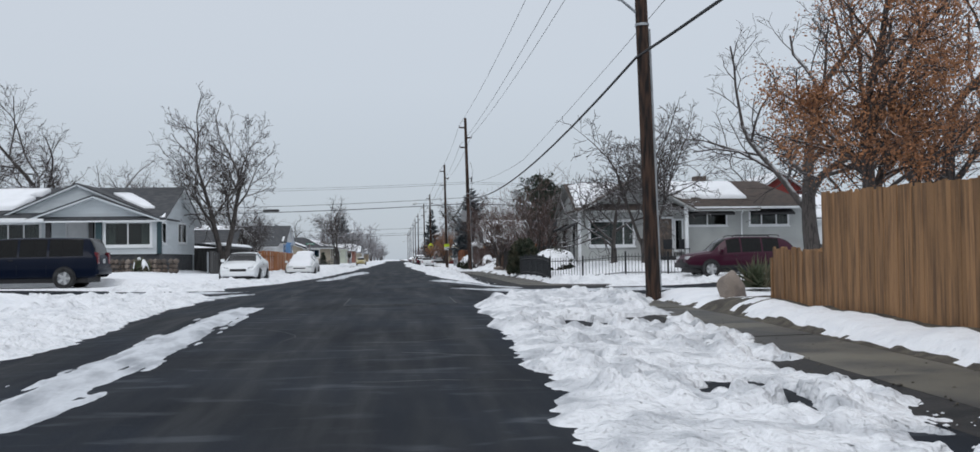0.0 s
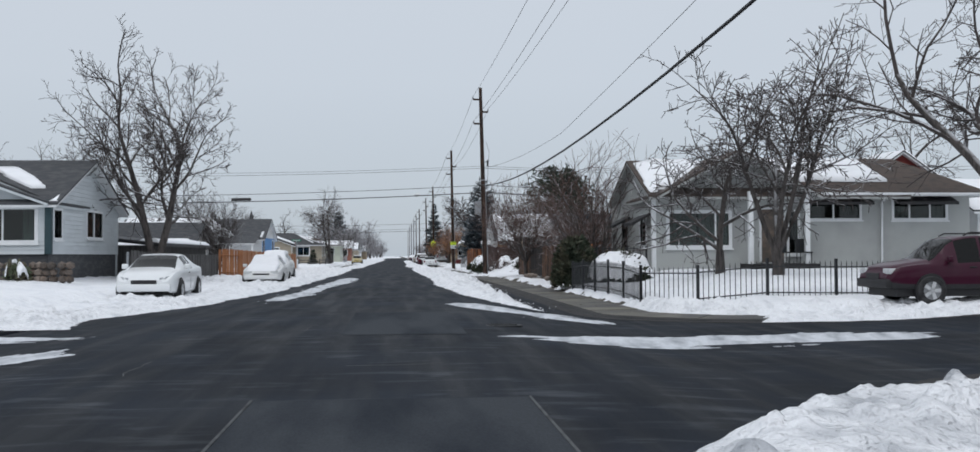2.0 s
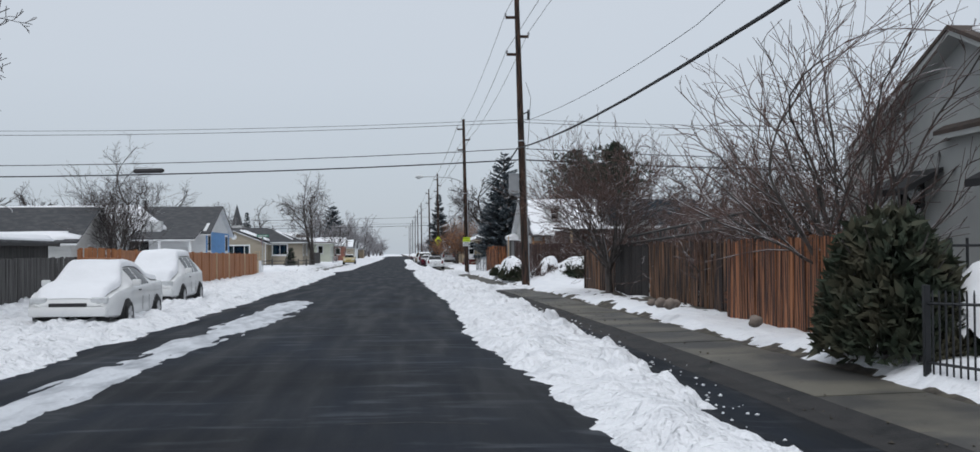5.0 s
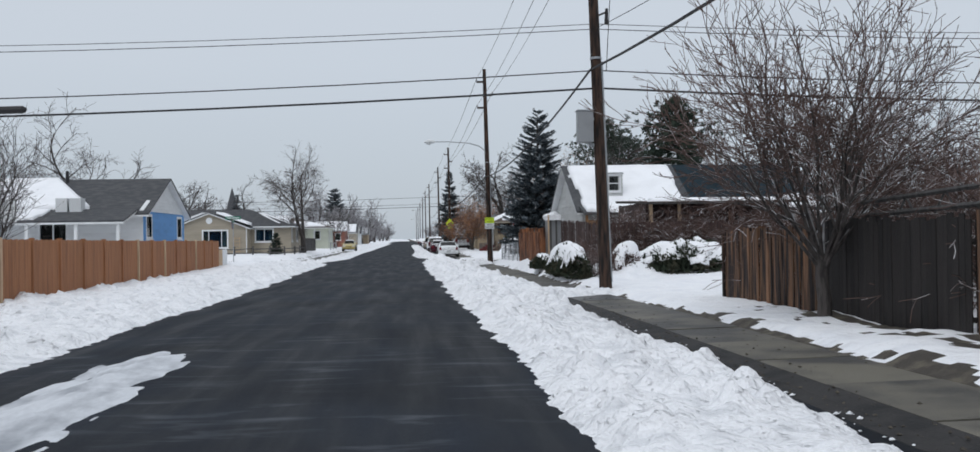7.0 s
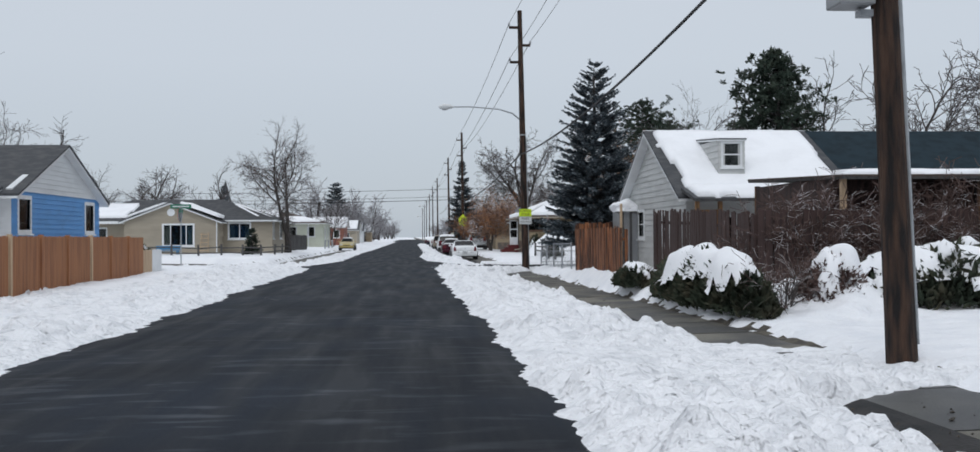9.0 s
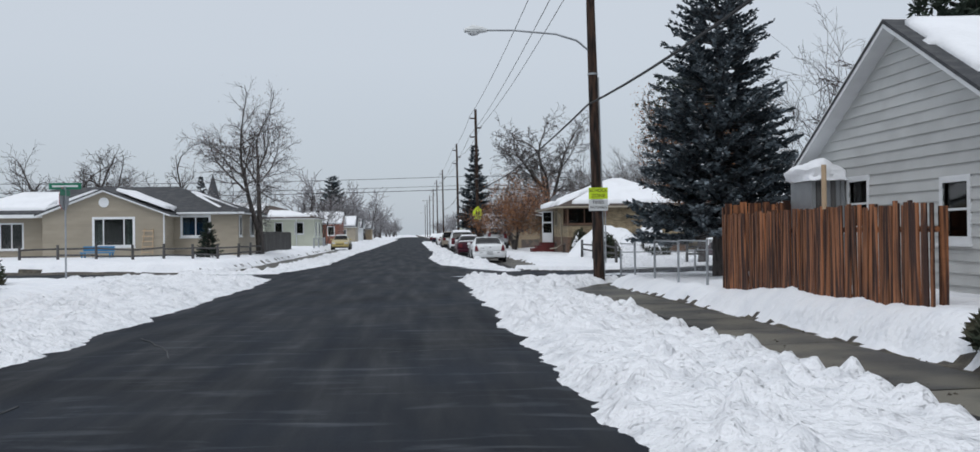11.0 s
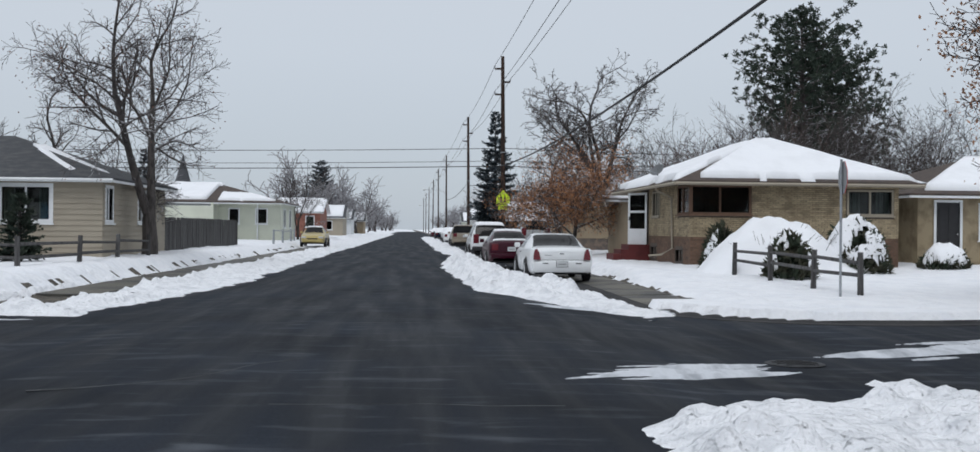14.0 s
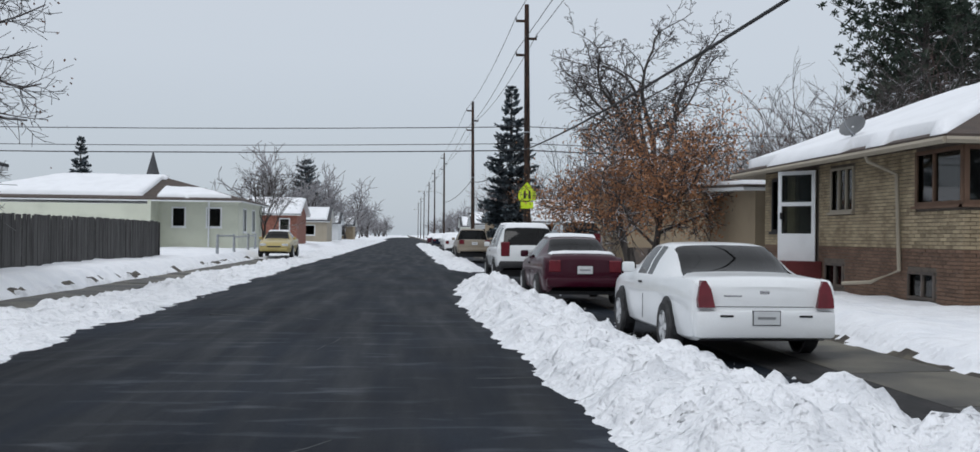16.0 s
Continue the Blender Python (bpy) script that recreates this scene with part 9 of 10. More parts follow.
    box(bm, -st[-2][4] * 0.98, st[-2][4] * 0.98, L - 0.12, L + 0.06, st[-2][1] + 0.0, st[-2][1] + 0.22, bevel=0.05)
    part("front_bumper", bm, lower or paint, own, smooth=True, world=False)
    bm = bmesh.new()
    box(bm, -0.36, 0.36, L - 0.06, L + 0.02, st[-2][1] + 0.2, st[-2][2] - 0.04, bevel=0.01)
    part("grille", bm, M_TRIMBLACK, own, world=False)
    if plate:
        bm = bmesh.new()
        z = st[1][1] + 0.19 if kind in ("coupe",) else zb - 0.22
        yy = -0.085 if kind == "coupe" else -0.012
        box(bm, -0.16, 0.16, yy, yy + 0.03, z - 0.02, z + 0.14, bevel=0.004)
        p = part("number_plate", bm, M_PLATE, own, world=False)
        bm = bmesh.new()
        box(bm, -0.11, 0.11, yy - 0.003, yy, z + 0.045, z + 0.075)
        part("plate_bar", bm, M_SIGNBACK, p, world=False)
        bm = bmesh.new()
        box(bm, -0.17, 0.17, yy + 0.004, yy + 0.03, z - 0.028, z + 0.148, bevel=0.004)
        part("plate_holder", bm, M_TRIMBLACK, own, world=False)
    if kind == "coupe":
        for x0, x1, y0, z0, z1, nm in ((-0.56, -0.40, -0.078, 0.53, 0.555, "reflector"), (0.40, 0.56, -0.078, 0.53, 0.555, "reflector"), (-0.60, 0.60, -0.004, 0.645, 0.652, "boot_seam"), (-0.18, 0.18, 0.10, 0.955, 0.975, "brake_lamp"), (-0.06, 0.06, -0.002, 0.80, 0.84, "badge"), (-0.50, -0.28, -0.002, 0.765, 0.785, "lettering_bar")):
            bm = bmesh.new()
            box(bm, x0, x1, y0, y0 + 0.1, z0, z1, bevel=0.003 if z1 - z0 > 0.02 else 0)
            part(nm, bm, M_CHROME if nm in ("badge", "lettering_bar") else M_TRIMBLACK, own, world=False)
    if rack:
        for s in (-1, 1):
            bm = bmesh.new()
            tube(bm, [(s * 0.6, 0.7, st[5][3] + 0.0), (s * 0.6, 0.8, st[5][3] + 0.06), (s * 0.6, 2.6, st[5][3] + 0.07), (s * 0.6, 2.75, st[5][3] + 0.0)], 0.02, 6)
            part("roof_rail", bm, M_TRIMBLACK, own, world=False)
    own.matrix_basis = m
    return own


def car_snow(kind, m, depth, seed, first=0, last=None, low=4, label="blanket of snow lying over the parked car"):
    """Snow over the upper surfaces of a car."""
    sh = SHAPES[kind]
    st = sh["st"]
    last = len(st) - 1 if last is None else last
    ys = np.linspace(st[first][0], st[last][0], 60)
    fine = fair(st)[0]
    at = [q[0] for q in fine]
    grid = np.array([section(q) for q in fine])
    K = list(range({4: 6, 5: 8, 6: 9, 7: 10}[low], 13))
    verts, faces = [], []
    for j, y in enumerate(ys):
        half = [(np.interp(y, at, grid[:, k, 0]), np.interp(y, at, grid[:, k, 1]), k) for k in K]
        edge = min(1, min(j, 59 - j) / 3 + 0.08)
        for x, z, k in half + [(-x, z, k) for x, z, k in half[-2::-1]]:
            f = 0.2 if k == K[0] else 0.8 if k < 10 else 1.0
            d = depth * edge * f * (0.7 + 0.6 * float(fbm(np.array(x * 3 + seed), np.array(y * 2), 2, seed)))
            verts.append((x * (1 + 0.04 * f), y, z + d + 0.006))
    n = 2 * len(K) - 1
    for j in range(59):
        for k in range(n - 1):
            faces.append((j * n + k, j * n + k + 1, (j + 1) * n + k + 1, (j + 1) * n + k))
    own = thing("car_snow", (0, 0, 0), label, "snow", "", "stuff")
    raw("snow_layer", verts, faces, M_ROOFSNOW, own, True)
    own.matrix_basis = m
    return own


def put(x, y, z, deg):
    return Matrix.Translation((x, y, z)) @ Matrix.Rotation(radians(deg), 4, "Z")


P_WHITE = paint_mat("white_car_paint", (0.76, 0.78, 0.79), 0.6, 0.3, dirt=0.1)
P_MAROON = paint_mat("maroon_car_paint", (0.045, 0.009, 0.022), 0.25, 0.3, dirt=0.1)
P_RED = paint_mat("dark_red_car_paint", (0.038, 0.004, 0.012), 0.2, 0.3, dirt=0.1)
P_NAVY = paint_mat("navy_car_paint", (0.005, 0.009, 0.022), 0.12, 0.35, dirt=0.06)
P_SILVER = paint_mat("pale_silver_car_paint", (0.42, 0.44, 0.45), 0.5, 0.3, 0.3)
P_GOLD = paint_mat("tan_gold_car_paint", (0.25, 0.21, 0.16), 0.5, 0.35)
P_YELLOW = paint_mat("dull_yellow_car_paint", (0.40, 0.32, 0.12), 0.5, 0.35)
P_OLDWHITE = paint_mat("dirty_white_car_paint", (0.70, 0.71, 0.71), 0.4, 0.4, dirt=0.2)

zr = lambda y: float(road_z(y))
# the white coupe at the kerb, then the row before it
car("coupe", "coupe_car", "white two-door coupe with tall red tail lamps parked in slush", P_WHITE, put(4.3, 156.85, zr(158) - 0.06, 0))
car("sedan", "sedan_car", "dark red saloon with a snowy boot lid at the kerb", P_RED, put(3.75, 166.3, zr(168) - 0.03, 0))
car_snow("sedan", put(3.75, 166.3, zr(168) - 0.03, 0), 0.05, 3, 2, 3, 6, "thin strip of snow on the boot lid")
car_snow("sedan", put(3.75, 166.3, zr(168) - 0.03, 0), 0.06, 4, 6, 9, 6, "snow on the car roof")
car("suv", "suv_car", "white sport-utility vehicle with snow on its roof", P_WHITE, put(3.68, 176.0, zr(178) - 0.04, 0), lower=M_TRIMBLACK)
car_snow("suv", put(3.68, 176.0, zr(178) - 0.04, 0), 0.07, 5, 3, 9, 6, "snow on the car roof")
car("pickup", "pickup_truck", "tan pickup truck parked at the kerb", P_GOLD, put(3.85, 203.0, zr(204), 0))
car("suv", "suv_car", "pale silver vehicle in a driveway under a little snow", P_SILVER, put(7.1, 187.0, 0.2, 0))
car_snow("suv", put(7.1, 187.0, 0.2, 0), 0.1, 6, 3, 9, 6)
for k, (x, y) in enumerate(((3.8, 224.0), (3.9, 232), (3.9, 262), (3.8, 285))):
    car("sedan", "sedan_car", "distant parked car under snow", (P_OLDWHITE, P_SILVER, P_NAVY, P_RED)[k], put(x, y, zr(y) + 0.05, 0), group="distant parked cars")
    car_snow("sedan", put(x, y, zr(y) + 0.05, 0), 0.14, 20 + k, 1, 11, 4)
# across the street: facing this way
car("sport", "coupe_car", "clean white two-door car with arched roof parked in snow", P_WHITE, put(-7.15, 52.9, zr(51) - 0.08, 180), plate=False)
LOW_CAR = put(-5.95, 69.7, zr(67) - 0.08, 180) @ Matrix.Diagonal((1, 0.97, 0.88, 1))
car("sedan", "sedan_car", "old white saloon buried under a smooth blanket of snow", P_OLDWHITE, LOW_CAR)
car_snow("sedan", LOW_CAR, 0.13, 8, 1, 13, 5)
car("hatch", "hatchback_car", "white hatchback with snow over its bonnet and windscreen", P_OLDWHITE, put(-6.55, 78.2, zr(76) - 0.06, 180))
car_snow("hatch", put(-6.55, 78.2, zr(76) - 0.06, 180), 0.16, 9, 4, 13, 5)
car("sedan", "sedan_car", "dull yellow saloon parked on the far side", P_YELLOW, put(-7.0, 207.0, zr(204) + 0.1, 180))
car_snow("sedan", put(-7.0, 207.0, zr(204) + 0.1, 180), 0.05, 10, 5, 9, 6, "snow on the car roof")
# the side streets
car("wagon", "suv_car", "long navy blue sport-utility wagon parked along the side street", P_NAVY, put(-10.95, 40.85, zr(41) + 0.0, 90))
car("crossover", "suv_car", "maroon sport-utility vehicle with a roof rack in the side street", P_MAROON, put(15.6, 41.2, zr(41) + 0.05, 90) @ Matrix.Diagonal((0.93, 0.93, 0.93, 1)), lower=M_TRIMBLACK, rack=True)
car("suv", "suv_car", "dark red vehicle parked behind the chain-link fence", P_MAROON, put(15.0, 133.7, 0.2, 90))


# ---- trees and shrubs in place ----
gz = lambda x, y: float(yard_z(x, y)[0]) - 0.06
# trees by the grey stucco house, spreading many-stemmed
bare_tree((10.4, 50.6, gz(10.4, 50.6)), 7.0, "bare many-limbed garden tree with snow round its foot", 101, 0.12, 4, spec=dict(angle=(38, 74), first=0.3, up=0.03, wiggle=0.16, thin=0.011, kids=(7, 6, 4, 3)), trunk_len=0.4)
bare_tree((11.2, 47.6, gz(11.2, 47.6)), 7.6, "bare many-stemmed garden tree behind the iron fence", 102, 0.15, 4, stems=5, spec=dict(fork=1.0, stem=0.55, angle=(30, 62), flare=0.55, wiggle=0.14, thin=0.011, limb=0.9, kids=(5, 5, 4, 3)), trunk_len=0.45)
bare_tree((20.2, 50.3, gz(20.2, 50.3)), 14.6, "large bare tree with a stout grey trunk beside the parked vehicle", 103, 0.36, 5, spec=dict(angle=(28, 62), first=0.4, thin=0.009, kids=(6, 6, 5, 4, 3)), trunk_len=0.34)
# corner tree with dead orange leaves behind the cedar fence
bare_tree((11.7, 26.0, 0.3), 10.5, "tall tree with many dead orange-brown leaves still on", 104, 0.26, 5, lean=(0.02, 0.02), spec=dict(angle=(22, 52), first=0.3, wiggle=0.2, kids=(5, 6, 5, 4, 3), thin=0.008), leaves=(M_LEAF, 13, 0.042, 0.9), trunk_len=0.4)
bare_tree((15.6, 29.0, 0.3), 10.8, "tall bare tree with dark crooked limbs behind the cedar fence", 305, 0.28, 5, lean=(0.12, 0), spec=dict(angle=(26, 60), first=0.3, wiggle=0.22, kids=(5, 6, 5, 4, 2), thin=0.009), trunk_len=0.38)
bare_tree((25.0, 72.0, 0.4), 8.5, "bare round-crowned tree behind the grey house", 106, 0.2, 4, spec=dict(angle=(28, 60), first=0.3), trunk_len=0.36)
# hedge, dark shrub and reddish bushes past the stucco house
shrub((6.8, 56.9, 0.35), 0.9, 1.3, 1.85, "dense dark evergreen shrub by the pavement", 111, M_JUNIPER, 0.0, 9000, 0.06, spiky=0.5)
snow_mound(shrub((8.3, 56.0, 0.4), 1.1, 1.2, 1.15, "low juniper weighed down with snow", 112, M_JUNIPER, 0.5, 2600, 0.11, spiky=0.9), 1.25, 1.35, 1.12, 81, 1.0)
for k, (x, y, h, s) in enumerate(((8.3, 61.5, 6.4, 121), (9.2, 66.0, 5.4, 122), (8.8, 70.0, 2.9, 123), (11.5, 66, 5.2, 125))):
    bare_tree((x, y, 0.4), h, "tall bare many-stemmed shrub with reddish twigs", s, 0.1, 3, stems=9, spec=dict(angle=(14, 34), flare=0.5, kids=(4, 4, 4), first=0.2, thin=0.007), twig=M_REDTWIG, name="shrub", category="shrub", trunk_len=0.55)
shrub((9.4, 67.5, 0.4), 1.4, 2.4, 2.4, "brown tangled hedge behind the board fence", 127, M_BROWNLEAF, 0.0, 1600, 0.05)
# the vase-shaped bush growing through the weathered fence
bare_tree((7.6, 79.6, 0.3), 6.3, "large vase-shaped bare bush with reddish-brown twigs on a short trunk", 132, 0.13, 4, stems=14, spec=dict(fork=1.2, stem=0.34, angle=(16, 50), flare=0.85, kids=(5, 4, 4, 2), first=0.25, up=0.05, thin=0.007, wiggle=0.12), twig=M_REDTWIG, name="bush", category="bush", trunk_len=0.42)
for k, (x, y, h) in enumerate(((9.6, 75.0, 3.4), (10.2, 78.5, 3.6), (10.0, 82.0, 3.4), (9.8, 85.5, 3.2), (12.0, 80.0, 4.0), (12.4, 84.5, 3.8), (14.5, 88.0, 4.2), (11.2, 72.0, 3.6))):
    bare_tree((x, y, 0.3), h, "dense tangle of bare brown twigs behind the weathered fence", 310 + k, 0.05, 3, stems=10, spec=dict(angle=(20, 60), flare=0.6, kids=(5, 5, 4), first=0.15, wiggle=0.24, thin=0.008), twig=M_REDTWIG, name="shrub", category="shrub", trunk_len=0.5)
# junipers with snow, spruce, pines
snow_mound(shrub((6.66, 102.3, 0.15), 0.52, 4.3, 1.12, "long dark juniper by the pavement with a thick cap of snow", 141, M_JUNIPER, 0.15, 11000, 0.06, even=0.4), 0.62, 4.2, 1.12, 71, 0.84)
snow_mound(shrub((6.6, 109.0, 0.15), 0.5, 1.4, 0.6, "low dark juniper sagging under snow by the pavement", 142, M_JUNIPER, 0.15, 4000, 0.06, even=0.4), 0.5, 1.3, 0.58, 85, 0.8)
snow_mound(shrub((10.75, 99.6, 0.3), 2.25, 1.5, 1.1, "wide juniper half covered in snow", 143, M_JUNIPER, 0.45, 8000, 0.06), 2.3, 1.5, 1.06, 74, 0.8)
snow_mound(shrub((8.35, 99.4, 0.3), 0.75, 0.7, 1.2, "dense dark brown twiggy bush bowed under snow", 144, M_REDTWIG, 0.1, 4500, 0.05), 0.72, 0.7, 1.2, 77, 0.62)
X, Y = np.meshgrid(np.arange(6.9, 10.6, 0.09), np.arange(96.8, 102.6, 0.09))
e = np.hypot((X - 8.5) / 1.7, (Y - 99.9) / 2.6) + 0.5 * (fbm(X * 0.9, Y * 0.9, 3, 64) - 0.5)
T = 0.95 * smooth01(1.05 - e) * (0.8 + 0.5 * (fbm(X * 1.9, Y * 1.9, 3, 65) - 0.5)) - 0.02
sheet("snow_drift", X, Y, yard_z(X, Y)[0] + T, cell(T) > -0.01, M_SNOW, "deep soft drift of snow between the garden bushes", "snow drift", "stuff")
bare_tree((7.3, 99.3, 0.3), 1.5, "small bare brown bush poking from the snow", 145, 0.05, 2, stems=12, spec=dict(angle=(14, 40), flare=0.7, kids=(4, 4), first=0.2, thin=0.006), twig=M_REDTWIG, name="bush", category="bush", trunk_len=0.55)
for k, (x, h) in enumerate(((8.9, 2.6), (10.0, 3.0), (11.2, 2.9), (12.4, 3.1), (13.6, 2.9), (14.8, 3.2), (16.2, 3.0))):
    bare_tree((x, 103.45 + 0.2 * (k % 2), 0.3), h, "tangle of bare brown twigs behind the dark fence", 146 + k, 0.05, 3, stems=11, spec=dict(angle=(20, 60), flare=0.6, kids=(5, 5, 4), first=0.15, wiggle=0.3), twig=M_REDTWIG, name="shrub", category="shrub", trunk_len=0.5)
for k, (x, y, h) in enumerate(((20.5, 131.5, 10.4), (25.5, 130.5, 10.2), (16.0, 130, 7.6), (29, 127, 10.2), (23, 134, 11.2), (27.5, 135, 10.8), (32.5, 131, 11.4), (35.5, 128, 10.8))):
    bare_tree((x, y, 0.3), h, "bare round-crowned tree behind the steep-gabled house", 250 + k, 0.12, 4, spec=dict(angle=(24, 52), first=0.15, kids=(8, 7, 5, 3), thin=0.011, limb=1.0), trunk_len=0.36)
spruce((8.9, 128.6, 0.2), 9.4, 2.85, "tall blue spruce dusted with snow beside the corner", 151, snow=0.2, power=0.62, bare=0.13, ragged=0.16)
for k, (x, y, h, r) in enumerate(((18.9, 132.6, 11.3, 2.4), (26.0, 196, 17.0, 4.6), (30, 201, 15, 4.4))):
    pine((x, y, 0.3), h, r, "dark shaggy pine rising behind the roofs", 160 + k)
spruce((6.7, 212, 0.3), 10.8, 2.3, "tall dark spruce beside the far pole", 164, M_SPRUCE, tiers=40, ragged=0.26, power=0.75, density=0.7)
# trees of the far corner
bare_tree((13.3, 146.4, 0.2), 8.6, "spreading tree with a stout trunk and many dead orange leaves", 177, 0.2, 4, stems=5, spec=dict(fork=1.3, stem=0.5, angle=(28, 60), first=0.3, flare=0.5, kids=(6, 6, 5, 4), wiggle=0.16, up=0.05, limb=0.7, thin=0.008), leaves=(M_LEAF, 5, 0.045, 0.42), trunk_len=0.46)
bare_tree((14.6, 136.5, 0.3), 10.5, "slender upright bare trees behind the red fence", 176, 0.12, 4, stems=3, spec=dict(angle=(14, 34), flare=0.12, kids=(5, 5, 4, 3)), trunk_len=0.55)
bare_tree((8.0, 181.5, 0.2), 6.2, "small tree still full of dead orange leaves by the pavement", 173, 0.13, 4, lean=(-0.12, 0), spec=dict(angle=(34, 68), first=0.35, limb=1.5, up=0.03), leaves=(M_LEAF, 6, 0.05, 0.9), trunk_len=0.34)
bare_tree((7.6, 177.0, 0.2), 5.6, "small leaning tree with dead orange leaves", 174, 0.12, 4, lean=(0.12, 0), spec=dict(angle=(34, 68), first=0.4, limb=1.5, up=0.03), leaves=(M_LEAF, 6, 0.05, 0.9), trunk_len=0.38)
bare_tree((13.1, 200.0, 0.3), 13.4, "big gnarled bare tree with heavy crooked limbs", 181, 0.34, 5, stems=4, spec=dict(fork=4.2, stem=0.6, angle=(30, 62), first=0.3, flare=0.5, wiggle=0.26, up=0.03, limb=0.9, kids=(4, 5, 5, 4, 2), thin=0.014), trunk_len=0.42)
for k, (x, y, h) in enumerate(((18, 184, 9.0), (21.5, 188, 10.0), (16.5, 196, 8.5), (25, 182, 8), (11, 232, 8), (10, 252, 8), (11.5, 208, 8.5), (15, 211, 9), (18.5, 206, 8.5), (22.5, 204, 9), (20, 179, 8.5), (14.5, 183, 7.5), (27, 186, 8.5))):
    bare_tree((x, y, 0.3), h, "bare thicket tree with brownish twigs behind the roofs", 180 + k, 0.14, 3, stems=5, spec=dict(angle=(14, 36), flare=0.35, kids=(5, 5, 5), first=0.25), twig=M_REDTWIG if k % 2 else M_TWIG, trunk_len=0.5)
for k, (x, y, h) in enumerate(((17, 177, 8.4), (19.5, 176, 8.8), (22.2, 178, 8.2), (24.8, 176, 8.9), (15, 180, 7.8), (27.5, 178, 8.3))):
    bare_tree((x, y, 0.3), h, "bare upright thicket tree with brownish twigs behind the roofs", 290 + k, 0.13, 4, stems=4, spec=dict(angle=(16, 40), flare=0.3, kids=(5, 5, 4, 3), first=0.25), trunk_len=0.5)
mound = thing("shrub", (11.3, 158.7, -0.02), "large garden shrub buried under a smooth mound of snow", "shrub")
v, f, n = [], [], 44
for j in range(n + 1):
    for i in range(n + 1):
        x, y = (2 * i / n - 1) * 3.2, (2 * j / n - 1) * 2.6
        e = math.hypot(x / 2.8, y / 2.3) * (1 + 0.3 * (float(fbm(np.array(x * 0.8), np.array(y * 0.8), 3, 7)) - 0.5))
        v.append((x, y, 1.85 * float(smooth01(1.12 - e)) ** 0.75 * (0.85 + 0.3 * float(fbm(np.array(x * 1.7), np.array(y * 1.7), 3, 8))) - 0.12))
        if i and j:
            q = j * (n + 1) + i
            f.append((q - n - 2, q - n - 1, q, q - 1))
raw("snow_cap", v, f, M_ROOFSNOW, mound, True, "smooth deep snow")
tw = Wood()
rt = random.Random(4)
for k in range(70):
    a, r = rt.uniform(0, 6.28), rt.uniform(0.2, 1.5)
    b = Vector((math.cos(a) * r, math.sin(a) * r, 0.9 - 0.35 * r))
    tw.limb([b, b + Vector((math.cos(a) * 0.25, math.sin(a) * 0.25, 0.5)), b + Vector((math.cos(a) * 0.5, math.sin(a) * 0.5, rt.uniform(0.6, 0.95)))], 0.012, 0.005, 3)
raw("stem", tw.v, tw.f, M_TWIG, mound)
shrub((9.9, 159.7, 0.3), 0.7, 0.7, 1.6, "dark juniper against the brick wall", 192, M_JUNIPER, 0.1, 2200)
shrub((13.6, 158.2, 0.3), 1.0, 1.0, 1.7, "dark round shrub with snow on top", 193, M_JUNIPER, 0.75, 2200)
shrub((10.6, 155.6, 0.3), 0.7, 0.6, 1.2, "dark evergreen tuft in the snow", 194, M_JUNIPER, 0.3, 1500)
shrub((17.6, 160.5, 0.3), 0.8, 0.7, 0.8, "low dark shrub by the house wall", 195, M_JUNIPER, 0.5, 900)
# left side of the street
bare_tree((-10.2, 64.0, 0.45), 11.2, "tall forked bare tree with pale grey limbs", 204, 0.28, 5, stems=2, spec=dict(fork=1.4, stem=0.72, angle=(24, 54), first=0.22, flare=0.32, up=0.06, wiggle=0.13, limb=0.95, thin=0.011, kids=(6, 6, 5, 4, 2)), trunk_len=0.5)
for k, (x, y, h) in enumerate(((-29.5, 72, 15.5), (-25.5, 82, 17.5), (-22, 90, 8.5), (-28.4, 110, 12), (-21.5, 138, 12.5), (-19.5, 104, 5.5), (-31, 175, 9), (-24, 178, 8), (-38, 100, 12))):
    bare_tree((x, y, 0.4), h, "large bare tree behind the roofs" if h > 9 else "bare tree behind the roofs", 210 + k, 0.3 if h > 14 else 0.22, 5 if h > 14 else 4, spec=dict(angle=(28, 58), first=0.3, kids=(6, 6, 6, 5, 3), thin=0.010, wiggle=0.18), trunk_len=0.38)
bare_tree((-15.5, 101.0, 0.4), 6.0, "bare upright many-stemmed shrub behind the fence", 221, 0.1, 3, stems=9, spec=dict(angle=(10, 26), flare=0.25, kids=(4, 4, 4), first=0.2), name="shrub", category="shrub", trunk_len=0.6)
bare_tree((-9.3, 165.0, 0.2), 11.0, "bare forked tree with a wide crown beside the tan house", 222, 0.24, 4, stems=2, lean=(-0.05, 0), spec=dict(fork=1.6, stem=0.72, angle=(32, 58), first=0.5, flare=0.34, up=0.03, wiggle=0.14, limb=0.9, kids=(6, 6, 6, 5)), leaves=(M_BROWNLEAF, 1, 0.045, 0.35), trunk_len=0.42)
bare_tree((-11.0, 169.5, 0.2), 5.5, "bare tangled tree by the dark fence", 223, 0.13, 3, stems=3, spec=dict(angle=(30, 60), flare=0.4), trunk_len=0.45)
bare_tree((-10.0, 222, 0.2), 7.5, "slender bare tree before the cream house", 224, 0.13, 4, stems=4, spec=dict(angle=(12, 30), flare=0.22, kids=(5, 5, 4, 3)), trunk_len=0.5)
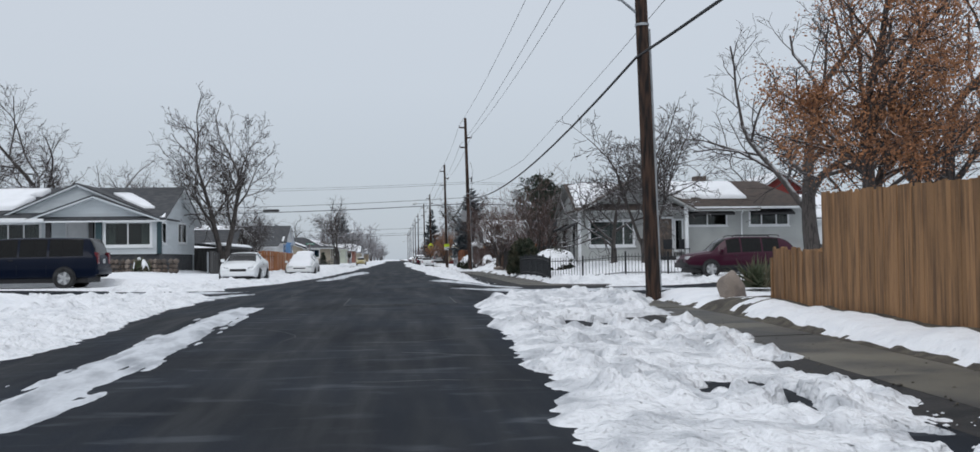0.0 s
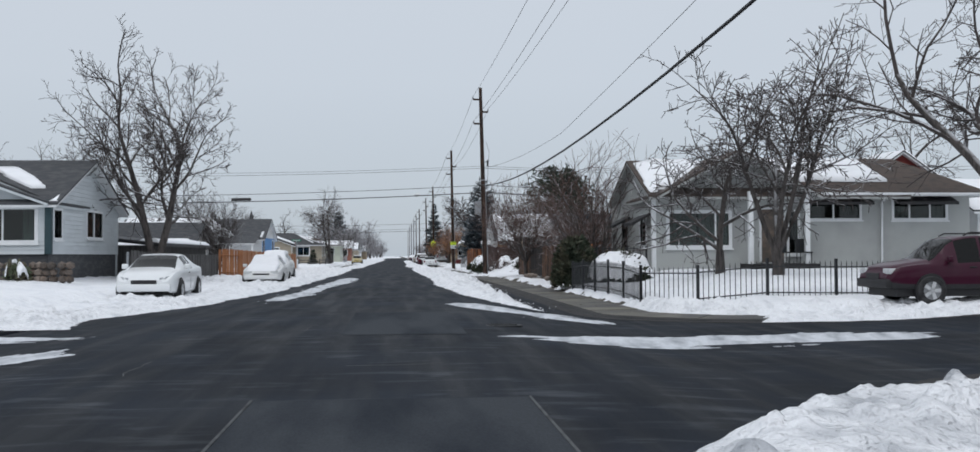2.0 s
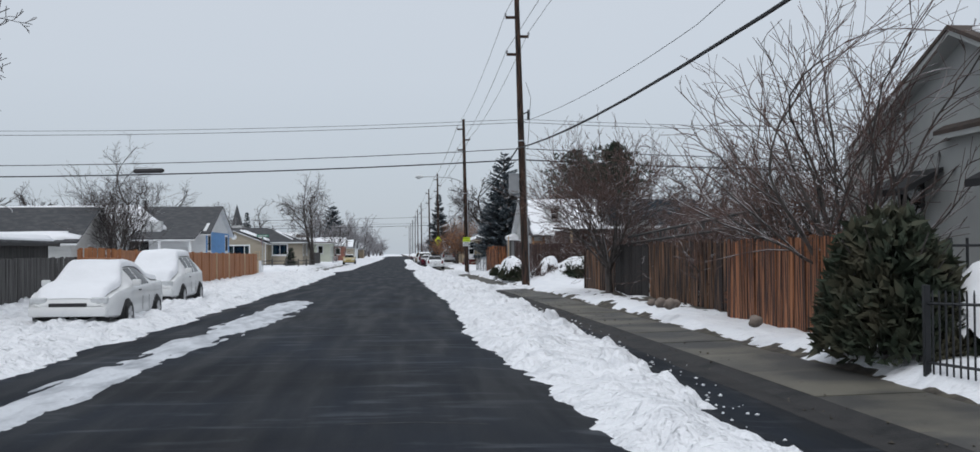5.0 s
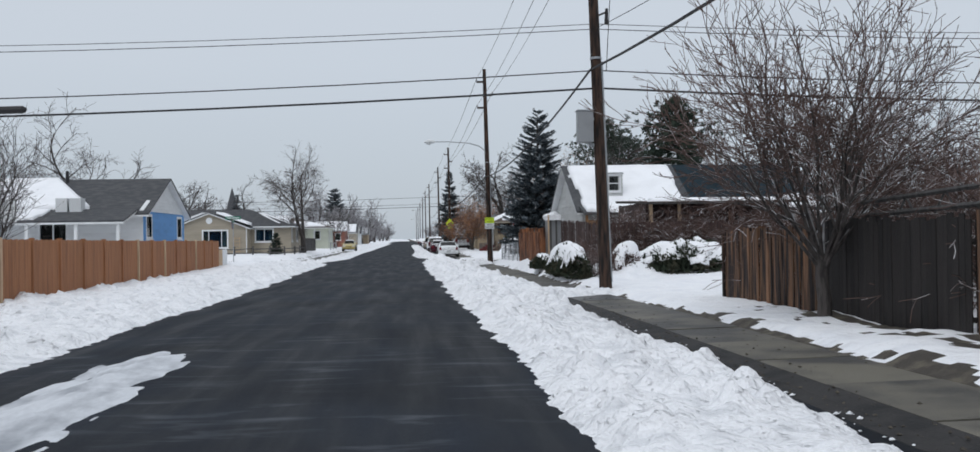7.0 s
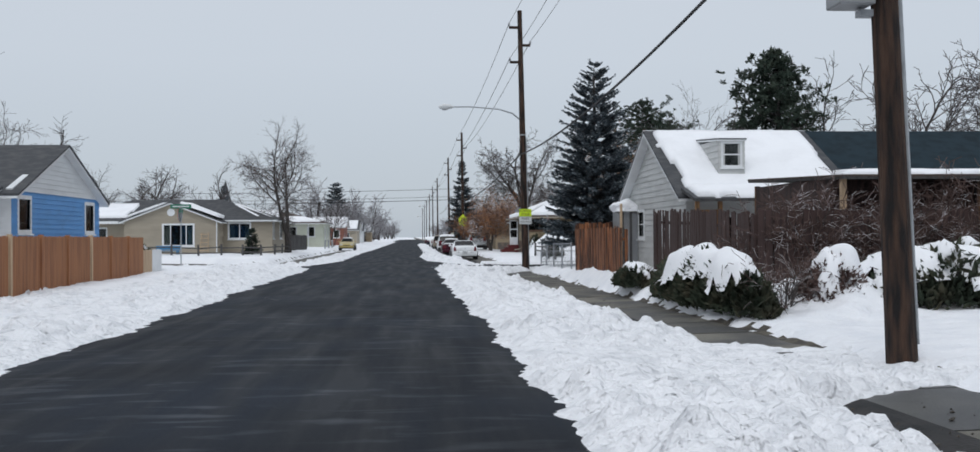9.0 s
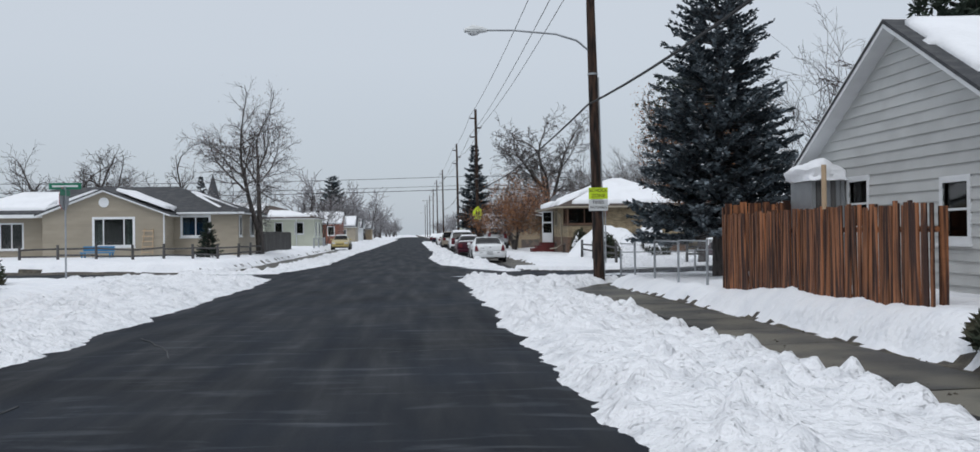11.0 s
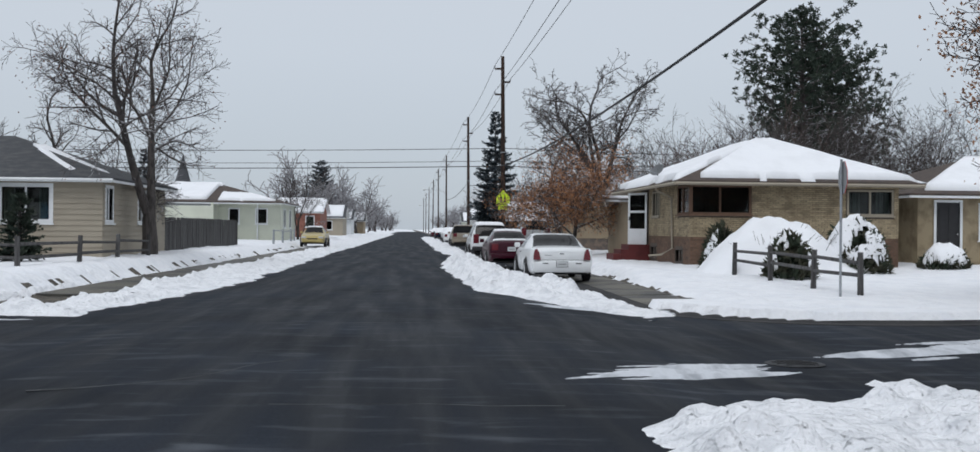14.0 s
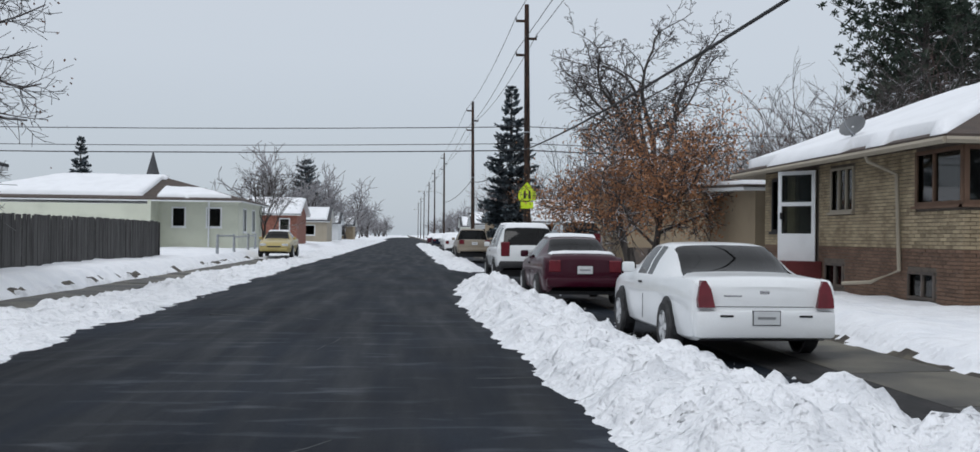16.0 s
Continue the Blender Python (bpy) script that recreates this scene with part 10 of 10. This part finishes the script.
bare_tree((-13.2, 97.5, 0.4), 6.2, "bare upright many-stemmed shrub behind the fence", 225, 0.1, 3, stems=11, spec=dict(angle=(12, 30), flare=0.35, kids=(5, 5, 4), first=0.2), name="shrub", category="shrub", trunk_len=0.55)
spruce((-10.9, 156.9, 0.2), 2.0, 0.75, "little dark spruce by the low rail fence", 231, M_PINE, tiers=12)
shrub((-15.3, 127.5, 0.3), 1.2, 0.9, 2.0, "dark green shrub behind the picket fence", 232, M_JUNIPER, 0.1, 3000, 0.07)
for k, (x, y, h) in enumerate(((-21.0, 174, 7.6), (-25.5, 173, 7.8), (-17.2, 178, 8.2), (-29.5, 172, 7.2))):
    bare_tree((x, y, 0.3), h, "bare twiggy tree behind the tan house", 260 + k, 0.18, 4, spec=dict(angle=(28, 58), first=0.3, kids=(6, 5, 5, 3)), trunk_len=0.36)
shrub((-11.6, 128.5, 0.3), 0.6, 0.5, 1.0, "small dark juniper with snow", 233, M_JUNIPER, 0.5, 900)
spruce((-26, 232, 0.2), 8.5, 1.8, "distant dark conifer behind the roofs", 235, M_SPRUCE, density=0.8, tiers=34)
spruce((-17.6, 335, 0.2), 14.2, 4.8, "distant broad dark conifer", 236, M_SPRUCE, ragged=0.2, power=0.55, density=0.6, tiers=40)
# far street trees, their haze painted in as paler twigs
far = [bare_tree((-16, 300, 0.2), 9.5, "distant bare street tree with distance haze put into its pale twig colour", 241, 0.2, 3, spec=dict(kids=(7, 6, 5), first=0.2, thin=0.03), twig=M_HAZETWIG, bark=M_TWIG, trunk_len=0.35, group="distant trees"),
       bare_tree((-13, 322, 0.2), 8.5, "distant bare street tree with distance haze put into its pale twig colour", 242, 0.2, 3, spec=dict(kids=(7, 6, 5), first=0.2, thin=0.03, angle=(15, 40)), twig=M_HAZETWIG, bark=M_TWIG, trunk_len=0.35, group="distant trees")]
rng = random.Random(5)
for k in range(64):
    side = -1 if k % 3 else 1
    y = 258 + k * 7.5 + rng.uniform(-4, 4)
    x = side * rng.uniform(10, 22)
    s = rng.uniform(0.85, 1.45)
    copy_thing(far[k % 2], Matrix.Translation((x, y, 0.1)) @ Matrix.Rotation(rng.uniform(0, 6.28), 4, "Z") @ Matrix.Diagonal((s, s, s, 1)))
# yucca, rock and small debris at the first corner
yu = thing("yucca", (8.3, 24.0, 0.25), "spiky grey-green yucca clump by the pavement", "plant")
v, f = [], []
rng = random.Random(9)
for k in range(260):
    a, e = rng.uniform(0, 6.283), rng.uniform(0.15, 1.5)
    d = Vector((math.cos(a) * math.cos(e), math.sin(a) * math.cos(e), math.sin(e)))
    L = rng.uniform(0.5, 0.95)
    s = d.cross(Vector((0, 0, 1))).normalized() * 0.022
    b = Vector((rng.gauss(0, 0.12), rng.gauss(0, 0.12), 0.05))
    i = len(v)
    v += [b - s, b + s, b + d * L * 0.6 + s * 0.8 - Vector((0, 0, 0.02)), b + d * L - Vector((0, 0, 0.08 * L)), b + d * L * 0.6 - s * 0.8 - Vector((0, 0, 0.02))]
    f.append((i, i + 1, i + 2, i + 3, i + 4))
raw("foliage", v, f, M_YUCCA, yu)


def rock(loc, r, seed, label, squash=(1, 0.8, 0.9)):
    own = thing("boulder" if r > 0.25 else "rock", loc, label, "rock")
    bm = bmesh.new()
    bmesh.ops.create_icosphere(bm, subdivisions=3, radius=r)
    for q in bm.verts:
        n = noise.noise(q.co / r * 1.3 + Vector((seed, 0, 0)))
        q.co *= 1 + 0.28 * n + 0.08 * noise.noise(q.co / r * 4 + Vector((0, seed, 0)))
        q.co = Vector((q.co.x * squash[0], q.co.y * squash[1], q.co.z * squash[2] + r * 0.45))
    part("stone", bm, M_ROCK, own, smooth=True, world=False)
    return own


rock((7.0, 21.9, 0.15), 0.33, 3, "rounded grey-brown boulder at the pavement's edge", (0.85, 0.9, 1.25))
for k, (x, y) in enumerate(((6.15, 67.4), (6.25, 66.9), (6.3, 66.3), (6.5, 66.6), (6.2, 60.5))):
    rock((x, y, float(road_z(y)) + 0.2), random.uniform(0.09, 0.14), 40 + k, "dark wet rock half buried in snow")


# ---- brickwork of the bungalow ----
def brick_mesh(w, m):
    bm = bmesh.new()
    box(bm, 0, w, -0.02, 0.012, 0, 0.057)
    bmesh.ops.bevel(bm, geom=[e for e in bm.edges if all(v.co.y > 0 for v in e.verts)], offset=0.004, segments=1, affect="EDGES")
    me = bpy.data.meshes.new("brick")
    bm.to_mesh(me)
    bm.free()
    me.materials.append(m)
    return me


BRICKS = {m: brick_mesh(0.2, m) for m in (M_BUFF, M_BROWNBRICK)}


def brickwork(w, z0, z1, holes, single, seed):
    """Courses of bricks over a wall; those for which single(u, z) holds are pieces of their own."""
    rng = random.Random(seed)
    o = ORIGIN[w.own]
    joined = {M_BUFF: ([], []), M_BROWNBRICK: ([], [])}
    ang = math.atan2(w.u.y, w.u.x)
    course, z = 0, z0
    while z + 0.057 < z1:
        u = -0.105 if course % 2 else 0.0
        m = M_BROWNBRICK if z < 1.15 else M_BUFF
        while u < w.len - 0.02:
            a, b = max(0.0, u), min(w.len, u + 0.2)
            cut = False
            for h in holes:
                if h[2] - 0.11 < z + 0.057 and h[3] + 0.09 > z and h[0] - 0.09 < b and h[1] + 0.09 > a:
                    if a < h[0] - 0.13:
                        b = h[0] - 0.09
                    elif b > h[1] + 0.13:
                        a = h[1] + 0.09
                    else:
                        cut = True
            if not cut and b - a > 0.03:
                out = rng.uniform(-0.002, 0.003)
                if single(u, z) and b - a > 0.195:
                    shared("brick", BRICKS[m], w.own, Matrix.Translation(w.p(a, z, out) - o) @ Matrix.Rotation(ang, 4, "Z") @ Matrix.Diagonal((1, -1, 1, 1)))
                else:
                    v, f = joined[m]
                    i = len(v)
                    e = 0.004
                    v += [w.p(p, q, d) - o for p, q, d in ((a, z, 0.001), (b, z, 0.001), (b, z + 0.057, 0.001), (a, z + 0.057, 0.001), (a + e, z + e, 0.012 + out), (b - e, z + e, 0.012 + out), (b - e, z + 0.057 - e, 0.012 + out), (a + e, z + 0.057 - e, 0.012 + out))]
                    f += [(i + 4, i + 5, i + 6, i + 7), (i, i + 1, i + 5, i + 4), (i + 1, i + 2, i + 6, i + 5), (i + 2, i + 3, i + 7, i + 6), (i + 3, i, i + 4, i + 7)]
            u += 0.21
        z += 0.067
        course += 1
    for m, (v, f) in joined.items():
        if v:
            ob = raw("brickwork", v, f, M_BROWNALL if m == M_BROWNBRICK else M_BUFFALL, w.own)
            ob["kind"] = "stuff"


brickwork(WEST, 0.1, 2.98, BW + [(2.2, 3.5, 0.0, 2.95)], lambda u, z: u > 7.2 and 0.45 < z < 2.0, 3)
brickwork(SOUTH, 0.1, 2.98, [(0.0, 2.0, 2.0, 2.85), (5.45, 6.95, 2.0, 2.75)], lambda u, z: False, 4)
